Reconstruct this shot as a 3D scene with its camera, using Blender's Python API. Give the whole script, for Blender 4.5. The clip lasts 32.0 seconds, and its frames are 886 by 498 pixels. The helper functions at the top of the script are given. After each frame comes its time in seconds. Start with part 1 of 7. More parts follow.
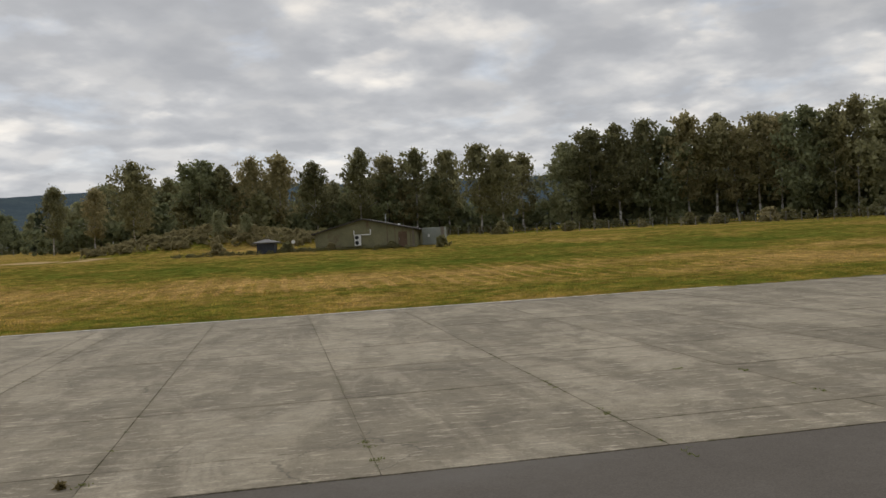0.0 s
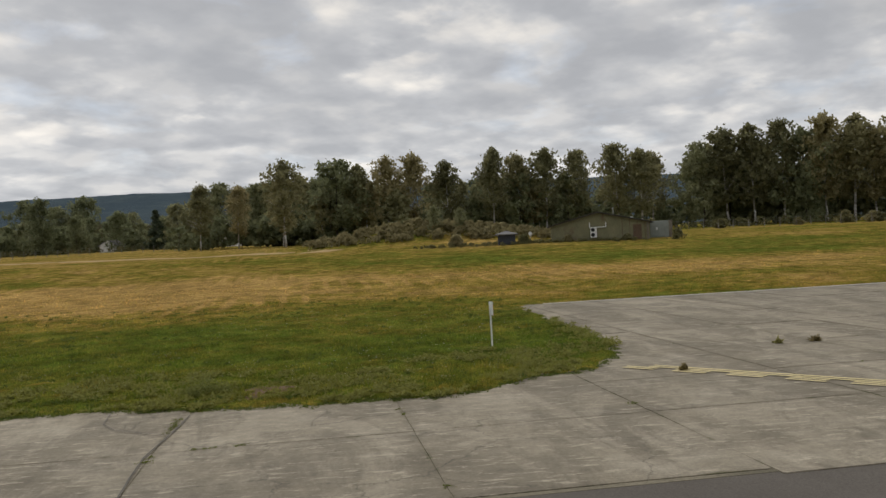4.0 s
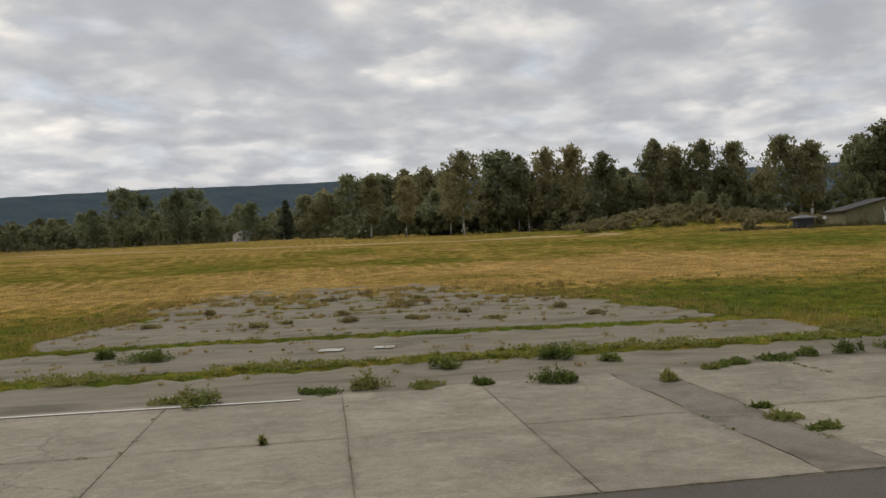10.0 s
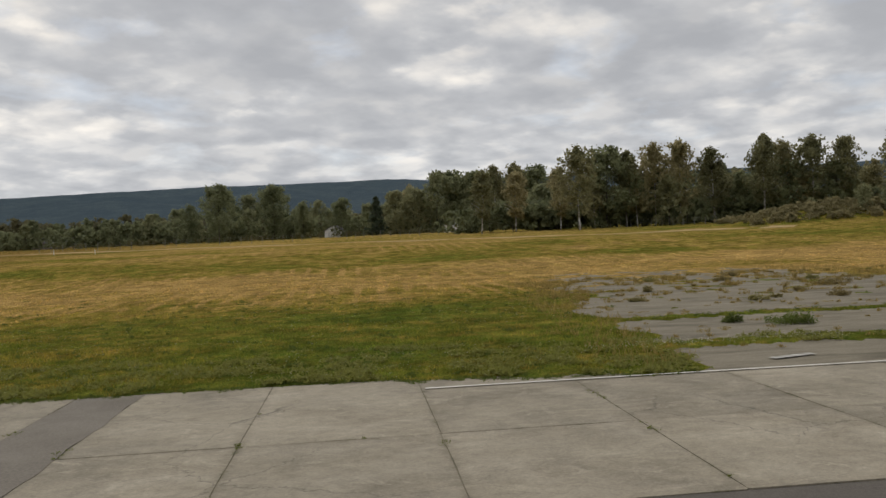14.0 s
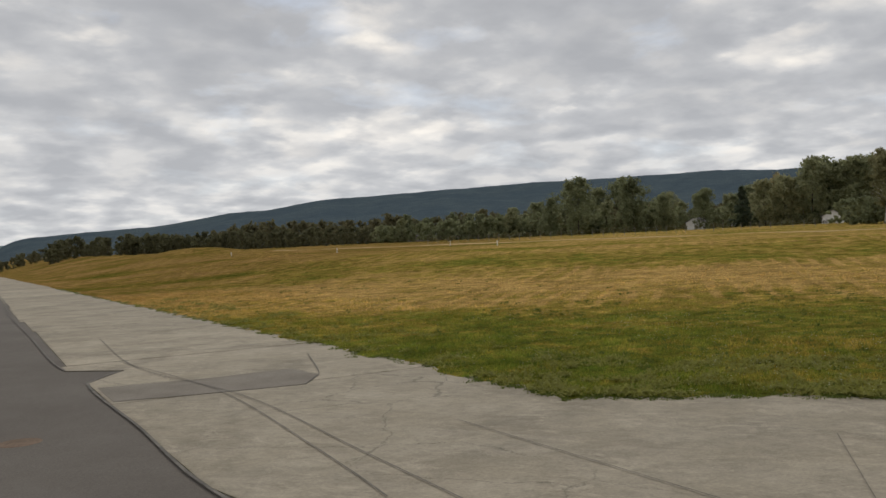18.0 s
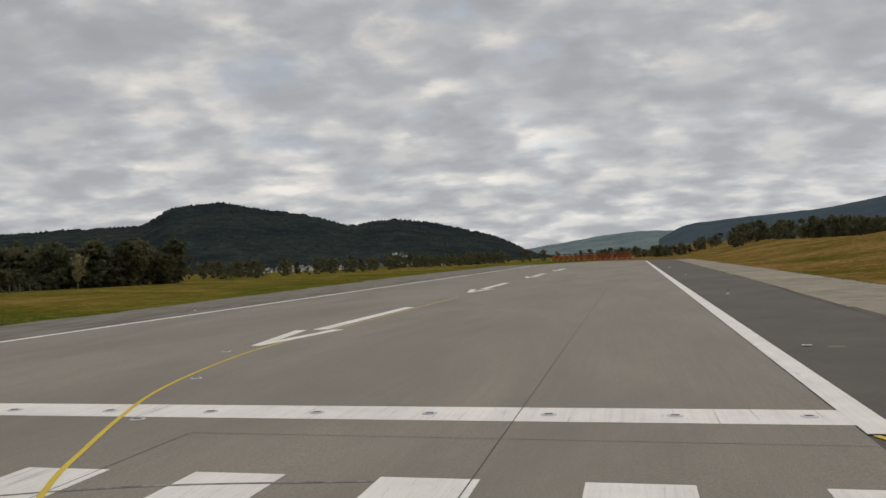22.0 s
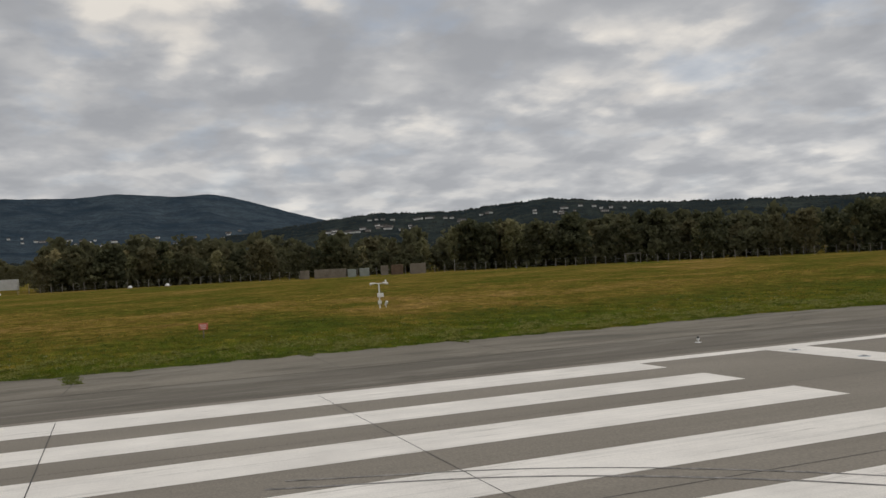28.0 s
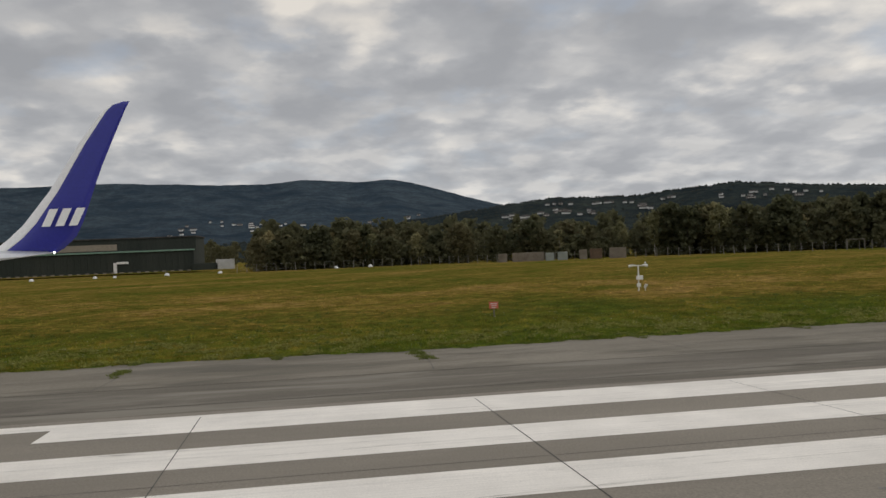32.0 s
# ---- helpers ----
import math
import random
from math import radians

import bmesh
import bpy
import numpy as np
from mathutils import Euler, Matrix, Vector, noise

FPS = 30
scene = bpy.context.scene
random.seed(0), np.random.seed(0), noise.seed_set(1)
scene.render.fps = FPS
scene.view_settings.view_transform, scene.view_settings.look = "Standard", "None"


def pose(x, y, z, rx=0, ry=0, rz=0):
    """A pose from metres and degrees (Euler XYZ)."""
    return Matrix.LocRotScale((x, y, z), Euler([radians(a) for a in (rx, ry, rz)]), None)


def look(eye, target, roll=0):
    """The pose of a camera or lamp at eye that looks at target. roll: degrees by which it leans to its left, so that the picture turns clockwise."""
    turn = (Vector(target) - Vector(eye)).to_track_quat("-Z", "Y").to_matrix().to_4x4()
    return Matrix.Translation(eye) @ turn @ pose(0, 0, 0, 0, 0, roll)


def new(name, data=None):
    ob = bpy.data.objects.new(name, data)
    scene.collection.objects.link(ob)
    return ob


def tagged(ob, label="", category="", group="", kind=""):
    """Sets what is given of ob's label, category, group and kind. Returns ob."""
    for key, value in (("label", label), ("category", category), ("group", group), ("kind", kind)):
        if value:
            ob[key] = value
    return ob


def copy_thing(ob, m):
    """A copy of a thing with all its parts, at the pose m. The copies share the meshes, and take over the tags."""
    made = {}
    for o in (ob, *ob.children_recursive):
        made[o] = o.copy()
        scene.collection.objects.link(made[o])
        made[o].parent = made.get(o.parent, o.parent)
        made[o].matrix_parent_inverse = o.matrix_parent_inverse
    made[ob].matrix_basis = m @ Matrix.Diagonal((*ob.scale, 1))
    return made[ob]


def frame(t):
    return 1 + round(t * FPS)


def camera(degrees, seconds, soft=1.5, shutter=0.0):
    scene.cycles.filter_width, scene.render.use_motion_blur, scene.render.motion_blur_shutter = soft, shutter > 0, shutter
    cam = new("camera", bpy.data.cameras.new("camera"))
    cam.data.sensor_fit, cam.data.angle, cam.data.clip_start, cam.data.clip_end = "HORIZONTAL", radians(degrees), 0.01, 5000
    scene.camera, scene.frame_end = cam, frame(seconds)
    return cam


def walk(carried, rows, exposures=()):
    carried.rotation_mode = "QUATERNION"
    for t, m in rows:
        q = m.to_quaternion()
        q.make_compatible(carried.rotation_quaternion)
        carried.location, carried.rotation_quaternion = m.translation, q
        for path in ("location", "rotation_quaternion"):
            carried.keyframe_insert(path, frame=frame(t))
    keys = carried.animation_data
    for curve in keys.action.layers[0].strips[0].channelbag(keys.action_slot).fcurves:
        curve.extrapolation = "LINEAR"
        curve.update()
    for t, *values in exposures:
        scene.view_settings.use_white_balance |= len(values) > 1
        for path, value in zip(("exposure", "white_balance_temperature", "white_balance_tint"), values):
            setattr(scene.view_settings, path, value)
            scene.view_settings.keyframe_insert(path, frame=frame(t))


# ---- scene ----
cam = camera(54.756, 32.0)
PATH = [
    (0.0, look((77.767, -98.403, 3.739), (94.336, -87.205, 3.496), -3.117)),
    (0.5, look((75.232, -96.008, 3.737), (91.839, -84.866, 3.486), -3.189)),
    (1.0, look((72.705, -93.609, 3.728), (89.106, -82.165, 3.518), -3.143)),
    (1.5, look((70.189, -91.149, 3.722), (86.463, -79.526, 3.522), -3.065)),
    (2.0, look((67.670, -88.619, 3.719), (83.965, -77.023, 3.528), -3.126)),
    (2.5, look((65.120, -86.054, 3.717), (81.450, -74.508, 3.557), -3.042)),
    (3.0, look((62.537, -83.515, 3.720), (78.890, -72.002, 3.551), -2.946)),
    (3.5, look((60.028, -80.956, 3.719), (76.214, -69.209, 3.591), -2.837)),
    (5.5, look((50.339, -70.157, 3.731), (66.510, -58.390, 3.565), -2.911)),
    (6.0, look((47.843, -67.549, 3.724), (63.908, -55.637, 3.574), -2.872)),
    (6.5, look((45.342, -64.992, 3.713), (61.421, -53.099, 3.568), -2.873)),
    (7.0, look((42.855, -62.492, 3.704), (58.949, -50.620, 3.545), -2.924)),
    (7.5, look((40.403, -60.029, 3.712), (56.299, -47.893, 3.546), -2.974)),
    (8.0, look((37.920, -57.697, 3.720), (53.824, -45.571, 3.545), -2.953)),
    (8.5, look((35.459, -55.438, 3.733), (51.412, -43.377, 3.575), -2.914)),
    (9.0, look((33.106, -53.164, 3.733), (49.015, -41.045, 3.567), -2.826)),
    (9.5, look((30.845, -50.951, 3.734), (46.733, -38.804, 3.562), -2.858)),
    (10.0, look((28.609, -48.773, 3.736), (44.567, -36.719, 3.516), -2.636)),
    (10.5, look((26.424, -46.631, 3.735), (42.447, -34.665, 3.492), -2.615)),
    (11.0, look((24.337, -44.627, 3.731), (40.427, -32.751, 3.491), -2.726)),
    (11.5, look((22.309, -42.687, 3.726), (38.361, -30.759, 3.469), -2.754)),
    (12.0, look((20.320, -40.694, 3.730), (36.166, -28.493, 3.482), -2.863)),
    (12.5, look((18.441, -38.775, 3.730), (34.341, -26.646, 3.472), -2.817)),
    (13.0, look((16.613, -36.894, 3.715), (32.557, -24.822, 3.462), -2.789)),
    (13.5, look((14.923, -35.088, 3.687), (30.665, -22.754, 3.451), -2.714)),
    (15.5, look((10.024, -27.418, 3.740), (24.633, -13.761, 3.582), -2.342)),
    (16.0, look((8.944, -25.971, 3.719), (22.976, -11.720, 3.613), -2.469)),
    (16.5, look((7.858, -24.677, 3.690), (21.053, -9.647, 3.589), -2.441)),
    (17.0, look((6.836, -23.413, 3.677), (19.083, -7.602, 3.599), -2.448)),
    (17.5, look((5.869, -22.150, 3.677), (16.985, -5.524, 3.615), -2.450)),
    (18.0, look((4.859, -20.979, 3.686), (14.741, -3.591, 3.657), -2.484)),
    (18.5, look((3.807, -19.916, 3.693), (12.276, -1.798, 3.683), -2.527)),
    (19.0, look((2.717, -18.920, 3.718), (9.181, 0.007, 3.780), -2.307)),
    (19.5, look((1.656, -18.130, 3.794), (6.387, 1.302, 3.919), -2.203)),
    (20.0, look((0.518, -17.421, 3.835), (3.540, 2.348, 3.981), -2.207)),
    (20.5, look((-0.632, -16.699, 3.875), (0.564, 3.264, 4.026), -2.422)),
    (21.0, look((-1.857, -15.950, 3.917), (-2.321, 4.044, 4.059), -2.559)),
    (21.5, look((-3.122, -15.277, 3.942), (-5.508, 4.579, 4.126), -2.693)),
    (22.0, look((-4.442, -14.631, 3.946), (-8.773, 4.893, 4.194), -2.451)),
    (22.5, look((-5.736, -14.089, 3.963), (-12.016, 4.898, 4.234), -2.595)),
    (23.0, look((-6.953, -13.716, 3.978), (-15.148, 4.526, 4.275), -2.579)),
    (23.5, look((-8.218, -13.479, 4.003), (-18.128, 3.890, 4.319), -2.599)),
    (24.0, look((-9.524, -13.325, 4.022), (-21.002, 3.050, 4.329), -2.506)),
    (24.5, look((-10.809, -13.317, 4.015), (-23.640, 2.022, 4.312), -2.396)),
    (25.0, look((-12.084, -13.470, 3.989), (-26.121, 0.773, 4.290), -2.320)),
    (25.5, look((-13.336, -13.628, 3.951), (-28.552, -0.652, 4.257), -2.807)),
    (26.0, look((-14.518, -13.932, 3.940), (-30.683, -2.160, 4.247), -2.783)),
    (26.5, look((-15.661, -14.322, 3.931), (-32.652, -3.777, 4.226), -2.778)),
    (28.5, look((-19.239, -16.699, 3.811), (-38.247, -10.479, 3.958), -2.947)),
    (29.0, look((-19.867, -17.423, 3.817), (-39.108, -11.964, 3.904), -2.967)),
    (29.5, look((-20.361, -18.180, 3.811), (-39.775, -13.373, 3.853), -2.762)),
    (30.0, look((-20.777, -18.947, 3.815), (-40.309, -14.644, 3.826), -2.686)),
    (30.5, look((-21.121, -19.716, 3.826), (-40.769, -15.980, 3.829), -2.489)),
    (31.0, look((-21.387, -20.465, 3.836), (-41.088, -17.021, 3.843), -2.389)),
    (31.5, look((-21.568, -21.191, 3.823), (-41.298, -17.921, 3.861), -2.364)),
    (32.0, look((-21.702, -21.876, 3.815), (-41.441, -18.657, 3.840), -2.310)),
]
walk(cam, PATH, [(0.0, 0.12), (18.0, 0.12), (20.0, 0.02), (21.5, -0.06), (24.0, -0.02), (32.0, -0.04)])

# ---- world and light ----
world = bpy.data.worlds.new("sky")
scene.world = world
world.use_nodes = True


def add(nt, kind, **values):
    node = nt.nodes.new(kind)
    for key, value in values.items():
        if key in ("Scale", "Detail", "Roughness", "Distortion", "Location", "Rotation", "Strength", "Distance", "Fac", "From Min", "From Max", "To Min", "To Max"):
            node.inputs[key].default_value = value
        elif key == "operation":
            node.operation = value
        elif key == "blend_type":
            node.blend_type = value
        elif key == "data_type":
            node.data_type = value
        elif key == "sky_type":
            node.sky_type = value
    return node


def ramp(nt, source, *stops):
    """Colour ramp with stops of (position, colour)."""
    node = nt.nodes.new("ShaderNodeValToRGB")
    els = node.color_ramp.elements
    while len(els) < len(stops):
        els.new(0.5)
    for el, (pos, col) in zip(els, stops):
        el.position = pos
        el.color = (*col, 1) if len(col) == 3 else col
    nt.links.new(source, node.inputs[0])
    return node.outputs[0]


def grey(v):
    return (v, v, v)


def mixed(nt, fac, a, b, blend="MIX"):
    node = nt.nodes.new("ShaderNodeMix")
    node.data_type, node.blend_type = "RGBA", blend
    for sock, val in ((node.inputs[0], fac), (node.inputs[6], a), (node.inputs[7], b)):
        if isinstance(val, (int, float)):
            sock.default_value = val
        elif isinstance(val, tuple):
            sock.default_value = (*val, 1)
        else:
            nt.links.new(val, sock)
    return node.outputs[2]


def calc(nt, op, a, b=0.0, c=None):
    node = nt.nodes.new("ShaderNodeMath")
    node.operation = op
    for sock, val in zip(node.inputs, (a, b, c)):
        if val is None:
            continue
        if isinstance(val, (int, float)):
            sock.default_value = val
        else:
            nt.links.new(val, sock)
    return node.outputs[0]


def build_sky():
    nt = world.node_tree
    nt.nodes.clear()
    out = nt.nodes.new("ShaderNodeOutputWorld")
    back = nt.nodes.new("ShaderNodeBackground")
    sky = add(nt, "ShaderNodeTexSky", sky_type="NISHITA")
    sky.sun_disc = False
    sky.sun_elevation, sky.sun_rotation = SUN_EL, SUN_ROT
    coord = nt.nodes.new("ShaderNodeTexCoord")
    sep = nt.nodes.new("ShaderNodeSeparateXYZ")
    nt.links.new(coord.outputs["Generated"], sep.inputs[0])
    x, y, z = sep.outputs
    # clouds lie on a layer that flattens towards the horizon
    up = calc(nt, "ADD", calc(nt, "MAXIMUM", z, 0.0), 0.23)
    flat = nt.nodes.new("ShaderNodeCombineXYZ")
    nt.links.new(calc(nt, "DIVIDE", x, up), flat.inputs[0])
    nt.links.new(calc(nt, "DIVIDE", y, up), flat.inputs[1])
    big = add(nt, "ShaderNodeTexNoise", Scale=1.3, Detail=3.0, Roughness=0.45, Distortion=0.0)
    small = add(nt, "ShaderNodeTexNoise", Scale=5.0, Detail=5.0, Roughness=0.48, Distortion=0.1)
    gap = add(nt, "ShaderNodeTexNoise", Scale=3.2, Detail=6.0, Roughness=0.55, Distortion=0.2)
    shift = nt.nodes.new("ShaderNodeMapping")
    shift.inputs["Location"].default_value = (7.3, 2.1, 4.0)
    nt.links.new(flat.outputs[0], shift.inputs[0])
    for n in (big, small):
        nt.links.new(flat.outputs[0], n.inputs["Vector"])
    nt.links.new(shift.outputs[0], gap.inputs["Vector"])
    # billows: rounded cells, bent by noise
    bend = nt.nodes.new("ShaderNodeVectorMath")
    bend.operation = "MULTIPLY_ADD"
    nt.links.new(small.outputs[1], bend.inputs[0])
    bend.inputs[1].default_value = (0.32, 0.32, 0)
    nt.links.new(flat.outputs[0], bend.inputs[2])
    cells = nt.nodes.new("ShaderNodeTexVoronoi")
    cells.feature = "SMOOTH_F1"
    cells.inputs["Scale"].default_value, cells.inputs["Smoothness"].default_value = 4.6, 0.5
    nt.links.new(bend.outputs[0], cells.inputs["Vector"])
    puff = calc(nt, "MULTIPLY_ADD", cells.outputs["Distance"], -0.75, 0.80)
    crisp = add(nt, "ShaderNodeTexNoise", Scale=13.0, Detail=5.0, Roughness=0.55, Distortion=0.2)
    nt.links.new(flat.outputs[0], crisp.inputs["Vector"])
    puff = calc(nt, "ADD", puff, calc(nt, "MULTIPLY_ADD", crisp.outputs[0], 0.36, -0.18))
    body = calc(nt, "ADD", calc(nt, "MULTIPLY", big.outputs[0], 0.48), calc(nt, "ADD", calc(nt, "MULTIPLY", small.outputs[0], 0.24), calc(nt, "MULTIPLY", puff, 0.28)))
    cloud = ramp(nt, body, (0.39, (0.43, 0.44, 0.465)), (0.48, (0.485, 0.495, 0.52)), (0.53, (0.58, 0.585, 0.60)), (0.565, (0.74, 0.72, 0.70)), (0.63, (1.0, 0.94, 0.86)))
    # thin light gaps with a little blue
    opening = ramp(nt, gap.outputs[0], (0.56, grey(0)), (0.72, grey(1)))
    blue = mixed(nt, 1.0, sky.outputs[0], grey(0.10), "MULTIPLY")
    blue = mixed(nt, 0.55, blue, (0.62, 0.72, 0.88))
    col = mixed(nt, calc(nt, "MULTIPLY", opening, 0.5), cloud, blue)
    # brighter veil low over the horizon
    low = ramp(nt, z, (0.0, grey(0.66)), (0.10, grey(0.42)), (0.32, grey(0)))
    veil = ramp(nt, small.outputs[0], (0.38, (0.50, 0.515, 0.54)), (0.52, (0.72, 0.725, 0.73)), (0.62, (1.0, 0.97, 0.92)))
    col = mixed(nt, low, col, veil)
    # an overcast layer is brightest overhead
    high = ramp(nt, z, (0.10, grey(0.52)), (0.28, grey(0.48)), (0.5, grey(0.72)), (1.0, grey(0.90)))
    col = mixed(nt, 1.0, col, high, "MULTIPLY")
    col = mixed(nt, 1.0, col, grey(1.92), "MULTIPLY")
    # the cloud glows more on the side of the hidden sun
    toward = nt.nodes.new("ShaderNodeVectorMath")
    toward.operation = "DOT_PRODUCT"
    toward.inputs[1].default_value = (math.sin(SUN_ROT), math.cos(SUN_ROT), 0.25)
    nt.links.new(coord.outputs["Generated"], toward.inputs[0])
    col = mixed(nt, 1.0, col, ramp(nt, calc(nt, "MULTIPLY_ADD", toward.outputs["Value"], 0.5, 0.5), (0.0, grey(0.78)), (0.5, grey(0.86)), (0.82, grey(0.89)), (1.0, grey(0.93))), "MULTIPLY")
    nt.links.new(col, back.inputs[0])
    back.inputs[1].default_value = SKY_STRENGTH
    nt.links.new(back.outputs[0], out.inputs[0])


SUN_EL, SUN_ROT, SKY_STRENGTH = radians(42), radians(28), 1.0
build_sky()
sun = new("sun", bpy.data.lights.new("sun", "SUN"))
sun.data.energy, sun.data.angle, sun.data.color = 0.9, radians(40), (1.0, 0.93, 0.84)
sun.matrix_world = look((0, 0, 400), (-100 * math.sin(SUN_ROT), -100 * math.cos(SUN_ROT), 400 - 100 * math.tan(SUN_EL)))

# ---- materials ----


def material(name):
    m = bpy.data.materials.new(name)
    m.use_nodes = True
    nt = m.node_tree
    nt.nodes.clear()
    out = nt.nodes.new("ShaderNodeOutputMaterial")
    bsdf = nt.nodes.new("ShaderNodeBsdfPrincipled")
    nt.links.new(bsdf.outputs[0], out.inputs[0])
    return m, nt, bsdf


def place(nt, scale=1.0, turn=0.0, stretch=(1, 1, 1)):
    """World position, turned about z and stretched, for textures of real size."""
    geo = nt.nodes.new("ShaderNodeNewGeometry")
    m = nt.nodes.new("ShaderNodeMapping")
    m.inputs["Rotation"].default_value = (0, 0, radians(turn))
    m.inputs["Scale"].default_value = tuple(scale * s for s in stretch)
    rot = nt.nodes.new("ShaderNodeMapping")
    rot.inputs["Rotation"].default_value = (0, 0, radians(turn))
    nt.links.new(geo.outputs["Position"], rot.inputs[0])
    m.inputs["Rotation"].default_value = (0, 0, 0)
    nt.links.new(rot.outputs[0], m.inputs[0])
    return m.outputs[0]


def noise_tex(nt, vec, scale=1.0, detail=5.0, rough=0.55, dist=0.0):
    n = add(nt, "ShaderNodeTexNoise", Scale=scale, Detail=detail, Roughness=rough, Distortion=dist)
    nt.links.new(vec, n.inputs["Vector"])
    return n.outputs[0]


def surf(name, a, b, scale=0.5, fine=12.0, rough=0.85, bump=0.25, turn=0.0, stretch=(1, 1, 1), metal=0.0, rand=0.0, island=0.0, stain=None, stain_scale=0.15, stain_at=(0.55, 0.7), spec=0.12, depth=0.02, streak=None, speck=1.0):
    m, nt, bsdf = material(name)
    vec = place(nt, 1.0, turn, stretch)
    large = noise_tex(nt, vec, scale, 8, 0.68, 0.3)
    col = mixed(nt, ramp(nt, large, (0.36, grey(0)), (0.64, grey(1))), a, b)
    grain = noise_tex(nt, place(nt), fine, 4, 0.65)
    col = mixed(nt, 1.0, col, ramp(nt, grain, (0.25, grey(1 - 0.28 * speck)), (0.75, grey(1 + 0.22 * speck))), "MULTIPLY")
    if streak:
        fine_line = noise_tex(nt, place(nt, 1.0, turn, streak), 1.0, 6, 0.75, 0.15)
        col = mixed(nt, 1.0, col, ramp(nt, fine_line, (0.34, grey(0.955)), (0.5, grey(1.0)), (0.66, grey(1.04))), "MULTIPLY")
    if stain:
        spots = noise_tex(nt, vec, stain_scale, 7, 0.62, 0.6)
        col = mixed(nt, ramp(nt, spots, (stain_at[0], grey(0)), (stain_at[1], grey(1))), col, stain)
    if rand or island:
        if rand:
            val = nt.nodes.new("ShaderNodeObjectInfo").outputs["Random"]
        else:
            val = nt.nodes.new("ShaderNodeNewGeometry").outputs["Random Per Island"]
        k = rand or island
        col = mixed(nt, 1.0, col, ramp(nt, val, (0.0, grey(1 - k)), (1.0, grey(1 + k))), "MULTIPLY")
    nt.links.new(col, bsdf.inputs["Base Color"])
    bsdf.inputs["Roughness"].default_value = rough
    bsdf.inputs["Metallic"].default_value = metal
    bsdf.inputs["Specular IOR Level"].default_value = spec
    if bump:
        bp = nt.nodes.new("ShaderNodeBump")
        bp.inputs["Strength"].default_value, bp.inputs["Distance"].default_value = bump, depth
        nt.links.new(grain, bp.inputs["Height"])
        nt.links.new(bp.outputs[0], bsdf.inputs["Normal"])
    return m


def concrete(name, a, b, turn):
    """Old concrete: blotches, pale scours, brushed flecks, hair cracks and dirt along the joints."""
    m, nt, bsdf = material(name)
    geo = nt.nodes.new("ShaderNodeNewGeometry")
    sep = nt.nodes.new("ShaderNodeSeparateXYZ")
    nt.links.new(geo.outputs["Position"], sep.inputs[0])
    along = calc(nt, "MULTIPLY", calc(nt, "SUBTRACT", sep.outputs[0], sep.outputs[1]), 0.00471)
    worn = ramp(nt, along, (0.44, grey(0.10)), (0.52, grey(0.70)), (0.62, grey(1.0)))
    cloud = noise_tex(nt, place(nt, 1.0, turn, (0.85, 1.1, 1)), 0.55, 8, 0.7, 0.6)
    blot = noise_tex(nt, place(nt), 0.22, 7, 0.66, 0.9)
    col = mixed(nt, ramp(nt, cloud, (0.38, grey(0)), (0.62, grey(1))), a, b)
    col = mixed(nt, 1.0, col, ramp(nt, blot, (0.36, grey(0.74)), (0.50, grey(0.97)), (0.64, grey(1.10))), "MULTIPLY")
    # pale scoured patches with torn edges
    scour = noise_tex(nt, place(nt, 1.0, turn + 9, (0.8, 1.3, 1)), 0.9, 10, 0.82, 1.1)
    col = mixed(nt, ramp(nt, scour, (0.54, grey(0)), (0.60, grey(0.55)), (0.68, grey(0.8))), col, tuple(min(1, c * 1.24) for c in b))
    # dark weathering that is strongest on the wide apron
    dark = noise_tex(nt, place(nt, 1.0, turn, (1.3, 0.42, 1)), 0.34, 8, 0.70, 0.9)
    col = mixed(nt, calc(nt, "MULTIPLY", worn, ramp(nt, dark, (0.44, grey(0)), (0.56, grey(0.70)))), col, tuple(c * 0.58 for c in a))
    fleck = noise_tex(nt, place(nt, 1.0, turn + 4, (0.8, 3.2, 1)), 1.5, 8, 0.8, 0.2)
    col = mixed(nt, calc(nt, "MULTIPLY", worn, ramp(nt, fleck, (0.55, grey(0)), (0.61, grey(0.85)))), col, tuple(min(1, c * 1.42) for c in b))
    warm = noise_tex(nt, place(nt), 0.7, 5, 0.6)
    col = mixed(nt, ramp(nt, warm, (0.40, grey(0)), (0.70, grey(0.46))), col, (0.282, 0.246, 0.178))
    # hair cracks
    wob = nt.nodes.new("ShaderNodeVectorMath")
    wob.operation = "MULTIPLY_ADD"
    nn = add(nt, "ShaderNodeTexNoise", Scale=1.2, Detail=5.0, Roughness=0.7)
    nt.links.new(place(nt), nn.inputs["Vector"])
    nt.links.new(nn.outputs[1], wob.inputs[0])
    wob.inputs[1].default_value = (0.9, 0.9, 0)
    nt.links.new(place(nt), wob.inputs[2])
    vor = nt.nodes.new("ShaderNodeTexVoronoi")
    vor.feature = "DISTANCE_TO_EDGE"
    vor.inputs["Scale"].default_value = 0.28
    nt.links.new(wob.outputs[0], vor.inputs["Vector"])
    line = ramp(nt, vor.outputs["Distance"], (0.0, grey(1)), (0.006, grey(0)))
    some = ramp(nt, noise_tex(nt, place(nt), 0.11, 2, 0.5), (0.53, grey(0)), (0.60, grey(0.6)))
    col = mixed(nt, calc(nt, "MULTIPLY", line, some), col, (0.06, 0.055, 0.045))
    # dirt and moss that has gathered along the rim of each slab
    uv = nt.nodes.new("ShaderNodeUVMap")
    uv.uv_map = "rim"
    rim = nt.nodes.new("ShaderNodeSeparateXYZ")
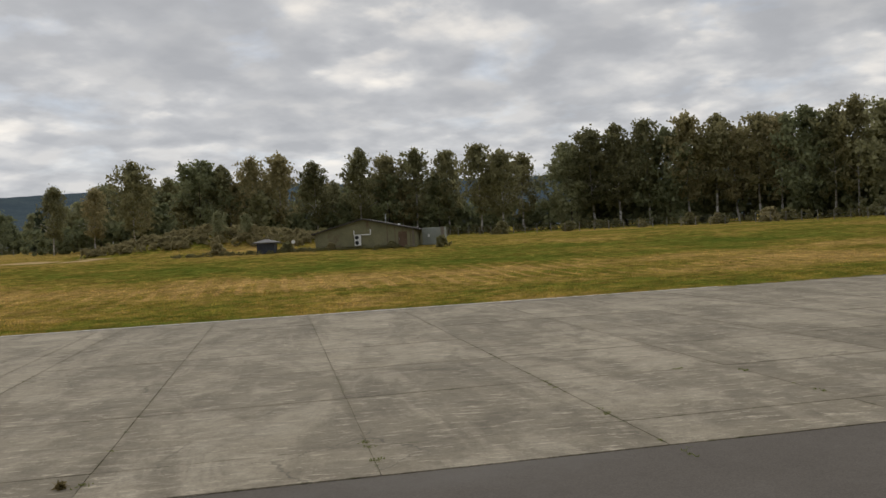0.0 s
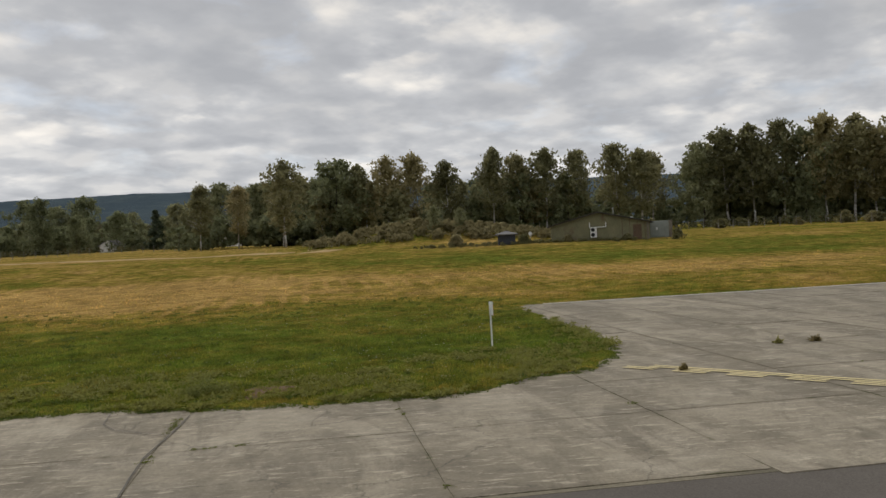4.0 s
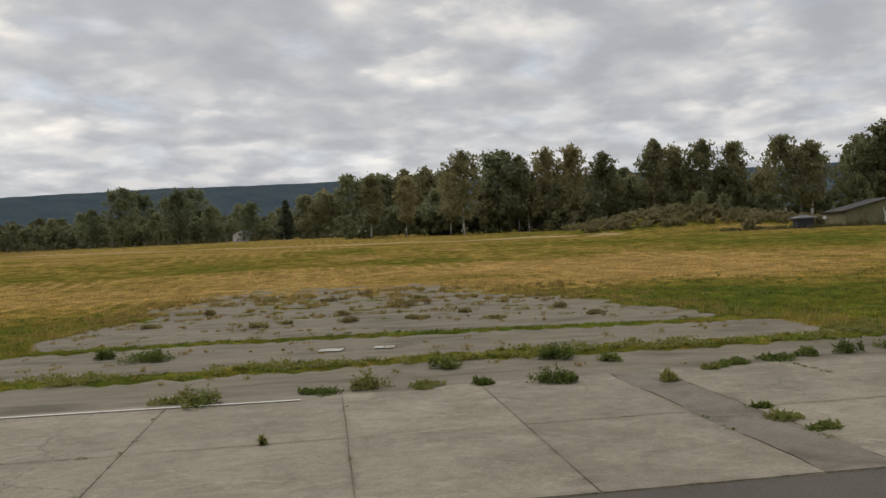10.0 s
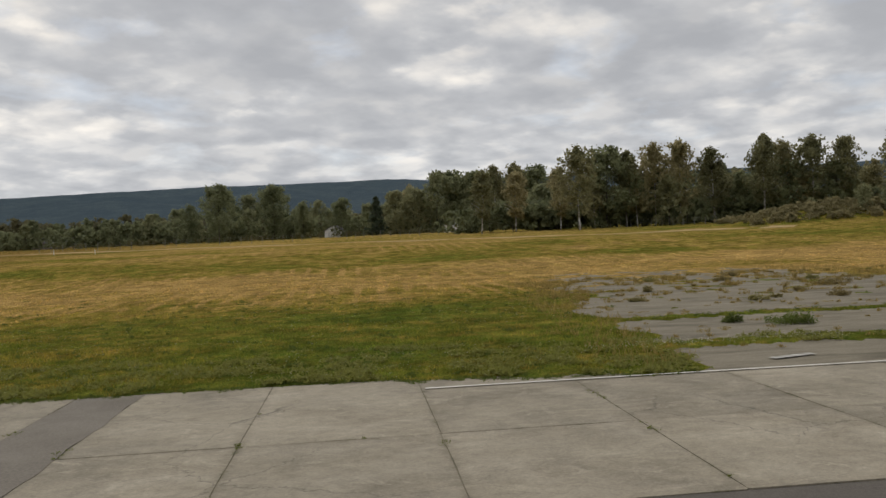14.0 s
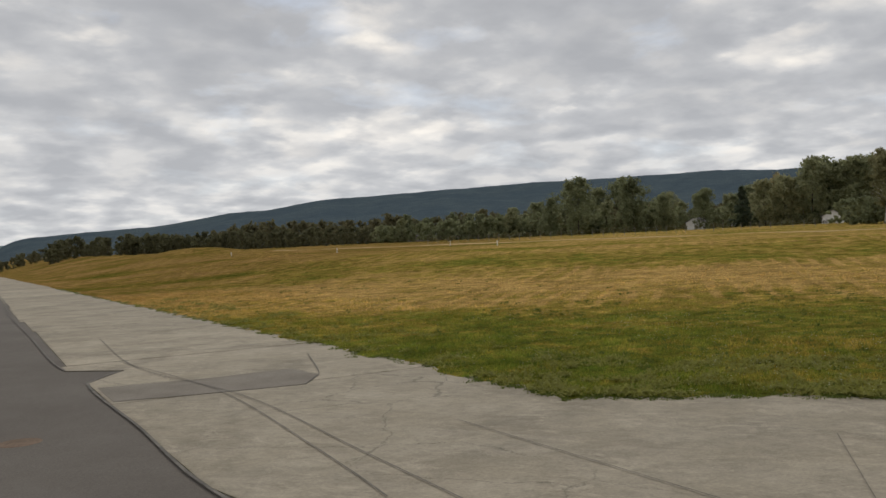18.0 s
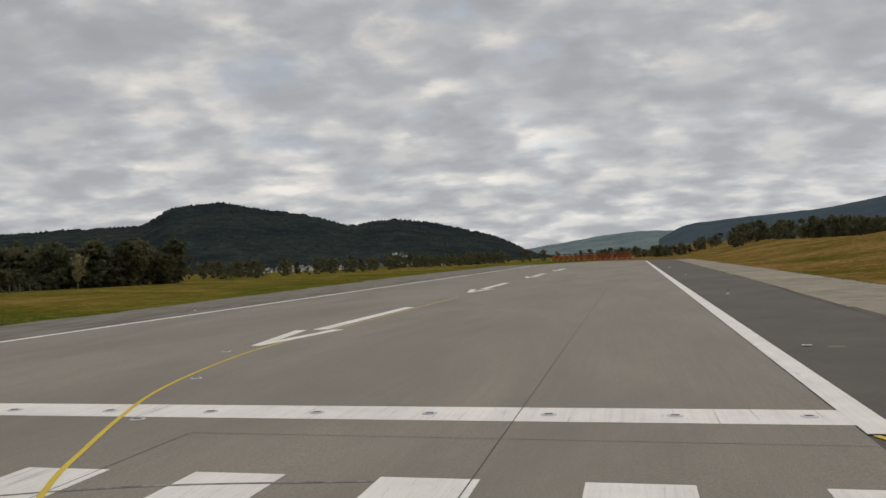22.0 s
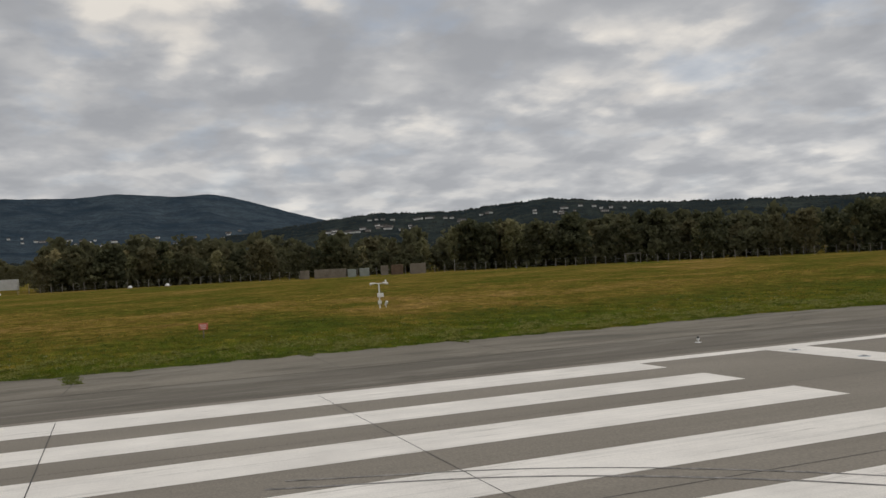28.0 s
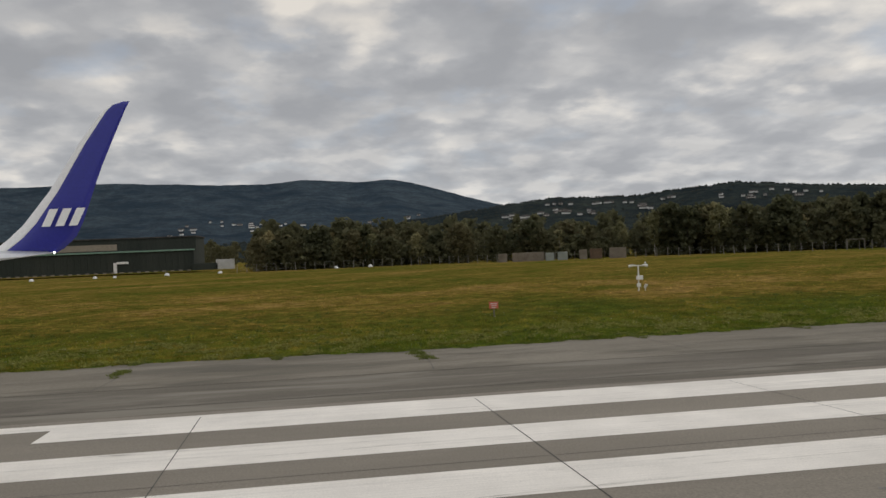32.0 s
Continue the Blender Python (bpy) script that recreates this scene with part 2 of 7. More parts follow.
    nt.links.new(uv.outputs[0], rim.inputs[0])
    ragged = noise_tex(nt, place(nt), 2.2, 7, 0.75, 0.4)
    close = calc(nt, "SUBTRACT", calc(nt, "MULTIPLY", ragged, 1.5), rim.outputs[0])
    here = ramp(nt, noise_tex(nt, place(nt), 0.16, 5, 0.65, 0.5), (0.40, grey(0.12)), (0.58, grey(1.0)))
    col = mixed(nt, calc(nt, "MULTIPLY", here, ramp(nt, close, (0.12, grey(0)), (0.45, grey(0.15)), (0.85, grey(0.36)))), col, (0.110, 0.092, 0.062))
    moss = noise_tex(nt, place(nt), 0.9, 5, 0.7)
    col = mixed(nt, calc(nt, "MULTIPLY", ramp(nt, close, (0.66, grey(0)), (0.85, grey(0.8))), ramp(nt, moss, (0.50, grey(0)), (0.60, grey(1)))), col, (0.062, 0.066, 0.022))
    mottle = noise_tex(nt, place(nt, 1.0, turn, (0.9, 1.1, 1)), 3.2, 5, 0.7, 0.4)
    col = mixed(nt, 1.0, col, ramp(nt, mottle, (0.36, grey(0.88)), (0.5, grey(1.0)), (0.64, grey(1.09))), "MULTIPLY")
    grain = noise_tex(nt, place(nt), 16.0, 4, 0.7)
    col = mixed(nt, 1.0, col, ramp(nt, grain, (0.3, grey(0.84)), (0.7, grey(1.15))), "MULTIPLY")
    val = nt.nodes.new("ShaderNodeObjectInfo").outputs["Random"]
    col = mixed(nt, 1.0, col, ramp(nt, val, (0.0, grey(0.9)), (1.0, grey(1.1))), "MULTIPLY")
    nt.links.new(col, bsdf.inputs["Base Color"])
    bsdf.inputs["Roughness"].default_value, bsdf.inputs["Specular IOR Level"].default_value = 0.9, 0.12
    bp = nt.nodes.new("ShaderNodeBump")
    bp.inputs["Strength"].default_value, bp.inputs["Distance"].default_value = 0.4, 0.02
    nt.links.new(grain, bp.inputs["Height"])
    nt.links.new(bp.outputs[0], bsdf.inputs["Normal"])
    return m


def meadow_colour(nt):
    """Green and straw patches of the mown airfield grass."""
    bands = noise_tex(nt, place(nt, 1.0, 45, (0.016, 0.05, 0.05)), 1.0, 6, 0.65, 0.6)
    patch = noise_tex(nt, place(nt, 1.0, 0, (0.11, 0.09, 0.1)), 1.0, 6, 0.62, 0.5)
    fleck = noise_tex(nt, place(nt), 1.1, 5, 0.7, 0.2)
    mix1 = calc(nt, "ADD", calc(nt, "MULTIPLY", bands, 0.35), calc(nt, "ADD", calc(nt, "MULTIPLY", patch, 0.28), calc(nt, "MULTIPLY", fleck, 0.37)))
    geo = nt.nodes.new("ShaderNodeNewGeometry")
    sep = nt.nodes.new("ShaderNodeSeparateXYZ")
    nt.links.new(geo.outputs["Position"], sep.inputs[0])
    across = calc(nt, "MULTIPLY", calc(nt, "ADD", sep.outputs[0], sep.outputs[1]), 0.00707)
    right = ramp(nt, across, (0.08, grey(0.04)), (0.28, grey(0.12)), (0.38, grey(0.62)), (0.48, grey(0.95)), (0.66, grey(0.90)), (0.78, grey(0.36)), (1.0, grey(0.58)))
    west = ramp(nt, calc(nt, "MULTIPLY", sep.outputs[0], -0.004), (0.21, grey(0.05)), (0.25, grey(0.30)), (0.38, grey(0.55)), (0.6, grey(0.45)), (1.0, grey(0.5)))
    side = ramp(nt, calc(nt, "MULTIPLY_ADD", sep.outputs[0], 0.01, 0.5), (0.2, grey(0)), (0.3, grey(1)))
    down = calc(nt, "MULTIPLY", calc(nt, "SUBTRACT", sep.outputs[0], sep.outputs[1]), 0.00707)
    right = mixed(nt, 1.0, right, ramp(nt, down, (0.88, grey(1)), (1.05, grey(0.62))), "MULTIPLY")
    zone = mixed(nt, side, west, right)
    mix1 = calc(nt, "ADD", mix1, calc(nt, "MULTIPLY_ADD", zone, 0.165, -0.062))
    # mown swaths left lying in short rows
    row = nt.nodes.new("ShaderNodeTexWave")
    row.inputs["Scale"].default_value, row.inputs["Distortion"].default_value, row.inputs["Detail"].default_value = 0.195, 3.0, 2.0
    row.bands_direction = "X"
    nt.links.new(place(nt, 1.0, 45, (1, 0.35, 1)), row.inputs["Vector"])
    lie = calc(nt, "MULTIPLY", ramp(nt, row.outputs["Fac"], (0.6, grey(0)), (0.95, grey(1))), ramp(nt, zone, (0.45, grey(0)), (0.65, grey(1))))
    mix1 = calc(nt, "ADD", mix1, calc(nt, "MULTIPLY", calc(nt, "MULTIPLY", lie, ramp(nt, noise_tex(nt, place(nt), 0.06, 3, 0.6), (0.44, grey(0)), (0.56, grey(1)))), 0.125))
    mix1 = calc(nt, "ADD", mix1, calc(nt, "MULTIPLY_ADD", side, 0.03, -0.03))
    col = grass_ramp(nt, mix1)
    off = ramp(nt, calc(nt, "MULTIPLY_ADD", down, 0.5, 0.5), (0.28, (0.70, 0.66, 0.70)), (0.47, grey(1.0)))
    col = mixed(nt, side, col, mixed(nt, 1.0, col, off, "MULTIPLY"))
    clump = noise_tex(nt, place(nt), 0.5, 7, 0.78)
    col = mixed(nt, 1.0, col, mixed(nt, side, ramp(nt, calc(nt, "MULTIPLY", sep.outputs[0], -0.004), (0.225, (0.90, 0.90, 0.80)), (0.29, (0.78, 0.76, 0.76))), grey(1.0)), "MULTIPLY")
    return mixed(nt, 1.0, col, ramp(nt, clump, (0.36, grey(0.58)), (0.5, grey(0.98)), (0.64, grey(1.42))), "MULTIPLY")


def grass_ramp(nt, mix1):
    return ramp(nt, mix1, (0.38, (0.076, 0.100, 0.016)), (0.46, (0.115, 0.115, 0.020)), (0.52, (0.198, 0.147, 0.031)), (0.60, (0.325, 0.212, 0.072)))


def meadow(name, bump=0.8):
    m, nt, bsdf = material(name)
    col = meadow_colour(nt)
    grain = noise_tex(nt, place(nt), 7.0, 6, 0.75)
    col = mixed(nt, 1.0, col, ramp(nt, grain, (0.36, grey(0.5)), (0.5, grey(1.0)), (0.66, grey(1.5))), "MULTIPLY")
    nt.links.new(col, bsdf.inputs["Base Color"])
    bsdf.inputs["Roughness"].default_value, bsdf.inputs["Specular IOR Level"].default_value = 1.0, 0.0
    bp = nt.nodes.new("ShaderNodeBump")
    bp.inputs["Strength"].default_value, bp.inputs["Distance"].default_value = bump, 0.15
    nt.links.new(grain, bp.inputs["Height"])
    nt.links.new(bp.outputs[0], bsdf.inputs["Normal"])
    return m


def let_through(nt, bsdf, col, share):
    """Thin leaves pass part of the light on."""
    mix = nt.nodes.new("ShaderNodeMixShader")
    tr = nt.nodes.new("ShaderNodeBsdfTranslucent")
    mix.inputs[0].default_value = share
    nt.links.new(col, tr.inputs[0])
    nt.links.new(bsdf.outputs[0], mix.inputs[1])
    nt.links.new(tr.outputs[0], mix.inputs[2])
    for node in nt.nodes:
        if node.bl_idname == "ShaderNodeOutputMaterial":
            nt.links.new(mix.outputs[0], node.inputs[0])


def blades_mat(name, gain=1.9):
    m, nt, bsdf = material(name)
    col = meadow_colour(nt)
    rnd = nt.nodes.new("ShaderNodeNewGeometry").outputs["Random Per Island"]
    col = mixed(nt, 1.0, col, ramp(nt, rnd, (0.0, (0.6 * gain, 0.75 * gain, 0.5 * gain)), (0.6, grey(gain)), (1.0, (1.5 * gain, 1.35 * gain, 1.2 * gain))), "MULTIPLY")
    nt.links.new(col, bsdf.inputs["Base Color"])
    bsdf.inputs["Roughness"].default_value, bsdf.inputs["Specular IOR Level"].default_value = 1.0, 0.0
    let_through(nt, bsdf, col, 0.45)
    return m


def leaf_mat(name, dark, light, tint):
    m, nt, bsdf = material(name)
    rnd = nt.nodes.new("ShaderNodeNewGeometry").outputs["Random Per Island"]
    obj = nt.nodes.new("ShaderNodeObjectInfo").outputs["Random"]
    col = mixed(nt, rnd, dark, light)
    col = mixed(nt, ramp(nt, obj, (0.3, grey(0)), (1.0, grey(0.7))), col, tint)
    col = mixed(nt, 1.0, col, ramp(nt, obj, (0.0, grey(0.75)), (1.0, grey(1.25))), "MULTIPLY")
    nt.links.new(col, bsdf.inputs["Base Color"])
    bsdf.inputs["Roughness"].default_value, bsdf.inputs["Specular IOR Level"].default_value = 0.75, 0.2
    let_through(nt, bsdf, col, 0.5)
    return m


def plain(name, col, rough=0.6, metal=0.0, grain=0.12, spec=0.4):
    return surf(name, tuple(c * (1 - grain) for c in col), tuple(c * (1 + grain) for c in col), 1.3, 25.0, rough, 0.05, metal=metal, spec=spec, speck=0.35)


def paint(name, col, worn, under):
    """Road paint with scuffs where the pavement shows through."""
    m, nt, bsdf = material(name)
    vec = place(nt, 1.0, 0, (3.4, 0.16, 1))
    scuff = noise_tex(nt, vec, 1.6, 8, 0.72, 0.4)
    grain = noise_tex(nt, place(nt), 30.0, 3, 0.6)
    base = mixed(nt, 1.0, col, ramp(nt, noise_tex(nt, place(nt), 0.5, 5, 0.6), (0.3, grey(0.86)), (0.7, grey(1.06))), "MULTIPLY")
    base = mixed(nt, ramp(nt, scuff, (worn, grey(0)), (worn + 0.12, grey(1))), base, under)
    lines = noise_tex(nt, place(nt, 1.0, 0, (9.0, 0.07, 1)), 1.0, 5, 0.7, 0.1)
    base = mixed(nt, 1.0, base, ramp(nt, lines, (0.34, grey(0.91)), (0.5, grey(1.0)), (0.66, grey(1.05))), "MULTIPLY")
    base = mixed(nt, 1.0, base, ramp(nt, grain, (0.3, grey(0.9)), (0.7, grey(1.06))), "MULTIPLY")
    nt.links.new(base, bsdf.inputs["Base Color"])
    bsdf.inputs["Roughness"].default_value = 0.8
    bsdf.inputs["Specular IOR Level"].default_value = 0.15
    return m


M_SLAB = concrete("weathered concrete", (0.221, 0.191, 0.141), (0.292, 0.257, 0.196), 45)
M_JOINT = surf("joint filler", (0.13, 0.115, 0.08), (0.24, 0.21, 0.15), 0.6, 15.0, 0.95, 0.2)
M_ASPHALT = surf("taxiway asphalt", (0.092, 0.080, 0.067), (0.118, 0.104, 0.088), 0.12, 30.0, 0.88, 0.25, stain=(0.125, 0.113, 0.099), stain_scale=0.07, streak=(1.2, 0.8, 1))
M_OLD = surf("old cracked asphalt", (0.160, 0.138, 0.098), (0.225, 0.197, 0.145), 0.8, 14.0, 0.92, 0.4, turn=45, stretch=(0.5, 1.6, 1), stain=(0.115, 0.10, 0.07), stain_scale=0.5, stain_at=(0.5, 0.66))
M_RUNWAY = surf("runway concrete", (0.206, 0.183, 0.149), (0.252, 0.225, 0.185), 0.09, 22.0, 0.86, 0.2, stretch=(1.0, 0.25, 1), stain=(0.177, 0.158, 0.129), stain_scale=0.12, stain_at=(0.5, 0.75), streak=(5.0, 0.12, 1))
M_SHOULDER = surf("shoulder asphalt", (0.116, 0.103, 0.083), (0.160, 0.143, 0.116), 0.2, 24.0, 0.9, 0.25, stretch=(1.6, 0.3, 1), stain=(0.20, 0.182, 0.15), stain_scale=0.35, stain_at=(0.48, 0.62), streak=(4.0, 0.15, 1))
M_SHOULDER_PALE = surf("pale shoulder concrete", (0.158, 0.140, 0.110), (0.222, 0.199, 0.160), 0.3, 18.0, 0.9, 0.3, stretch=(1.5, 0.35, 1), stain=(0.115, 0.104, 0.083), stain_scale=0.4, stain_at=(0.48, 0.64))
M_TAR = surf("tar sealant", (0.05, 0.047, 0.043), (0.095, 0.088, 0.08), 0.8, 12.0, 0.6, 0.1)
M_OLDTAR = surf("faded tar sealant", (0.070, 0.064, 0.054), (0.135, 0.122, 0.102), 0.9, 12.0, 0.75, 0.1)
M_SCUFF = surf("rubber scuff", (0.12, 0.115, 0.105), (0.30, 0.28, 0.26), 3.0, 12.0, 0.8, 0.05)
M_PATCH = surf("asphalt patch", (0.142, 0.124, 0.099), (0.186, 0.165, 0.135), 0.5, 18.0, 0.9, 0.3)
M_WORNPATCH = surf("worn pale asphalt patch", (0.165, 0.143, 0.112), (0.225, 0.197, 0.155), 0.7, 14.0, 0.9, 0.3, stain=(0.12, 0.105, 0.08), stain_scale=0.6, stain_at=(0.52, 0.66))
M_SOIL = surf("bare soil", (0.10, 0.062, 0.036), (0.17, 0.115, 0.07), 1.2, 9.0, 0.95, 0.5)
M_WHITE = paint("white marking paint", (0.74, 0.70, 0.635), 0.585, (0.34, 0.315, 0.275))
M_THINWHITE = paint("thin white line paint", (0.62, 0.59, 0.53), 0.56, (0.26, 0.235, 0.195))
M_OLDWHITE = paint("worn white paint", (0.50, 0.48, 0.43), 0.47, (0.24, 0.22, 0.19))
M_YELLOW = paint("yellow marking paint", (0.62, 0.45, 0.06), 0.60, (0.30, 0.24, 0.12))
M_OLDYELLOW = paint("faded yellow paint", (0.66, 0.55, 0.29), 0.55, (0.28, 0.25, 0.20))
M_MEADOW = meadow("meadow ground")
M_BLADES = blades_mat("grass blades")
M_WEED = leaf_mat("weed leaves", (0.090, 0.126, 0.027), (0.179, 0.211, 0.048), (0.211, 0.190, 0.063))
M_DRYWEED = leaf_mat("dry weed stems", (0.163, 0.131, 0.056), (0.338, 0.263, 0.112), (0.213, 0.213, 0.069))
M_CLOVER = plain("clover flowers", (0.50, 0.48, 0.36), 0.8)
M_LEAF = leaf_mat("broadleaf foliage", (0.171, 0.191, 0.101), (0.268, 0.284, 0.145), (0.254, 0.237, 0.128))
M_BIRCHLEAF = leaf_mat("birch foliage", (0.179, 0.179, 0.092), (0.300, 0.284, 0.139), (0.307, 0.250, 0.128))
# Darker broadleaf copy: the dimmer light on the far and west woods, in colour.
M_DIMLEAF = leaf_mat("darkened broadleaf foliage", (0.064, 0.072, 0.039), (0.122, 0.124, 0.062), (0.126, 0.106, 0.055))
M_SPRUCE = leaf_mat("spruce needles", (0.066, 0.084, 0.054), (0.120, 0.144, 0.084), (0.108, 0.126, 0.072))
M_BUSH = leaf_mat("shrub foliage", (0.155, 0.155, 0.070), (0.277, 0.254, 0.119), (0.260, 0.215, 0.115))
M_BIRCHBARK = surf("birch bark", (0.55, 0.52, 0.47), (0.30, 0.28, 0.25), 1.2, 6.0, 0.85, 0.2, stretch=(1, 1, 2.5), stain=(0.06, 0.055, 0.05), stain_scale=1.6, stain_at=(0.56, 0.62))
M_BARK = surf("dark bark", (0.06, 0.05, 0.04), (0.11, 0.095, 0.08), 2.0, 9.0, 0.95, 0.5, stretch=(1, 1, 0.3))
M_STEEL = plain("galvanised steel", (0.42, 0.43, 0.43), 0.45, 0.6)
M_WHITEPAINT = plain("white painted metal", (0.70, 0.70, 0.68), 0.5)
M_GREYPANEL = plain("grey sign back", (0.42, 0.42, 0.40), 0.55)
M_DARK = plain("black rubber", (0.02, 0.02, 0.02), 0.7)
M_RED = plain("red sign face", (0.42, 0.02, 0.03), 0.45)
M_BLACK = plain("black sign face", (0.025, 0.025, 0.025), 0.45)
M_SIGNYELLOW = plain("yellow lettering", (0.75, 0.52, 0.04), 0.5)
M_LAMPYELLOW = plain("yellow enamel", (0.75, 0.46, 0.02), 0.4)
M_ORANGE = plain("orange paint", (0.385, 0.070, 0.021), 0.55)
M_REDORANGE = plain("faded orange red paint", (0.60, 0.13, 0.08), 0.6)
M_OLIVE = surf("olive green boards", (0.163, 0.159, 0.094), (0.221, 0.208, 0.120), 0.7, 10.0, 0.85, 0.2, stain=(0.143, 0.098, 0.065), stain_scale=0.5)
M_BROWN = surf("brown boards", (0.11, 0.075, 0.05), (0.16, 0.11, 0.075), 0.8, 12.0, 0.85, 0.2)
M_ROOF = surf("dark roofing felt", (0.045, 0.042, 0.04), (0.085, 0.078, 0.07), 0.6, 12.0, 0.8, 0.3)
M_BLUEGREY = plain("dark blue grey boards", (0.05, 0.055, 0.07), 0.7)
M_TANK = plain("pale grey green metal", (0.25, 0.27, 0.24), 0.6)
M_HANGAR = surf("dark green corrugated sheet", (0.030, 0.036, 0.030), (0.045, 0.05, 0.042), 0.05, 2.0, 0.7, 0.2, stretch=(1, 3, 0.2))
M_HANGARGREEN = plain("pale green gutter", (0.16, 0.26, 0.20), 0.6)
M_TAN = plain("tan wall panel", (0.26, 0.22, 0.165), 0.7)
M_CRATE = surf("weathered boards", (0.15, 0.128, 0.10), (0.23, 0.20, 0.16), 0.5, 6.0, 0.9, 0.2)
M_GREYROOF = plain("grey tiles", (0.13, 0.125, 0.12), 0.8)
M_HOUSEWHITE = plain("white house boards", (0.68, 0.67, 0.64), 0.7)
M_HOUSEGREY = plain("grey brown house boards", (0.22, 0.19, 0.165), 0.7)
M_GLASSDARK = plain("dark window glass", (0.03, 0.035, 0.04), 0.15)
M_POST = surf("pale fence posts", (0.17, 0.16, 0.14), (0.27, 0.25, 0.22), 1.0, 9.0, 0.9, 0.2)
M_WOOD = surf("grey fence wood", (0.14, 0.125, 0.105), (0.22, 0.20, 0.17), 1.0, 9.0, 0.9, 0.2)
M_NAVY = plain("deep blue aircraft paint", (0.026, 0.030, 0.25), 0.22, 0.0, 0.04, 0.5)
M_WINGWHITE = plain("white aircraft paint", (0.80, 0.80, 0.79), 0.3, 0.0, 0.03, 0.5)
M_WINGGREY = plain("light grey aircraft paint", (0.52, 0.53, 0.55), 0.3, 0.0, 0.04, 0.5)


def hill_mat(name, low, high, haze, speck):
    """Wooded hillside; blue air haze is mixed into its colour, more on far ones."""
    m, nt, bsdf = material(name)
    n1 = noise_tex(nt, place(nt, 1.0, 0, (0.006, 0.006, 0.012)), 1.0, 7, 0.65, 0.4)
    n2 = noise_tex(nt, place(nt, 1.0, 0, (0.11, 0.11, 0.08)), 1.0, 5, 0.75)
    col = mixed(nt, ramp(nt, n1, (0.38, grey(0)), (0.62, grey(1))), low, high)
    col = mixed(nt, 1.0, col, ramp(nt, n2, (0.3, grey(1 - speck)), (0.7, grey(1 + speck))), "MULTIPLY")
    n3 = noise_tex(nt, place(nt, 1.0, 0, (0.022, 0.022, 0.035)), 1.0, 8, 0.72, 0.6)
    col = mixed(nt, 1.0, col, ramp(nt, n3, (0.36, grey(1 - 0.75 * speck)), (0.5, grey(1.0)), (0.64, grey(1 + 0.9 * speck))), "MULTIPLY")
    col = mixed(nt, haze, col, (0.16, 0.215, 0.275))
    nt.links.new(col, bsdf.inputs["Base Color"])
    bsdf.inputs["Roughness"].default_value, bsdf.inputs["Specular IOR Level"].default_value = 1.0, 0.0
    bp = nt.nodes.new("ShaderNodeBump")
    bp.inputs["Strength"].default_value, bp.inputs["Distance"].default_value = 0.8, 12.0
    nt.links.new(n2, bp.inputs["Height"])
    nt.links.new(bp.outputs[0], bsdf.inputs["Normal"])
    return m


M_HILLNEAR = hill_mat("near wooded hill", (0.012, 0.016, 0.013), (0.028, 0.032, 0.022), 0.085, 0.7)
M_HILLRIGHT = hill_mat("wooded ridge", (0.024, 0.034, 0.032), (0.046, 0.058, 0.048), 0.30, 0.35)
# Blue of distance is put into both base colours and the haze share.
M_HILLBLUE = hill_mat("distant mountain with blue haze", (0.006, 0.013, 0.020), (0.034, 0.045, 0.050), 0.16, 0.6)
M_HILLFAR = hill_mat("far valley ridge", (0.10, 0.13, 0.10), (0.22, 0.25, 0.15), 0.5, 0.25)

# ---- building helpers ----
R2 = math.sqrt(2)


def link_mesh(name, verts, faces, mat, parent=None, smooth=False):
    me = bpy.data.meshes.new(name)
    verts = np.asarray(verts, dtype=np.float32)
    if isinstance(faces, np.ndarray):
        k = faces.shape[1]
        me.vertices.add(len(verts))
        me.vertices.foreach_set("co", verts.ravel())
        me.loops.add(faces.size)
        me.loops.foreach_set("vertex_index", faces.astype(np.int32).ravel())
        me.polygons.add(len(faces))
        me.polygons.foreach_set("loop_start", np.arange(0, faces.size, k, dtype=np.int32))
        me.polygons.foreach_set("loop_total", np.full(len(faces), k, dtype=np.int32))
        me.update(calc_edges=True)
        me.validate()
    else:
        me.from_pydata([tuple(map(float, v)) for v in verts], [], faces)
        me.update()
    if smooth:
        me.polygons.foreach_set("use_smooth", [True] * len(me.polygons))
    if mat:
        me.materials.append(mat)
    ob = new(name, me)
    ob.parent = parent
    return ob


def part(name, bm, mat, parent, label="", smooth=False):
    """One mesh object under a thing, or under a part."""
    me = bpy.data.meshes.new(name)
    bm.to_mesh(me)
    bm.free()
    if smooth:
        me.polygons.foreach_set("use_smooth", [True] * len(me.polygons))
    me.materials.append(mat)
    ob = new(name, me)
    ob.parent = parent
    if label:
        ob["label"] = label
    return ob


def thing(name, m, label, category, group="", kind=""):
    ob = new(name)
    ob.empty_display_size = 0.2
    ob.matrix_basis = m
    return tagged(ob, label, category, group, kind)


def box(sx, sy, sz, at=(0, 0, 0), bevel=0.0, turn=None, bm=None):
    """A box with its base centre at 'at'."""
    own = bmesh.new()
    bmesh.ops.create_cube(own, size=1.0)
    bmesh.ops.scale(own, vec=(sx, sy, sz), verts=own.verts)
    if bevel:
        bmesh.ops.bevel(own, geom=own.edges[:], offset=bevel, segments=1, affect="EDGES")
    m = Matrix.Translation(Vector(at) + Vector((0, 0, sz / 2)))
    if turn:
        m = Matrix.Translation(Vector(at)) @ turn @ Matrix.Translation((0, 0, sz / 2))
    bmesh.ops.transform(own, matrix=m, verts=own.verts)
    if bm is None:
        return own
    me = bpy.data.meshes.new("tmp")
    own.to_mesh(me)
    own.free()
    bm.from_mesh(me)
    bpy.data.meshes.remove(me)
    return bm


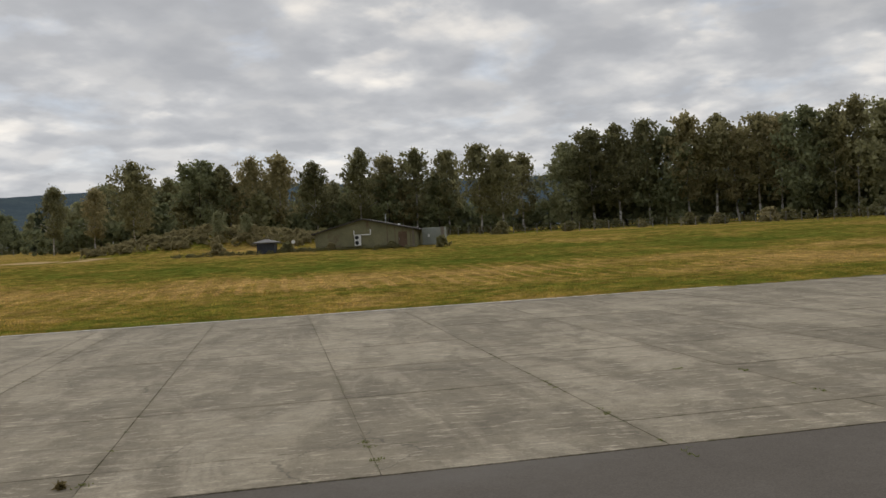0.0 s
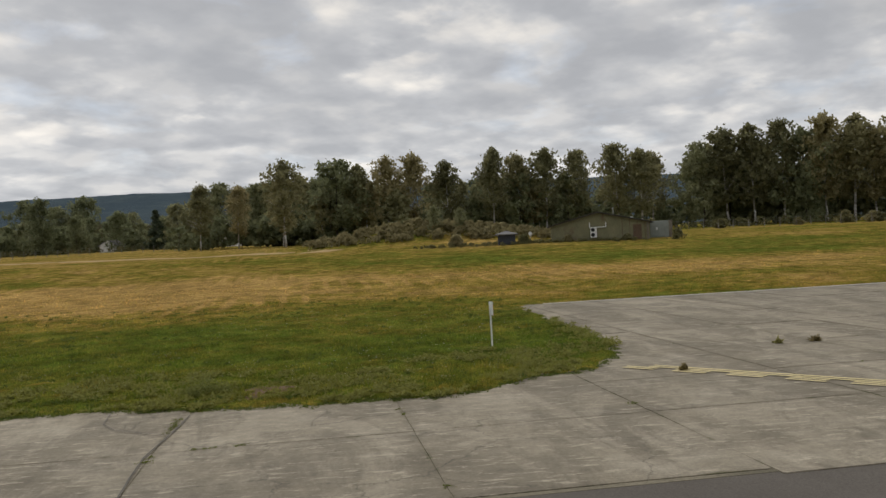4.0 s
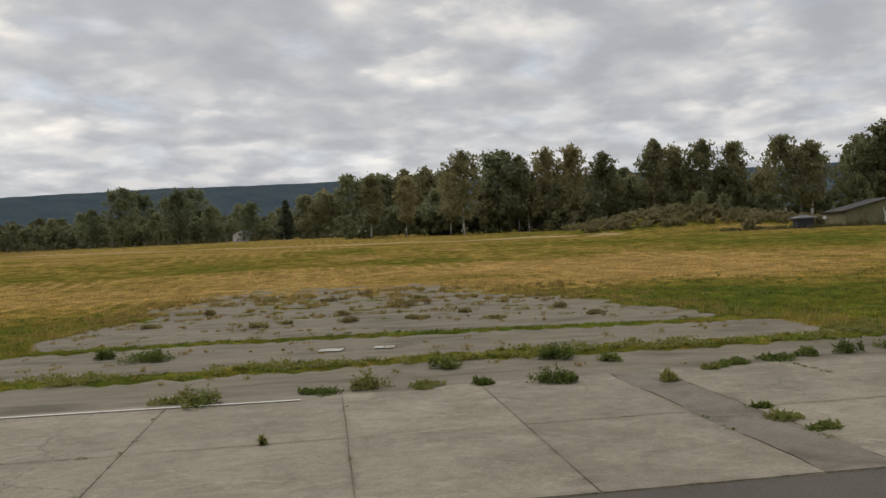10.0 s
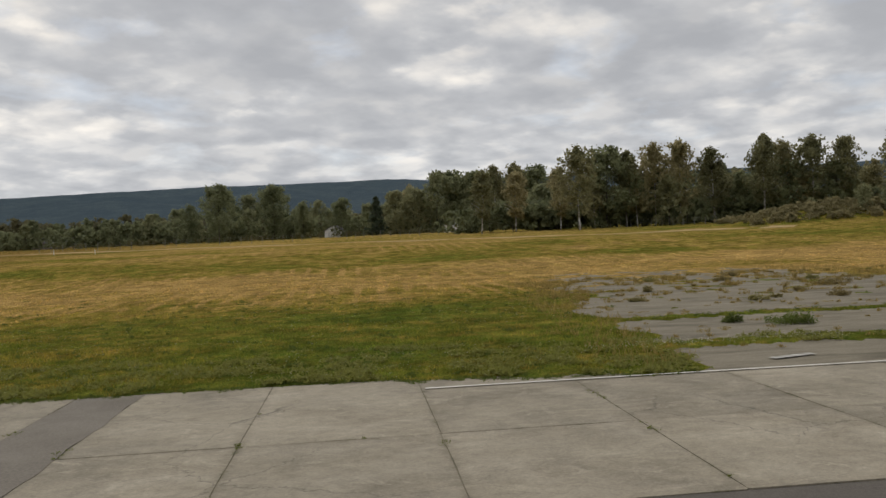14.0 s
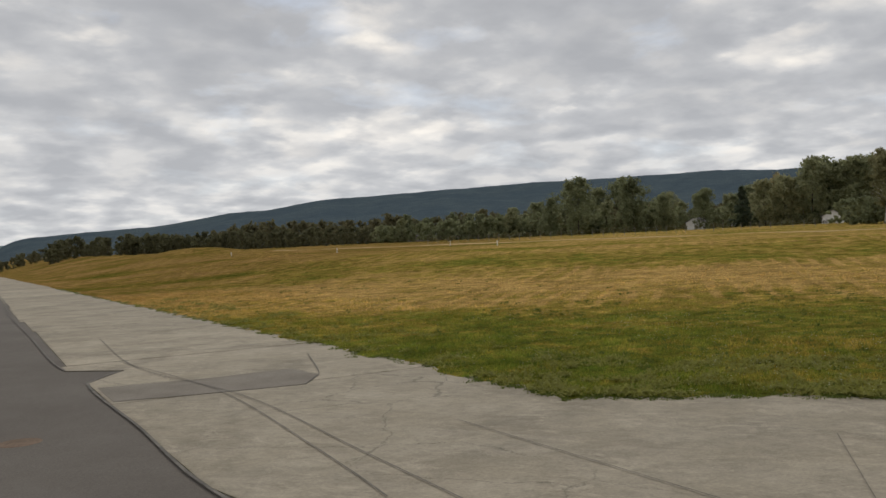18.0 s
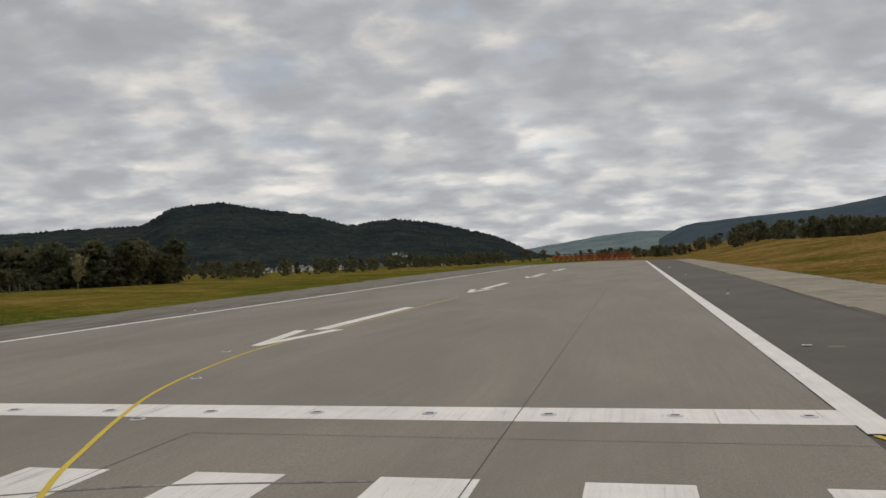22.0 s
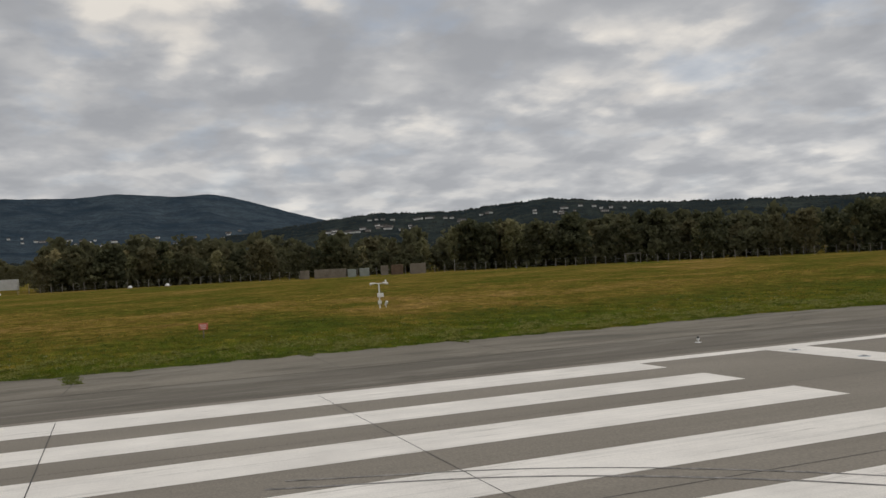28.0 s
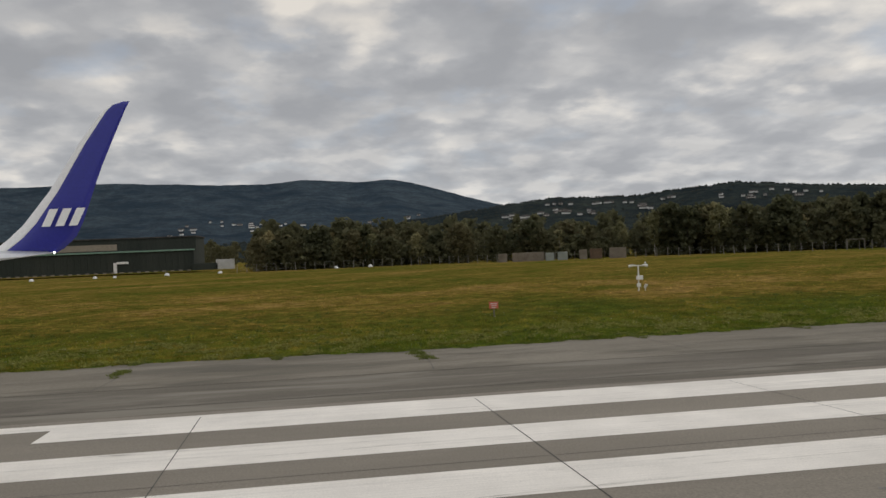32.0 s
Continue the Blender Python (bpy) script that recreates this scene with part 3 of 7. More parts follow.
def tube(a, b, ra, rb=None, seg=8, bm=None):
    """A round bar from a to b, tapering from ra to rb."""
    bm = bm or bmesh.new()
    a, b = Vector(a), Vector(b)
    rb = ra if rb is None else rb
    q = (b - a).to_track_quat("Z", "Y")
    rings = []
    for p, r in ((a, ra), (b, rb)):
        rings.append([bm.verts.new(p + q @ Vector((r * math.cos(k * math.tau / seg), r * math.sin(k * math.tau / seg), 0))) for k in range(seg)])
    for k in range(seg):
        bm.faces.new((rings[0][k], rings[0][(k + 1) % seg], rings[1][(k + 1) % seg], rings[1][k]))
    bm.faces.new(rings[0][::-1])
    bm.faces.new(rings[1])
    return bm


def lathe(profile, seg=16, at=(0, 0, 0)):
    """A turned shape from (radius, height) pairs."""
    bm = bmesh.new()
    rings = [[bm.verts.new((at[0] + r * math.cos(k * math.tau / seg), at[1] + r * math.sin(k * math.tau / seg), at[2] + z)) for k in range(seg)] for r, z in profile]
    for lo, hi in zip(rings, rings[1:]):
        for k in range(seg):
            bm.faces.new((lo[k], lo[(k + 1) % seg], hi[(k + 1) % seg], hi[k]))
    bm.faces.new(rings[0][::-1])
    bm.faces.new(rings[-1])
    return bm


def prism(points, z0, z1, bm=None):
    """An upright prism over a flat outline that runs anticlockwise."""
    bm = bm or bmesh.new()
    lo = [bm.verts.new((x, y, z0)) for x, y in points]
    hi = [bm.verts.new((x, y, z1)) for x, y in points]
    bm.faces.new(lo[::-1])
    bm.faces.new(hi)
    for k in range(len(points)):
        j = (k + 1) % len(points)
        bm.faces.new((lo[k], lo[j], hi[j], hi[k]))
    return bm


def ribbon(points, width, z, lift=0.004):
    """A painted or sealed line of that width along a row of ground points."""
    pts = [Vector((x, y)) for x, y in points]
    bm = bmesh.new()
    rows = []
    if min(p.x for p in pts) < 0:
        # follow the cross slope of the runway
        pts = [a.lerp(b, k / n) for a, b in zip(pts, pts[1:]) for n in [1 + int(abs(b.x - a.x) / 0.8)] for k in range(n)] + [pts[-1]]
    for i, p in enumerate(pts):
        d = (pts[min(i + 1, len(pts) - 1)] - pts[max(i - 1, 0)]).normalized()
        o = Vector((-d.y, d.x)) * width / 2
        rows.append([bm.verts.new((q.x, q.y, z + lift + float(crown(q.x)))) for q in (p + o, p - o)])
    for (a, b), (c, d) in zip(rows, rows[1:]):
        bm.faces.new((b, d, c, a))
    return bm


def curve_through(points, step=0.6):
    """A smooth row of points through a few (Catmull-Rom)."""
    p = [Vector((x, y, 0)) for x, y in points]
    p = [2 * p[0] - p[1], *p, 2 * p[-1] - p[-2]]
    out = []
    for a, b, c, d in zip(p, p[1:], p[2:], p[3:]):
        n = max(1, int((c - b).length / step))
        for k in range(n):
            t = k / n
            v = 0.5 * (2 * b + (c - a) * t + (2 * a - 5 * b + 4 * c - d) * t * t + (3 * b - a - 3 * c + d) * t ** 3)
            out.append((v.x, v.y))
    out.append((p[-2].x, p[-2].y))
    return out


def sn(s, n):
    """Place on the taxiway: s along it, n across it, to world x, y."""
    return ((s + n) / R2, (n - s) / R2)


def crown(x):
    """Height of the runway: two cross slopes that meet in a soft ridge, level beside it."""
    x = np.clip(np.asarray(x, float), -44.0, 0.0)
    d = x + 23.30
    return 0.2956 + 0.001776 * d - 0.014463 * (np.sqrt(d * d + 1.44) - 1.2)


# ---- terrain ----
def wave(x, y, scale, seed=0.0):
    """Cheap smooth noise in -1..1 for arrays."""
    x, y = np.asarray(x) / scale + seed, np.asarray(y) / scale - seed * 0.7
    return (np.sin(x * 1.7 + 1.3 * np.sin(y * 1.1 + seed)) + np.sin(y * 2.3 + 1.7 * np.sin(x * 0.9)) + 0.6 * np.sin(3.9 * x + 2.7 * y) + 0.4 * np.sin(7.1 * y - 5.3 * x + seed)) / 3.0


def smooth01(v):
    v = np.clip(v, 0, 1)
    return v * v * (3 - 2 * v)


def terrain(x, y):
    x, y = np.asarray(x, float), np.asarray(y, float)
    s, n = (x - y) / R2, (x + y) / R2
    z1 = np.interp(n, [8, 40, 66, 99, 140, 200, 300, 600], [0, 0.42, 0.8, 3.0, 3.5, 4.5, 6.2, 10])
    z2 = np.interp(n, [33, 66, 99, 140, 200, 300, 600], [0, 0.9, 3.0, 3.5, 4.5, 6.2, 10])
    k = smooth01((s - 92) / 14)
    z = (z1 * (1 - k) + z2 * k) * smooth01((x - 17) / 42)
    z = z + 3.3 * np.exp(-(((x - 170) * 0.8 + (y - 6) * 0.6) / 9) ** 2 - (((y - 6) * 0.8 - (x - 170) * 0.6) / 17) ** 2)
    z = z + 2.2 * np.exp(-((x - 62) / 14) ** 2 - ((y - 215) / 22) ** 2)
    z = z + np.interp(-x, [56, 90, 260, 620], [0, 0.09, -0.10, -0.5]) - 0.03 * smooth01((-x - 38) / 5)
    rough = smooth01((np.maximum(n - 12, 0)) / 40) * smooth01((x - 20) / 30)
    return z + 0.12 * rough * wave(x, y, 9.0, 2.0)


EDGE_S = [0, 16, 32, 38, 41, 74, 85, 91, 95, 99, 101.5, 104, 105.3, 106.3, 106.8, 107.2, 108]
EDGE_N = [9.0, 9.0, 9.2, 7.8, 7.4, 7.6, 7.9, 7.2, 6.0, 5.8, 7.3, 8.4, 10.4, 14, 20, 29, 32.3]


def old_apron(s, n):
    """Over 0 where the disused apron beside the taxiway lies bare."""
    left, right = s - (42.3 + 0.09 * (n - 8)), (73.5 - 0.26 * (n - 8)) - s
    edge = np.minimum(np.minimum(left, right), (52 - n) * 0.5)
    return edge + 0.9 * wave(s, n, 2.3, 1.0) + (0.5 + 0.03 * np.clip(n - 8, 0, 40)) * wave(s, n, 5.5, 4.0) + 0.5 * wave(s, n, 0.7, 2.0) - 0.045 * np.clip(n - 23, 0, 30)


def grass(x, y):
    """Over 0 on grass, under 0 on paving, about in metres from the edge."""
    x, y = np.asarray(x, float), np.asarray(y, float)
    s, n = (x - y) / R2, (x + y) / R2
    fray = 0.28 * wave(x, y, 1.1, 3.0) + 0.22 * wave(x, y, 0.45, 7.0)
    right = np.minimum(x - 17.3 - 0.004 * np.clip(y, 0, 400), n - np.interp(s, EDGE_S, EDGE_N)) + fray + 0.35 * wave(x * 0 + 2, y, 3.1, 6.0) * smooth01((y + 5) / 12)
    bare = old_apron(s, n)
    strip_a = 0.95 - np.abs(n - 12.1 - 0.35 * wave(s, n, 6, 2) + 0.02 * (s - 55)) + fray
    strip_b = 0.75 - np.abs(n - 19.2 - 0.5 * wave(s, n, 7, 5) + 0.09 * (s - 55)) + fray
    tuft = wave(s, n * 1.8, 1.6, 9.0) - 1.0 + 0.032 * np.clip(n - 14, 0, 40)
    right = np.minimum(right, np.maximum(np.maximum(-bare, tuft), np.maximum(strip_a, strip_b)))
    left = -55.0 - x - 0.045 * np.clip(y - 25, 0, 200) + 0.9 * wave(x * 0 + 3, y, 7, 1) + fray
    far = y - 372 + 0 * x
    back = np.minimum(-(n + 31), x - 18)
    return np.maximum(np.maximum(right, left), np.maximum(far, back))


def ground_z(x, y):
    return terrain(x, y) - 0.07 + 0.10 * smooth01(grass(x, y) / 0.3 + 0.5)


def steps(*spans):
    out = []
    for a, b, d in spans:
        out += list(np.arange(a, b - 1e-6, d))
    return np.array(out + [spans[-1][1]])


def build_ground():
    gx = steps((-4800, -1200, 600), (-1200, -400, 100), (-400, -140, 20), (-140, -62, 3), (-62, -50, 0.4), (-50, 14, 8), (14, 106, 0.55), (106, 140, 1.2), (140, 320, 6), (320, 800, 40), (800, 4800, 400))
    gy = steps((-4800, -1200, 600), (-1200, -300, 100), (-300, -112, 12), (-112, 50, 0.55), (50, 110, 1.2), (110, 400, 6), (400, 1000, 50), (1000, 4800, 400))
    xx, yy = np.meshgrid(gx, gy)
    zz = ground_z(xx, yy)
    far = np.hypot(xx, yy)
    zz = np.where(far > 700, np.minimum(zz, 9.0), zz)
    verts = np.stack([xx, yy, zz], -1).reshape(-1, 3)
    w, h = len(gx), len(gy)
    i = (np.arange(h - 1)[:, None] * w + np.arange(w - 1)[None, :]).ravel()
    ob = link_mesh("ground", verts, np.stack([i, i + 1, i + w + 1, i + w], 1), M_MEADOW, smooth=True)
    tagged(ob, "mown airfield grass, green with straw-coloured patches", "grass", kind="structure")


build_ground()


# ---- paving ----
def sheet(name, points, z, mat, label, category, thick=0.05):
    ob = part(name, prism(points, z - thick, z), mat, None)
    return tagged(ob, label, category, kind="structure")


def cambered(name, x0, x1, y0, y1, lift, mat, label, category):
    """A strip of pavement that follows the cross slope."""
    xs = np.linspace(x0, x1, 2 + int((x1 - x0) / 0.5))
    ring = [(x, float(crown(x)) + lift) for x in xs] + [(x1, -0.3), (x0, -0.3)]
    bm = bmesh.new()
    ends = [[bm.verts.new((x, y, z)) for x, z in ring] for y in (y0, y1)]
    n = len(ring)
    for k in range(n):
        bm.faces.new((ends[0][k], ends[1][k], ends[1][(k + 1) % n], ends[0][(k + 1) % n]))
    bmesh.ops.recalc_face_normals(bm, faces=bm.faces)
    return tagged(part(name, bm, mat, None), label, category, kind="structure")


sheet("taxiway", [(-0.4, -240), (175, -240), (175, 380), (-0.4, 380)], -0.020, M_ASPHALT, "dark grey smooth taxiway asphalt", "taxiway")
cambered("runway", -44.0, 0.02, -420, 372, 0.0, M_RUNWAY, "grey grooved runway pavement with white markings", "runway")
cambered("runway_shoulder", -48.8, -44.0, -420, 372, -0.006, M_SHOULDER, "dark asphalt runway shoulder", "shoulder")
cambered("runway_shoulder", -75.0, -48.8, -420, 372, -0.004, M_SHOULDER_PALE, "pale worn runway shoulder with weeds at its edge", "shoulder")


def build_old_apron():
    ss, nn = np.meshgrid(np.arange(37, 79.1, 0.7), np.arange(7.2, 56, 0.7))
    xx, yy = (ss + nn) / R2, (nn - ss) / R2
    zz = terrain(xx, yy) - 0.006 + 0.012 * wave(xx, yy, 0.9, 6)
    h, w = ss.shape
    i = (np.arange(h - 1)[:, None] * w + np.arange(w - 1)[None, :]).ravel()
    ob = link_mesh("old_apron", np.stack([xx, yy, zz], -1).reshape(-1, 3), np.stack([i, i + 1, i + w + 1, i + w], 1), M_OLD, smooth=True)
    tagged(ob, "disused cracked grey asphalt apron overgrown with weeds", "apron", kind="structure")


build_old_apron()

JOINT_S = [24.2, 25.6, 27.3, 30.6, 34.4, 38.3, 42.2, 46.4, 50.8, 55.0, 58.5, 62.0, 63.3, 67.0, 72.0, 77.6, 82.9, 87.9, 93.0, 98.0, 103.0, 108.0, 112.0, 115.45, 116.6, 121.2, 126.0, 131.0, 136.0, 141.0, 146.0, 151.0, 156.0, 161.0, 166.0, 171.0, 176.0]
PATCH_S = (25.6, 62.0, 115.45)


def slab_mesh(points, z0, z1, rim=0.30):
    """A slab whose rim is marked, so that dirt can gather there."""
    p = np.array(points, float)
    u = np.array([[1, 1], [-1, 1]]) / R2 if abs(p[1, 0] - p[0, 0]) > 0.004 and abs(p[1, 1] - p[0, 1]) > 0.004 else np.eye(2)
    q = p @ u.T
    mid, half = (q.max(0) + q.min(0)) / 2, (q.max(0) - q.min(0)) / 2
    inner = (mid + (q - mid) * (1 - np.minimum(rim / half, 0.4))) @ u
    bm = bmesh.new()
    lo = [bm.verts.new((x, y, z0)) for x, y in p]
    hi = [bm.verts.new((x, y, z1)) for x, y in p]
    mi = [bm.verts.new((x, y, z1)) for x, y in inner]
    bm.faces.new(mi)
    n = len(p)
    for k in range(n):
        j = (k + 1) % n
        bm.faces.new((lo[k], lo[j], hi[j], hi[k]))
        bm.faces.new((hi[k], hi[j], mi[j], mi[k]))
    bmesh.ops.recalc_face_normals(bm, faces=bm.faces)
    layer = bm.loops.layers.uv.new("rim")
    mi = set(mi)
    for f in bm.faces:
        if f.normal.z < -0.5:
            f.normal_flip()
        for loop in f.loops:
            loop[layer].uv = (1.0 if loop.vert in mi else 0.0, 0.0)
    return bm


def build_slabs():
    """Concrete slabs with open joints beside the taxiway and on the apron."""
    base = thing("taxiway_shoulder", pose(0, 0, 0), "weathered concrete slabs with weeds in the joints", "concrete apron", kind="structure")
    bed = prism([sn(116.7, -2.6), sn(116.7, -0.75), sn(176, -0.75), sn(176, 32.3), sn(103.3, 32.3), sn(103.3, 11), sn(100, 8), sn(24.2, 9.2), sn(24.2, -2.3)][::-1], -0.06, -0.014)
    bmesh.ops.recalc_face_normals(bed, faces=bed.faces)
    part("joint_bed", bed, M_JOINT, base)
    rng = random.Random(5)
    for a, b in zip(JOINT_S, JOINT_S[1:]):
        if a > 116.5:
            rows = [-0.92, 1.1, 6.2, 11.0, 16.2, 21.3, 26.4, 32.3]
        elif a >= 107.9:
            rows = [-2.9, 2.3, 6.2, 11.0, 16.2, 21.3, 26.4, 32.3]
        else:
            rows = [-2.4, 2.3, 7.5 if 38 <= a < 93 else 9.0] if a < 103 else [-2.7, 2.3, 6.2, 11.0, 16.2, 21.3, 26.4, 32.3]
        for lo, hi in zip(rows, rows[1:]):
            if a in PATCH_S and hi < 10:
                ns = np.linspace(lo, hi, 26)
                bm = prism([sn(a + 0.10 * float(wave(a, v, 1.7, 2)), v) for v in ns] + [sn(b + 0.10 * float(wave(b, v, 1.5, 5)), v) for v in ns[::-1]], -0.05, 0.006)
                bmesh.ops.recalc_face_normals(bm, faces=bm.faces)
                part("patch", bm, M_WORNPATCH if 60 < a < 70 else M_PATCH, base, "asphalt patch between slabs")
                continue
            g = 0.011
            dz = rng.uniform(-0.004, 0.004)
            ring = []
            for (s0, n0), (s1, n1) in zip([(a + g, lo + g), (a + g, hi - g), (b - g, hi - g), (b - g, lo + g)], [(a + g, hi - g), (b - g, hi - g), (b - g, lo + g), (a + g, lo + g)]):
                for t in (0.008, 0.25, 0.5, 0.75, 0.992):
                    ring.append((s0 + (s1 - s0) * t + rng.uniform(-0.012, 0.012), n0 + (n1 - n0) * t + rng.uniform(-0.012, 0.012)))
            pts = [sn(*p) for p in ring]
            bm = slab_mesh(pts, -0.08, dz)
            part("slab", bm, M_SLAB, base)
    # the turn-off towards the runway, cast in larger bays
    pts = [(8.2, 2.6), (17.8, 2.6), (18.6, -4.0), sn(24.2, 9.3), sn(24.2, -2.4), (12.4, -16.2), (9.2, -12.0), (8.25, -7.0)]
    bm = slab_mesh(pts, -0.08, -0.002)
    part("slab", bm, M_SLAB, base)
    pts = [(8.2, 2.63), (17.8, 2.63), (17.8, 12.6), (7.95, 12.6), (7.95, 11.2), (9.65, 9.65), (8.2, 7.25)]
    bm = slab_mesh(pts, -0.08, 0.0)
    part("slab", bm, M_SLAB, base)
    y = 12.65
    while y < 330:
        step = 9.0 + 3.0 * rng.random()
        left = 8.1 + 0.012 * max(0, y - 12) + 0.15 * rng.uniform(-1, 1)
        bm = slab_mesh([(left, y), (18.6, y), (18.9, y + step - 0.04), (left + 0.2, y + step - 0.04)], -0.08, rng.uniform(-0.004, 0.003))
        part("slab", bm, M_SLAB, base)
        y += step


build_slabs()


def ground_mark(name, bms, mat, label, category):
    ob = thing(name, pose(0, 0, 0), label, category, kind="structure")
    for pname, bm in bms:
        part(pname, bm, mat, ob)
    return ob


def flat_rect(x0, y0, x1, y1, z=0.004):
    bm = bmesh.new()
    xs = np.linspace(x0, x1, 2 + int((x1 - x0) / 0.6))
    rows = [[bm.verts.new((x, y, z + float(crown(x)))) for y in (y0, y1)] for x in xs]
    for a, b in zip(rows, rows[1:]):
        bm.faces.new((a[0], b[0], b[1], a[1]))
    return bm


keys = [(-43.5, -41.22)] + [(-43.0 + 3.58 * k, -41.2 + 3.58 * k) for k in range(1, 6)] + [(-19.8 + 3.6 * k, -18.0 + 3.6 * k) for k in range(5)] + [(-1.6, 0.0)]
ground_mark("threshold_marking", [("stripe", flat_rect(a, -27.8, b, 0.0)) for a, b in keys], M_WHITE, "twelve long white threshold stripes with tyre scuffs", "runway marking")
ground_mark("threshold_bar", [("bar", flat_rect(-43.3, 5.2, 0.06, 7.0))], M_WHITE, "broad white bar across the runway", "runway marking")
ground_mark("edge_line", [("line", flat_rect(0.06, 4.3, 0.80, 340, 0.005)), ("line", flat_rect(-43.5, 0.0, -42.7, 340, 0.005)), ("line", flat_rect(-43.5, -400, -42.7, -27.8, 0.005)), ("line", flat_rect(-0.7, -400, 0.0, -27.8, 0.005))], M_WHITE, "white runway edge line", "runway marking")


def arrow(y):
    bm = bmesh.new()
    cx, tip = -21.85, y
    for side in (-1, 1):
        a = [(cx, tip), (cx + side * 0.25, tip - 0.0), (cx + side * 1.45, tip + 8.4), (cx + side * 0.75, tip + 8.4), (cx, tip + 2.6)]
        vs = [bm.verts.new((px, py, 0.010 + float(crown(px)))) for px, py in (a if side > 0 else a[::-1])]
        bm.faces.new(vs)
    return bm


marks = []
for y in (22.5, 76.0, 128.0, 180.0):
    marks += [("arrow_head", arrow(y)), ("arrow_shaft", flat_rect(-22.35, y + 8.6, -21.5, y + 28.5))]
ground_mark("displaced_threshold_arrows", marks, M_WHITE, "white arrows along the runway centre", "runway marking")

lead = curve_through([(14, -38), (3, -26), (-4.72, -16.7), (-10.72, -8.5), (-14.62, -1.6), (-16.12, 1.7), (-17.52, 5.1), (-18.92, 9.0), (-20.02, 13.8), (-20.97, 20.0), (-21.22, 26.3), (-21.12, 34.3), (-21.07, 66.3)])
ground_mark("lead_in_line", [("line", ribbon(lead, 0.13, 0.004))], M_YELLOW, "thin yellow line curving on to the runway centre", "runway marking")
side = curve_through([(0.22, 4.25), (1.0, 1.95), (1.98, -0.5), (2.85, -2.4), (3.75, -4.1), (5.2, -7.0), (6.6, -12.0), sn(22, -9.5), sn(60, -9.0)])
off = curve_through([(0.62, 4.30), (1.34, 2.1), (2.3, -0.32), (3.16, -2.2), (4.06, -3.9), (5.5, -6.9), (6.9, -11.8), sn(22.2, -9.2), sn(60, -8.7)])
ground_mark("taxiway_edge_line", [("line", ribbon(side, 0.17, -0.018)), ("line", ribbon(off, 0.17, -0.018))], M_YELLOW, "double yellow taxiway edge line", "runway marking")


def hold_line():
    bms = []
    a, u, v = Vector((105.45, 8.0)), Vector((0.621, -0.784)), Vector((-0.784, -0.621))
    for off, dash in ((0, 0), (0.23, 0), (0.43, 1), (0.65, 1)):
        t, end = (-0.6, 11.9) if dash else (0.0, 13.3)
        while t < end:
            e = min(t + (0.95 if dash else 20), end)
            p, q = a + u * t + v * off, a + u * e + v * off
            bms.append(("dash" if dash else "line", ribbon([sn(*p), sn(*q)], 0.12, 0.006)))
            t += 1.5 if dash else 20
    return bms


ground_mark("holding_line", hold_line(), M_OLDYELLOW, "faded yellow holding line, two solid and two dashed strips", "taxiway marking")
old = curve_through([sn(34.5, 7.25), sn(42, 7.2), sn(48, 7.05), sn(54, 6.7)], 1.0)
dabs = []
for (sa, na), (sb, nb), w in (((44.2, 8.6), (45.6, 9.0), 0.3), ((54.4, 15.6), (55.2, 15.4), 0.7), ((56.3, 15.5), (57.0, 15.3), 0.6)):
    xm, ym = sn((sa + sb) / 2, (na + nb) / 2)
    dabs.append(("dash", ribbon([sn(sa, na), sn(sb, nb)], w, float(terrain(xm, ym)), 0.012)))
far_edge = ("line", ribbon(curve_through([sn(109, 32.0), sn(125, 31.9), sn(150, 32.0)], 2), 0.30, 0.006))
ground_mark("old_white_line", [("line", ribbon(old, 0.12, 0.006)), far_edge], M_THINWHITE, "thin worn white line along the concrete edge", "taxiway marking")
ground_mark("old_white_dashes", dabs, M_OLDWHITE, "faded white dashes on the old apron", "taxiway marking")

seams = []
for pts, w in (([(-7.35, -420), (-7.35, 340)], 0.045), ([(-14.65, -420), (-14.6, 3.35)], 0.04), ([(-22.3, -420), (-22.1, -0.6)], 0.035), ([(-29.4, -420), (-29.4, 5.1)], 0.035), ([(-36.4, -60), (-36.4, 5.1)], 0.03), ([(-14.6, 3.4), (-0.1, 3.15)], 0.03), ([(-43.2, -10.7), (-0.1, -10.5)], 0.035), ([(-43.2, -17.7), (-0.1, -17.4)], 0.04), ([(-43.2, -24.5), (-0.1, -24.4)], 0.035), ([(-43.2, -31.6), (-0.1, -31.5)], 0.035), ([(-43.2, 14.0), (-28, 13.8)], 0.03), ([(-14, 24), (-10.5, 38)], 0.05)):
    seams.append(("seam", ribbon(pts, w * 0.6, 0.0, 0.006)))
ground_mark("runway_seams", seams, M_TAR, "thin dark sealed joints in the runway", "joint")
tars = []
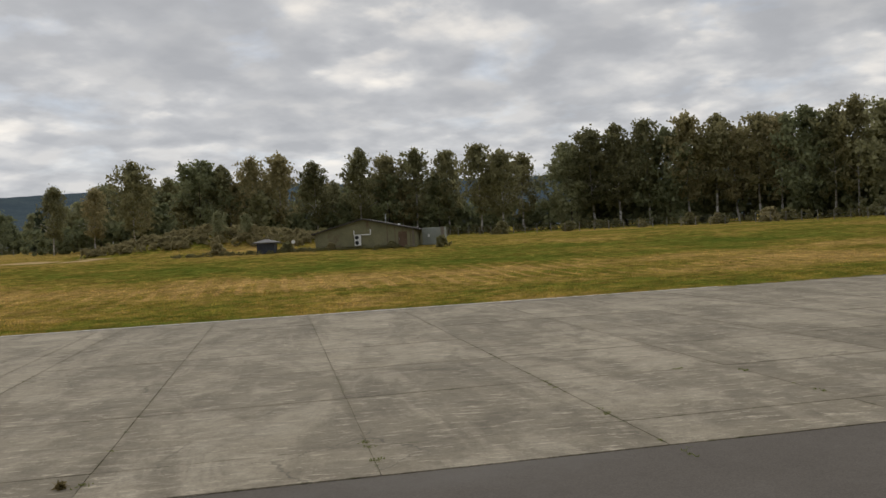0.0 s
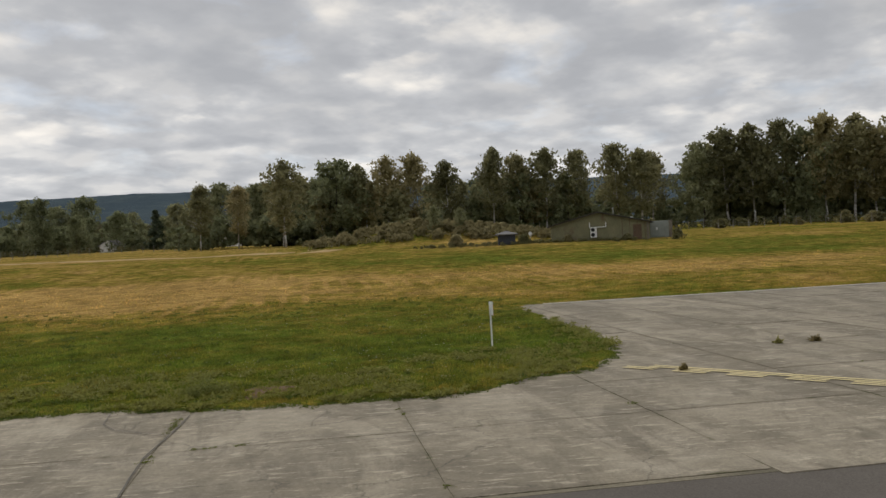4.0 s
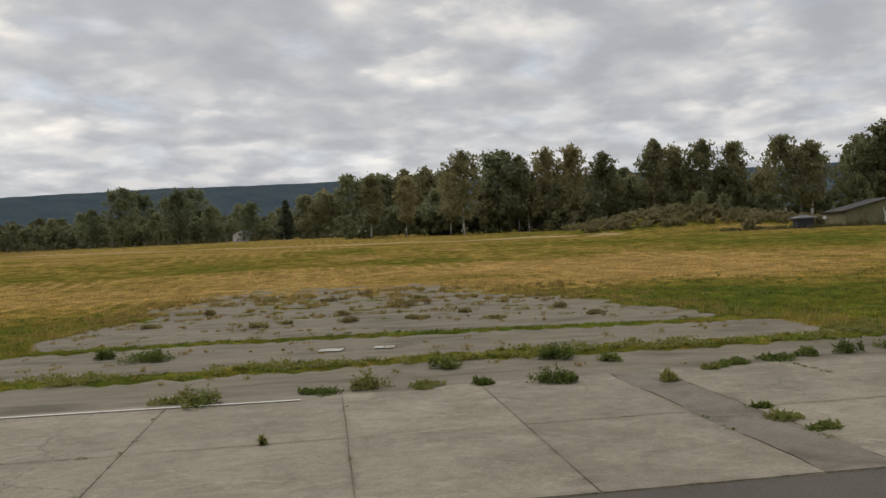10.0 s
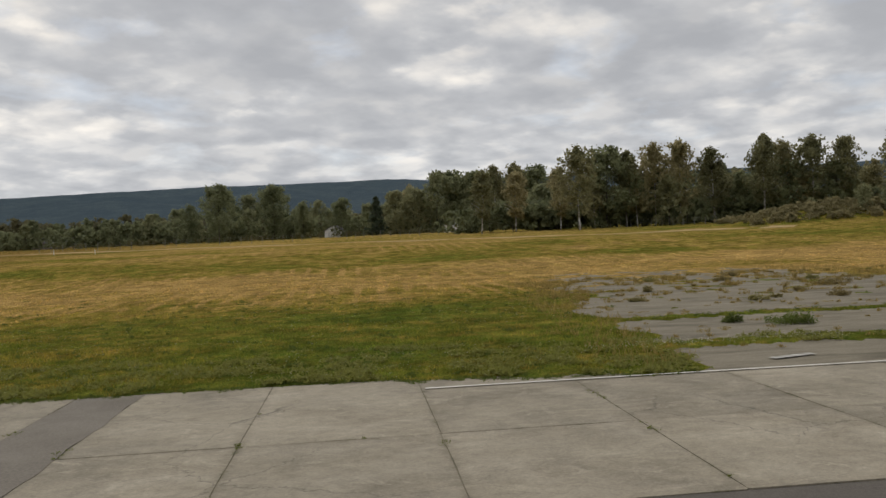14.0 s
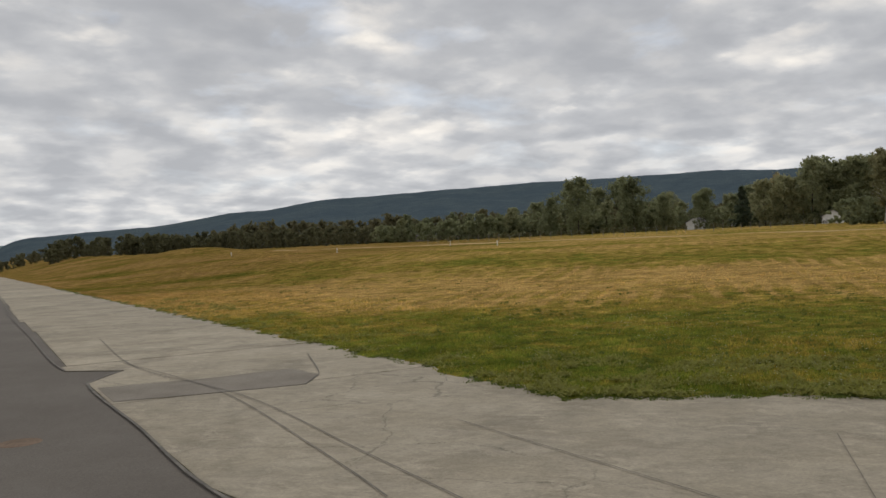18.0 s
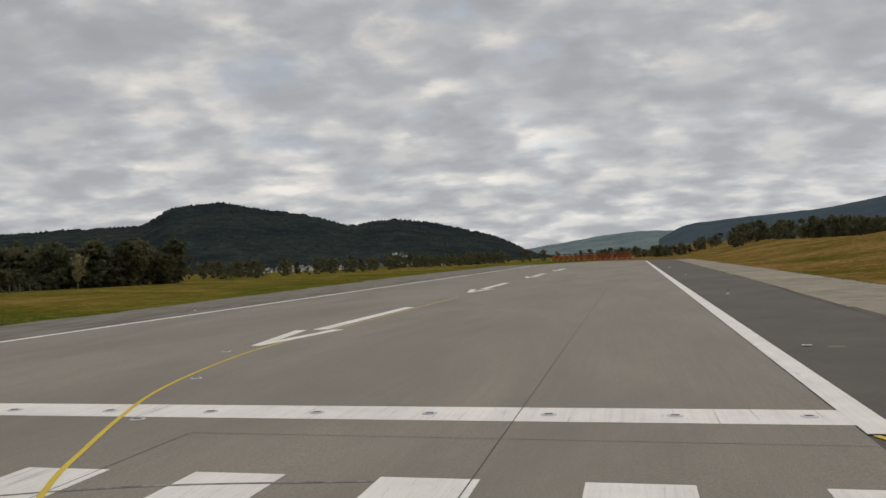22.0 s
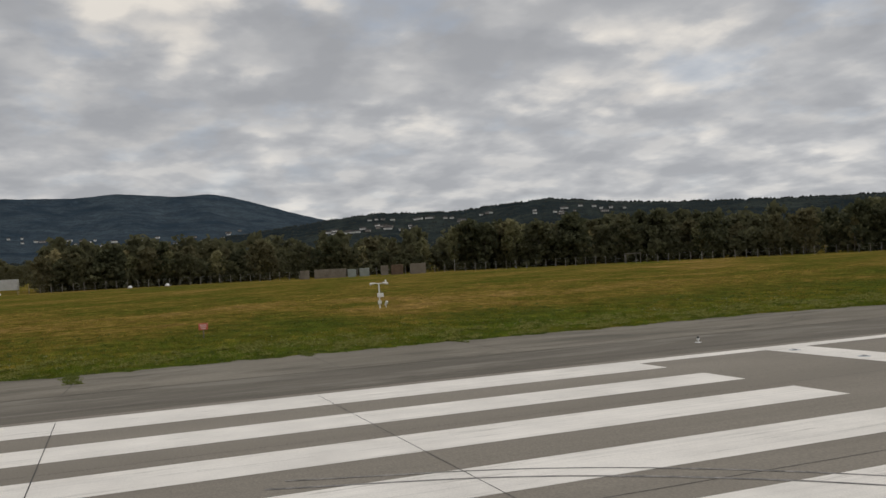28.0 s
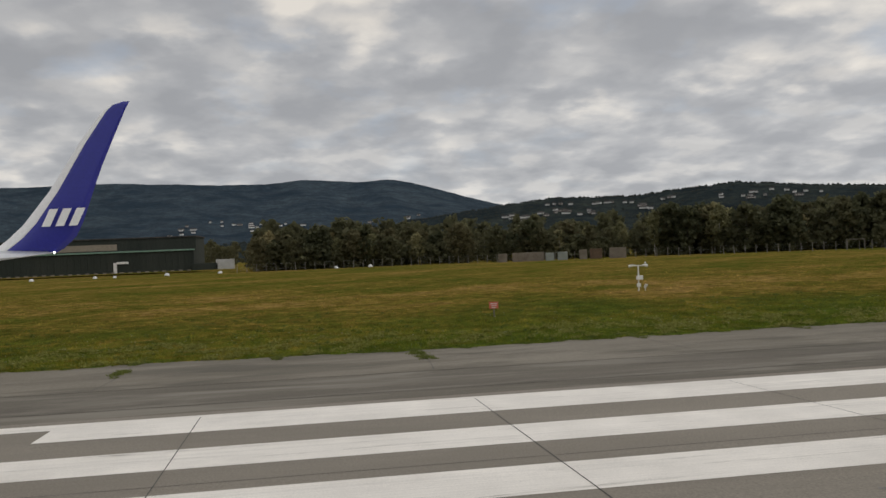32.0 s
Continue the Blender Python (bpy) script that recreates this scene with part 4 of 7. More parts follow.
for pts, w in (([(8.1, 57), (8.0, 30), (7.95, 11.2), (9.65, 9.65), (8.2, 7.25), (8.22, -1.3), (8.22, -7.2), (9.1, -12.0), (12.3, -16.3)], 0.16), ([(8.3, 2.95), (11.6, 2.3), (13.3, 2.05), (14.25, 3.5)], 0.09), ([(8.3, 6.0), (11.4, 5.45), (14.05, 5.6), (14.25, 3.5), (15.9, 8.8)], 0.08), (list(map(lambda p: sn(*p), [(93.2, 5.9), (93.1, 4.2), (92.9, 1.9), (93.0, -1.0)])), 0.07), (list(map(lambda p: sn(*p), [(91.2, 7.2), (91.35, 5.6), (91.75, 4.8), (93.0, 3.8)])), 0.05), ([(9.9, 12.4), (11.0, 3.0), (10.6, -5.9), (10.3, -9.4)], 0.06), ([(10.7, 23.2), (10.1, 10.3), (11.3, 1.5), (11.2, -6.5), (11.1, -12)], 0.06), ([(14.0, -5.2), (14.0, -12.8)], 0.05), (list(map(lambda p: sn(*p), [(20.9, 5.6), (23.0, 3.6), (25.7, 1.7)])), 0.03), (list(map(lambda p: sn(*p), [(20.9, 5.4), (20.7, 1.0)])), 0.025), (list(map(lambda p: sn(*p), [(17, 6.9), (20.9, 5.5)])), 0.025), ([(3.7, 15), (3.75, 9), (3.9, 4)], 0.07), ([(11.6, 267), (9.4, 100), (8.3, 57)], 0.2)):
    tars.append(("crack", ribbon(curve_through(pts, 1.2), w * 0.45, 0.0, 0.008)))
for pts, w in (([(-45.20, -420), (-45.20, 340)], 0.05), ([(-48.90, -420), (-48.87, -20), (-48.95, 340)], 0.06), ([(-51.85, -60), (-51.75, 10), (-51.95, 120)], 0.035), ([(-55.45, -28.3), (-51.55, -28.2), (-48.85, -28.4)], 0.04), ([(-55.45, -17.8), (-51.45, -17.7), (-48.85, -17.9)], 0.04), ([(-55.45, -8.6), (-48.85, -8.5)], 0.03), ([(-55.45, -1.6), (-48.85, -1.5)], 0.03), ([(-54.45, 8.0), (-48.85, 8.2)], 0.04), ([(-48.85, 20.2), (-52.45, 22.5), (-54.35, 23.0)], 0.05), ([(-50.35, 9), (-51.45, 14), (-53.45, 16.5)], 0.05), ([(-47.35, -12), (-47.05, -4), (-47.65, 4), (-47.15, 14)], 0.04)):
    tars.append(("crack", ribbon(curve_through(pts, 1.2), w, 0.0, 0.003)))
ground_mark("tar_cracks", tars, M_OLDTAR, "dark tar-sealed cracks in the concrete", "crack")
patch = prism([(8.3, 2.95), (11.6, 2.3), (13.3, 2.05), (14.25, 3.5), (14.05, 5.6), (11.4, 5.45), (8.3, 6.0)], -0.02, 0.006)
tagged(part("asphalt_patch", patch, M_PATCH, None), "dark asphalt patch in the concrete", "patch", kind="structure")
scuffs = []
for k, pts in enumerate(([(-33.2, -13.5), (-31.6, -9.6), (-29.4, -6.6), (-26.4, -3.9)], [(-32.8, -13.9), (-31.2, -10.0), (-29.0, -7.0), (-26.0, -4.3)], [(-17.5, -3.0), (-13.5, -1.2), (-9.0, -0.3)], [(-24.0, -8.0), (-20.0, -5.0), (-15.5, -2.9)])):
    scuffs.append(("tyre_mark", ribbon(curve_through(pts), 0.07 + 0.02 * k, 0.0, 0.007)))
ground_mark("tyre_marks", scuffs, M_SCUFF, "dark curved tyre scuffs over the stripes", "tyre mark")


# ---- distance ----
def build_hill(name, label, centre, near, far_r, az, el, mat, bumps, seed, cols=220):
    """A ridge seen from the field: el is the height of its crest in degrees along az."""
    a = np.linspace(az[0], az[-1], cols)
    e = np.interp(a, az, el)
    k = np.exp(-np.linspace(-2, 2, 9) ** 2)
    e = np.convolve(np.pad(e, 4, mode="edge"), k / k.sum(), "valid")
    e = e + bumps * (wave(a, a * 0, 0.9, seed) + 0.6 * wave(a, a * 0, 0.27, seed + 3))
    crest = np.maximum(np.tan(np.radians(e)) * far_r + 3.7, 2.0)
    rows = []
    for t in np.linspace(0, 1, 15):
        r = near + (far_r - near) * t
        rr = r * (1 + 0.02 * wave(a, a * 0 + t * 7, 3.0, seed)) if 0 < t < 1 else r + 0 * a
        z = crest * t ** 1.35 * (1 + 0.10 * (1 - t) * wave(a * 1.3, a * 0 + t * 9, 2.2, seed + 1))
        rows.append(np.stack([rr * np.sin(np.radians(a)), rr * np.cos(np.radians(a)), z - 1.5 * (1 - t)], -1))
    rows.append(np.stack([(far_r + 250) * np.sin(np.radians(a)), (far_r + 250) * np.cos(np.radians(a)), crest * 0.4], -1))
    v = np.array(rows)
    h, w = v.shape[:2]
    i = (np.arange(h - 1)[:, None] * w + np.arange(w - 1)[None, :]).ravel()
    ob = link_mesh(name, v.reshape(-1, 3), np.stack([i, i + w, i + w + 1, i + 1], 1), mat, smooth=True)
    tagged(ob, label, "hill", kind="structure")
    return v


AZ_LEFT = [-110, -95, -85, -77.5, -74.5, -69, -66, -62.5, -59, -55, -50, -45, -41, -37, -32.3, -30.2, -27.3, -24.8, -21.8, -18.9, -17.5, -15.8, -13.5, -11, -9.3, -8, -6.6, -5.5]
EL_LEFT = [0.35, 0.94, 1.83, 2.78, 3.11, 3.0, 3.3, 3.55, 3.15, 2.85, 2.7, 2.55, 2.49, 2.77, 2.92, 4.09, 4.33, 3.81, 3.35, 2.49, 2.75, 2.84, 2.53, 1.92, 1.47, 0.86, 0.16, -0.14]
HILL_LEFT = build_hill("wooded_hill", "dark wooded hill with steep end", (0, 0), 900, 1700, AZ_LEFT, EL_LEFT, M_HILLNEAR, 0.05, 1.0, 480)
HILL_BLUE = build_hill("blue_mountain", "long wooded mountain, blue-green from painted haze", (0, 0), 1900, 3600, [-150, -125, -113, -108, -102, -96, -92, -90, -86.5, -84.4, -82.5, -80.3, -77.6, -74, -70], [3.6, 4.2, 4.6, 4.7, 4.95, 4.75, 4.75, 5.0, 4.7, 4.85, 4.45, 3.75, 2.95, 2.2, 1.2], M_HILLBLUE, 0.03, 2.0)
build_hill("far_ridge", "far ridge paled by painted haze, with fields in the valley", (0, 0), 3300, 4500, [-16, -7, -3.8, -1, 0.7, 3.2, 8], [0.6, 0.45, 0.9, 1.25, 1.32, 1.25, 1.1], M_HILLFAR, 0.03, 3.0, 90)
build_hill("wooded_ridge", "long wooded ridge, blue-green from painted haze", (0, 0), 1500, 3000, [1.6, 2.2, 3.2, 7.5, 11, 13.8, 15.6, 18.3, 21.5, 27, 32, 36.5, 41, 48, 51, 60, 75, 95, 120], [0.6, 1.1, 1.6, 1.95, 2.1, 2.5, 2.85, 2.95, 3.5, 3.75, 3.95, 4.1, 4.1, 4.2, 4.0, 3.9, 3.6, 3.4, 2.5], M_HILLRIGHT, 0.03, 4.0, 300)

# ---- trees ----
def leaf_quads(rng, centres, spread, per, size, flat=1.0, droop=0.0):
    """Many small leaf sprays around clump centres: four corners each."""
    c = np.repeat(centres, per, axis=0)
    sp = np.repeat(np.broadcast_to(np.asarray(spread, float), (len(centres),)), per)[:, None]
    p = c + rng.normal(size=c.shape) * sp * np.array([1, 1, flat])
    n = len(p)
    a = rng.normal(size=(n, 3))
    a /= np.linalg.norm(a, axis=1, keepdims=True)
    b = np.cross(a, rng.normal(size=(n, 3)))
    b /= np.linalg.norm(b, axis=1, keepdims=True)
    b[:, 2] -= droop
    sz = size * (0.55 + 0.9 * rng.random((n, 1)))
    a, b = a * sz * 0.5, b * sz * (0.5 + 0.3 * rng.random((n, 1)))
    v = np.stack([p - a - b * 0.6, p + a * 0.7 - b, p + a + b * 0.6, p - a * 0.8 + b], 1).reshape(-1, 3)
    return v, np.arange(4 * n).reshape(n, 4)


def trunk_mesh(rng, h, r, limbs, lean=0.03, fork=0.35, reach=0.2):
    bm = bmesh.new()
    pts, x, y = [], 0.0, 0.0
    for k in range(7):
        pts.append(Vector((x, y, h * 0.93 * k / 6)))
        x += rng.normal() * lean * h / 6
        y += rng.normal() * lean * h / 6
    for k in range(6):
        tube(pts[k], pts[k + 1], r * (1 - k / 6.6), r * (1 - (k + 1) / 6.6), 7, bm)
    for _ in range(limbs):
        t = fork + (0.95 - fork) * rng.random()
        k = min(5, int(t * 6))
        base = pts[k].lerp(pts[k + 1], t * 6 - k)
        ang = rng.random() * math.tau
        ln = h * reach * (1.25 - t) * (0.7 + 0.6 * rng.random())
        mid = base + Vector((math.cos(ang) * ln * 0.6, math.sin(ang) * ln * 0.6, ln * 0.45))
        tip = mid + Vector((math.cos(ang) * ln * 0.5, math.sin(ang) * ln * 0.5, ln * 0.25))
        tube(base, mid, r * 0.38 * (1.15 - t), r * 0.2 * (1.15 - t), 5, bm)
        tube(mid, tip, r * 0.2 * (1.15 - t), r * 0.06, 4, bm)
    return bm, pts


def crown_points(rng, kind, h, count):
    """Clump centres that give each kind its outline."""
    u = rng.random(count)
    ang = rng.random(count) * math.tau
    if kind == "birch":
        z = 0.30 + 0.70 * u
        prof = np.interp(z, [0.28, 0.42, 0.6, 0.8, 0.92, 1.0], [0.06, 0.17, 0.205, 0.165, 0.10, 0.02])
    elif kind in ("broad", "dim_broad"):
        z = 0.05 + 0.95 * u
        prof = np.interp(z, [0.04, 0.2, 0.5, 0.7, 0.88, 1.0], [0.14, 0.25, 0.30, 0.27, 0.18, 0.04])
    elif kind == "spruce":
        z = 0.06 + 0.94 * u ** 1.25
        prof = 0.27 * (1 - z) ** 0.9 + 0.008
    else:
        z = 0.1 + 0.9 * u
        prof = np.interp(z, [0.05, 0.4, 0.8, 1.0], [0.55, 0.62, 0.40, 0.08])
    if kind in ("birch", "broad", "dim_broad"):
        # a few rounded masses along the limbs, with gaps between them
        k = 17 if kind == "birch" else 15
        zc = np.linspace(0.0, 0.94, k) ** 0.85
        zc = z.min() + (1 - z.min()) * zc
        ac = np.arange(k) * 2.4 + rng.random(k)
        pc = np.interp(zc, np.sort(z), prof[np.argsort(z)])
        rc = pc * (0.35 + 0.6 * rng.random(k))
        size = (0.55 * pc + 0.022) * (0.75 + 0.5 * rng.random(k))
        own = rng.integers(0, k, count)
        d = rng.normal(size=(count, 3))
        d *= (rng.random(count) ** 0.45 / np.linalg.norm(d, axis=1))[:, None]
        cx, cy = rc * np.cos(ac), rc * np.sin(ac)
        tall = 1.5 if kind == "birch" else 1.15
        q = np.stack([cx[own] + d[:, 0] * size[own], cy[own] + d[:, 1] * size[own], zc[own] + d[:, 2] * size[own] * tall], 1)
        q[:, 2] = np.clip(q[:, 2], 0.03, 0.93 + 0.07 * rng.random(count))
        # slender leaders that rise out of the upper crown
        lead = rng.random(count) < (0.20 if kind == "birch" else 0.11)
        which = rng.integers(0, 7, count)
        la, lr = rng.random(7) * math.tau, 0.15 * rng.random(7) * (0.7 if kind == "birch" else 1.2)
        lt = 0.88 + 0.14 * rng.random(7)
        lr, lt = np.where(np.arange(7) == 0, 0.0, lr), np.where(np.arange(7) == 0, 1.03, lt - lr * 0.5)
        up = rng.random(count) ** 0.8
        thin = 0.030 * (1.05 - up)
        x = lr[which] * np.cos(la[which]) + rng.normal(size=count) * thin
        y = lr[which] * np.sin(la[which]) + rng.normal(size=count) * thin
        q[lead] = np.stack([x, y, lt[which] - 0.20 * (1 - up)], 1)[lead]
        return q * h
    lobes = 1 + 0.30 * np.sin(3 * ang + 9 * z + rng.random() * 6) + 0.20 * np.sin(5 * ang - 14 * z + rng.random() * 6)
    rr = prof * lobes * np.sqrt(0.15 + 0.85 * rng.random(count)) * h
    return np.stack([rr * np.cos(ang), rr * np.sin(ang), z * h], 1)


def make_tree(name, kind, h, seed, clumps, per, size, label, category, group):
    rng = np.random.default_rng(seed)
    ob = thing(name, pose(0, 0, -50), label, category, group)
    leaf, bark = {"birch": (M_BIRCHLEAF, M_BIRCHBARK), "broad": (M_LEAF, M_BARK), "dim_broad": (M_DIMLEAF, M_BARK), "spruce": (M_SPRUCE, M_BARK), "bush": (M_BUSH, M_BARK)}[kind]
    limbs = {"birch": 16, "broad": 18, "dim_broad": 16, "spruce": 8, "bush": 7}[kind]
    bm, pts = trunk_mesh(rng, h, h * (0.0125 if kind != "bush" else 0.02), limbs, 0.035 if kind != "spruce" else 0.008, 0.3 if kind != "bush" else 0.1, 0.2 if kind != "bush" else 0.5)
    part("trunk", bm, bark, ob, smooth=True)
    c = crown_points(rng, kind, h, clumps)
    # the crown follows the bend of the stem
    zs = np.array([p.z for p in pts])
    c[:, 0] += np.interp(c[:, 2], zs, [p.x for p in pts])
    c[:, 1] += np.interp(c[:, 2], zs, [p.y for p in pts])
    spread = {"birch": 0.024, "broad": 0.028, "dim_broad": 0.032, "spruce": 0.020, "bush": 0.09}[kind] * h
    v, f = leaf_quads(rng, c, spread, per, size, 0.8, 0.35 if kind in ("birch", "spruce") else 0.0)
    v[:, 2] = np.maximum(v[:, 2], 0.05)
    crown = link_mesh("crown", v, f, leaf, ob)
    return ob, h


def plant(protos, x, y, top=None, h=None, rng=random, kind=0):
    """Copy a tree to x, y, with its top at a height or of a height, on the ground."""
    ob, hh = protos[kind % len(protos)]
    z = float(ground_z(x, y)) - 0.05
    tall = (top - z) if top else h
    k = tall / hh
    w = k * rng.uniform(0.88, 1.15)
    m = Matrix.LocRotScale((x, y, z), Euler((0, 0, rng.uniform(0, math.tau))), (w, w, k))
    return copy_thing(ob, m)


BIRCH_LABEL = "tall silver birch with white trunk and thin olive crown"
BROAD_LABEL = "tall dark green broadleaf tree at the wood's edge"
birches = [make_tree("birch_tree", "birch", 19, 10 + k, 300, 15, 0.36, BIRCH_LABEL, "tree", "trees behind the field") for k in range(4)]
broads = [make_tree("broadleaf_tree", "broad", 18, 30 + k, 320, 15, 0.42, BROAD_LABEL, "tree", "trees behind the field") for k in range(4)]
far_birches = [make_tree("birch_tree", "birch", 19, 110 + k, 170, 8, 0.62, BIRCH_LABEL, "tree", "trees behind the field") for k in range(4)]
far_broads = [make_tree("broadleaf_tree", "broad", 18, 130 + k, 180, 8, 0.72, BROAD_LABEL, "tree", "trees behind the field") for k in range(4)]
dim_broads = [make_tree("alder_tree", "dim_broad", 14, 80 + k, 165, 8, 0.66, "dark dense broadleaf tree on the far side of the field", "tree", "trees beyond the runway") for k in range(4)]
spruces = [make_tree("spruce_tree", "spruce", 16, 50 + k, 130, 13, 0.6, "dark narrow spruce among the broadleaf trees", "tree", "trees behind the field") for k in range(2)]
bushes = [make_tree("shrub", "bush", 2.6, 60 + k, 60, 13, 0.34, "low olive and brown shrub on rough ground", "shrub", "shrubs on the mound") for k in range(3)]
PROTOS = far_birches + far_broads + birches + dim_broads + broads + spruces + bushes

rng = random.Random(11)
# skyline trees: x, y, height of the top above the field
WOOD_A = [(205, 109, 22), (213, 103, 21.5), (219, 92, 22), (233, 85, 27.5), (237, 81, 26), (243, 75, 28), (248, 69, 28.5), (254, 62, 26), (265, 45, 27), (269, 39, 28), (273, 31, 27.5), (282, 13, 25)]
WOOD_B = [(283, -1, 26.5), (285, -7, 29.5), (287, -13, 30), (289, -20, 31), (290, -25, 28), (291, -30, 31), (293, -36, 30), (294, -41, 27), (295, -46, 30), (295, -51, 28.5), (290, -58, 29), (288, -64, 28), (286, -69, 29.5), (284, -76, 28), (282, -84, 29)]
WOOD_C = [(221, 217, 26), (231, 212, 20), (241, 202, 21), (268, 177, 29.5), (273, 171, 28), (277, 165, 29), (283, 160, 30.5), (287, 153, 31), (291, 146, 30), (206, 230, 27), (198, 236, 20), (262, 184, 24)]
WOOD_D = [(264, 308, 32), (275, 300, 29), (283, 293, 33), (299, 278, 25), (324, 252, 26), (342, 229, 37), (350, 219, 35), (355, 211, 36), (362, 200, 35)]
for x, y, top in WOOD_A:
    plant(birches if rng.random() < 0.8 else broads, x, y, top=top, rng=rng, kind=rng.randrange(4))
for x, y, top in WOOD_B:
    plant(birches if rng.random() < 0.6 else broads, x, y, top=top, rng=rng, kind=rng.randrange(4))
for x, y, top in WOOD_C + WOOD_D:
    plant(broads if rng.random() < 0.75 else birches, x, y, top=top, rng=rng, kind=rng.randrange(4))
# the birches that stand out from the wood
for k, (x, y, top) in enumerate([(208.2, 79.6, 25.6), (256.5, 48.5, 28.3), (264.0, 15.1, 27.0), (262.0, 8.0, 24.5)]):
    plant(birches, x, y, top=top, rng=rng, kind=k)
plant(spruces, 252, 194, top=21, rng=rng, kind=0)


def belt(line, count, depth, tall, mix, seed):
    """Fill a belt of wood behind a line of ground points."""
    r = random.Random(seed)
    seg = [(Vector(a), Vector(b)) for a, b in zip(line, line[1:])]
    ln = [(b - a).length for a, b in seg]
    for _ in range(count):
        t = r.random() * sum(ln)
        for (a, b), l in zip(seg, ln):
            if t <= l:
                break
            t -= l
        p = a.lerp(b, t / l)
        o = Vector((a.y - b.y, b.x - a.x)).normalized() * (2 + r.random() * depth)
        plant(mix[r.randrange(len(mix))], p.x + o.x, p.y + o.y, h=r.uniform(*tall), rng=r, kind=r.randrange(4))


belt([(216, 92), (246, 62), (268, 34), (284, 4)], 34, 26, (11, 17), [far_broads, far_broads, far_birches], 3)
belt([(284, 2), (298, -40), (290, -90), (262, -140)], 40, 26, (16, 22), [far_broads, far_broads, far_birches], 4)
belt([(255, 188), (275, 166), (296, 138), (288, 60)], 30, 26, (12, 20), [far_broads, far_broads, far_birches], 5)
belt([(150, 300), (205, 236), (255, 192)], 26, 28, (9, 15), [far_broads], 6)
belt([(252, 300), (345, 222), (372, 180)], 20, 30, (12, 20), [far_broads], 7)
# shrubs over the old earth mound and along the wood's edge
r2 = random.Random(21)
for k in range(14):
    t = r2.random()
    x, y = 262 - 34 * t + r2.uniform(-5, 5), -60 + 120 * t
    plant(bushes, x, y, h=r2.uniform(1.4, 3.2), rng=r2, kind=k)
for x, y, h in ((166, 2, 4.2), (169, -1, 3.6), (172, 12, 2.6)):
    plant(broads, x, y, h=h, rng=r2, kind=1)
for x, y, h in ((156, -9, 1.6), (160.5, -17.6, 1.3), (170, -36, 1.4), (163, -23, 0.9), (167, -30, 0.9)):
    plant(bushes, x, y, h=h, rng=r2, kind=1)


def joined_wood(name, label, spots, leaf, clumps, per, size, seed, kind="broad"):
    """A far wood as one body of foliage with stems, for trees nobody could count."""
    r = np.random.default_rng(seed)
    allv, allf, base = [], [], 0
    stems = bmesh.new()
    for x, y, z, h in spots:
        c = crown_points(r, kind, h, clumps)
        c[:, :2] *= r.uniform(0.95, 1.35)
        v, f = leaf_quads(r, c, 0.05 * h, per, size * h / 15, 0.8)
        v += np.array([x, y, z])
        allv.append(v)
        allf.append(f + base)
        base += len(v)
        tube((x, y, z), (x + r.normal() * 0.3, y + r.normal() * 0.3, z + 0.7 * h), 0.011 * h, 0.004 * h, 5, stems)
    wood = thing(name, pose(0, 0, 0), label, "woodland", kind="stuff")
    link_mesh("foliage", np.concatenate(allv), np.concatenate(allf), leaf, wood)
    part("stems", stems, M_BIRCHBARK if kind == "birch" else M_BARK, wood)
    return wood


def scatter_spots(line, count, depth, tall, seed):
    r = random.Random(seed)
    out = []
    seg = list(zip(line, line[1:]))
    for _ in range(count):
        a, b = map(Vector, seg[r.randrange(len(seg))])
        p = a.lerp(b, r.random())
        o = Vector((b.y - a.y, a.x - b.x)).normalized() * r.random() * depth
        x, y = p.x + o.x, p.y + o.y
        out.append((x, y, float(ground_z(x, y)), r.uniform(*tall)))
    return out


# undergrowth that closes the woods between the stems, and the shrubs of the mound
def edge_spots(line, count, near, far, tall, seed):
    r = random.Random(seed)
    out = []
    seg = [(Vector(a), Vector(b)) for a, b in zip(line, line[1:])]
    for a, b in seg:
        for _ in range(int(count * (b - a).length / sum((q - p).length for p, q in seg))):
            p = a.lerp(b, r.random())
            o = Vector((a.y - b.y, b.x - a.x)).normalized() * r.uniform(near, far)
            x, y = p.x + o.x, p.y + o.y
            out.append((x, y, float(ground_z(x, y)), r.uniform(*tall)))
    return out


UNDER = "dense dark undergrowth between the stems of the wood"
joined_wood("undergrowth", UNDER, edge_spots([(200, 116), (219, 92), (246, 66), (268, 36), (286, 2)], 110, 4, 16, (5, 9), 51), M_LEAF, 22, 9, 1.6, 52, "bush")
joined_wood("undergrowth", UNDER, edge_spots([(286, 2), (296, -40), (291, -58), (282, -90), (262, -140)], 130, 4, 16, (6, 12), 53), M_LEAF, 22, 9, 1.5, 54, "bush")
joined_wood("undergrowth", UNDER, edge_spots([(150, 300), (206, 232), (255, 192), (275, 168), (296, 138), (292, 60)], 150, 4, 16, (5, 9), 55), M_LEAF, 22, 9, 1.6, 56, "bush")
joined_wood("wood_edge_shrubs", "low olive shrubs and saplings along the fence", edge_spots([(160, 262), (202, 225), (252, 180), (285, 130), (262, 60), (268, 10), (276, -45), (262, -120)], 260, -6, 4, (0.8, 2.2), 57), M_BUSH, 14, 9, 2.6, 58, "bush")
mr = random.Random(21)
mound = []
for _ in range(420):
    u, v = mr.uniform(-10, 8), mr.uniform(-21, 20)
    x, y = 170 + 0.8 * u - 0.6 * v, 6 + 0.6 * u + 0.8 * v
    mound.append((x, y, float(ground_z(x, y)), mr.uniform(0.6, 1.4)))
rough = []
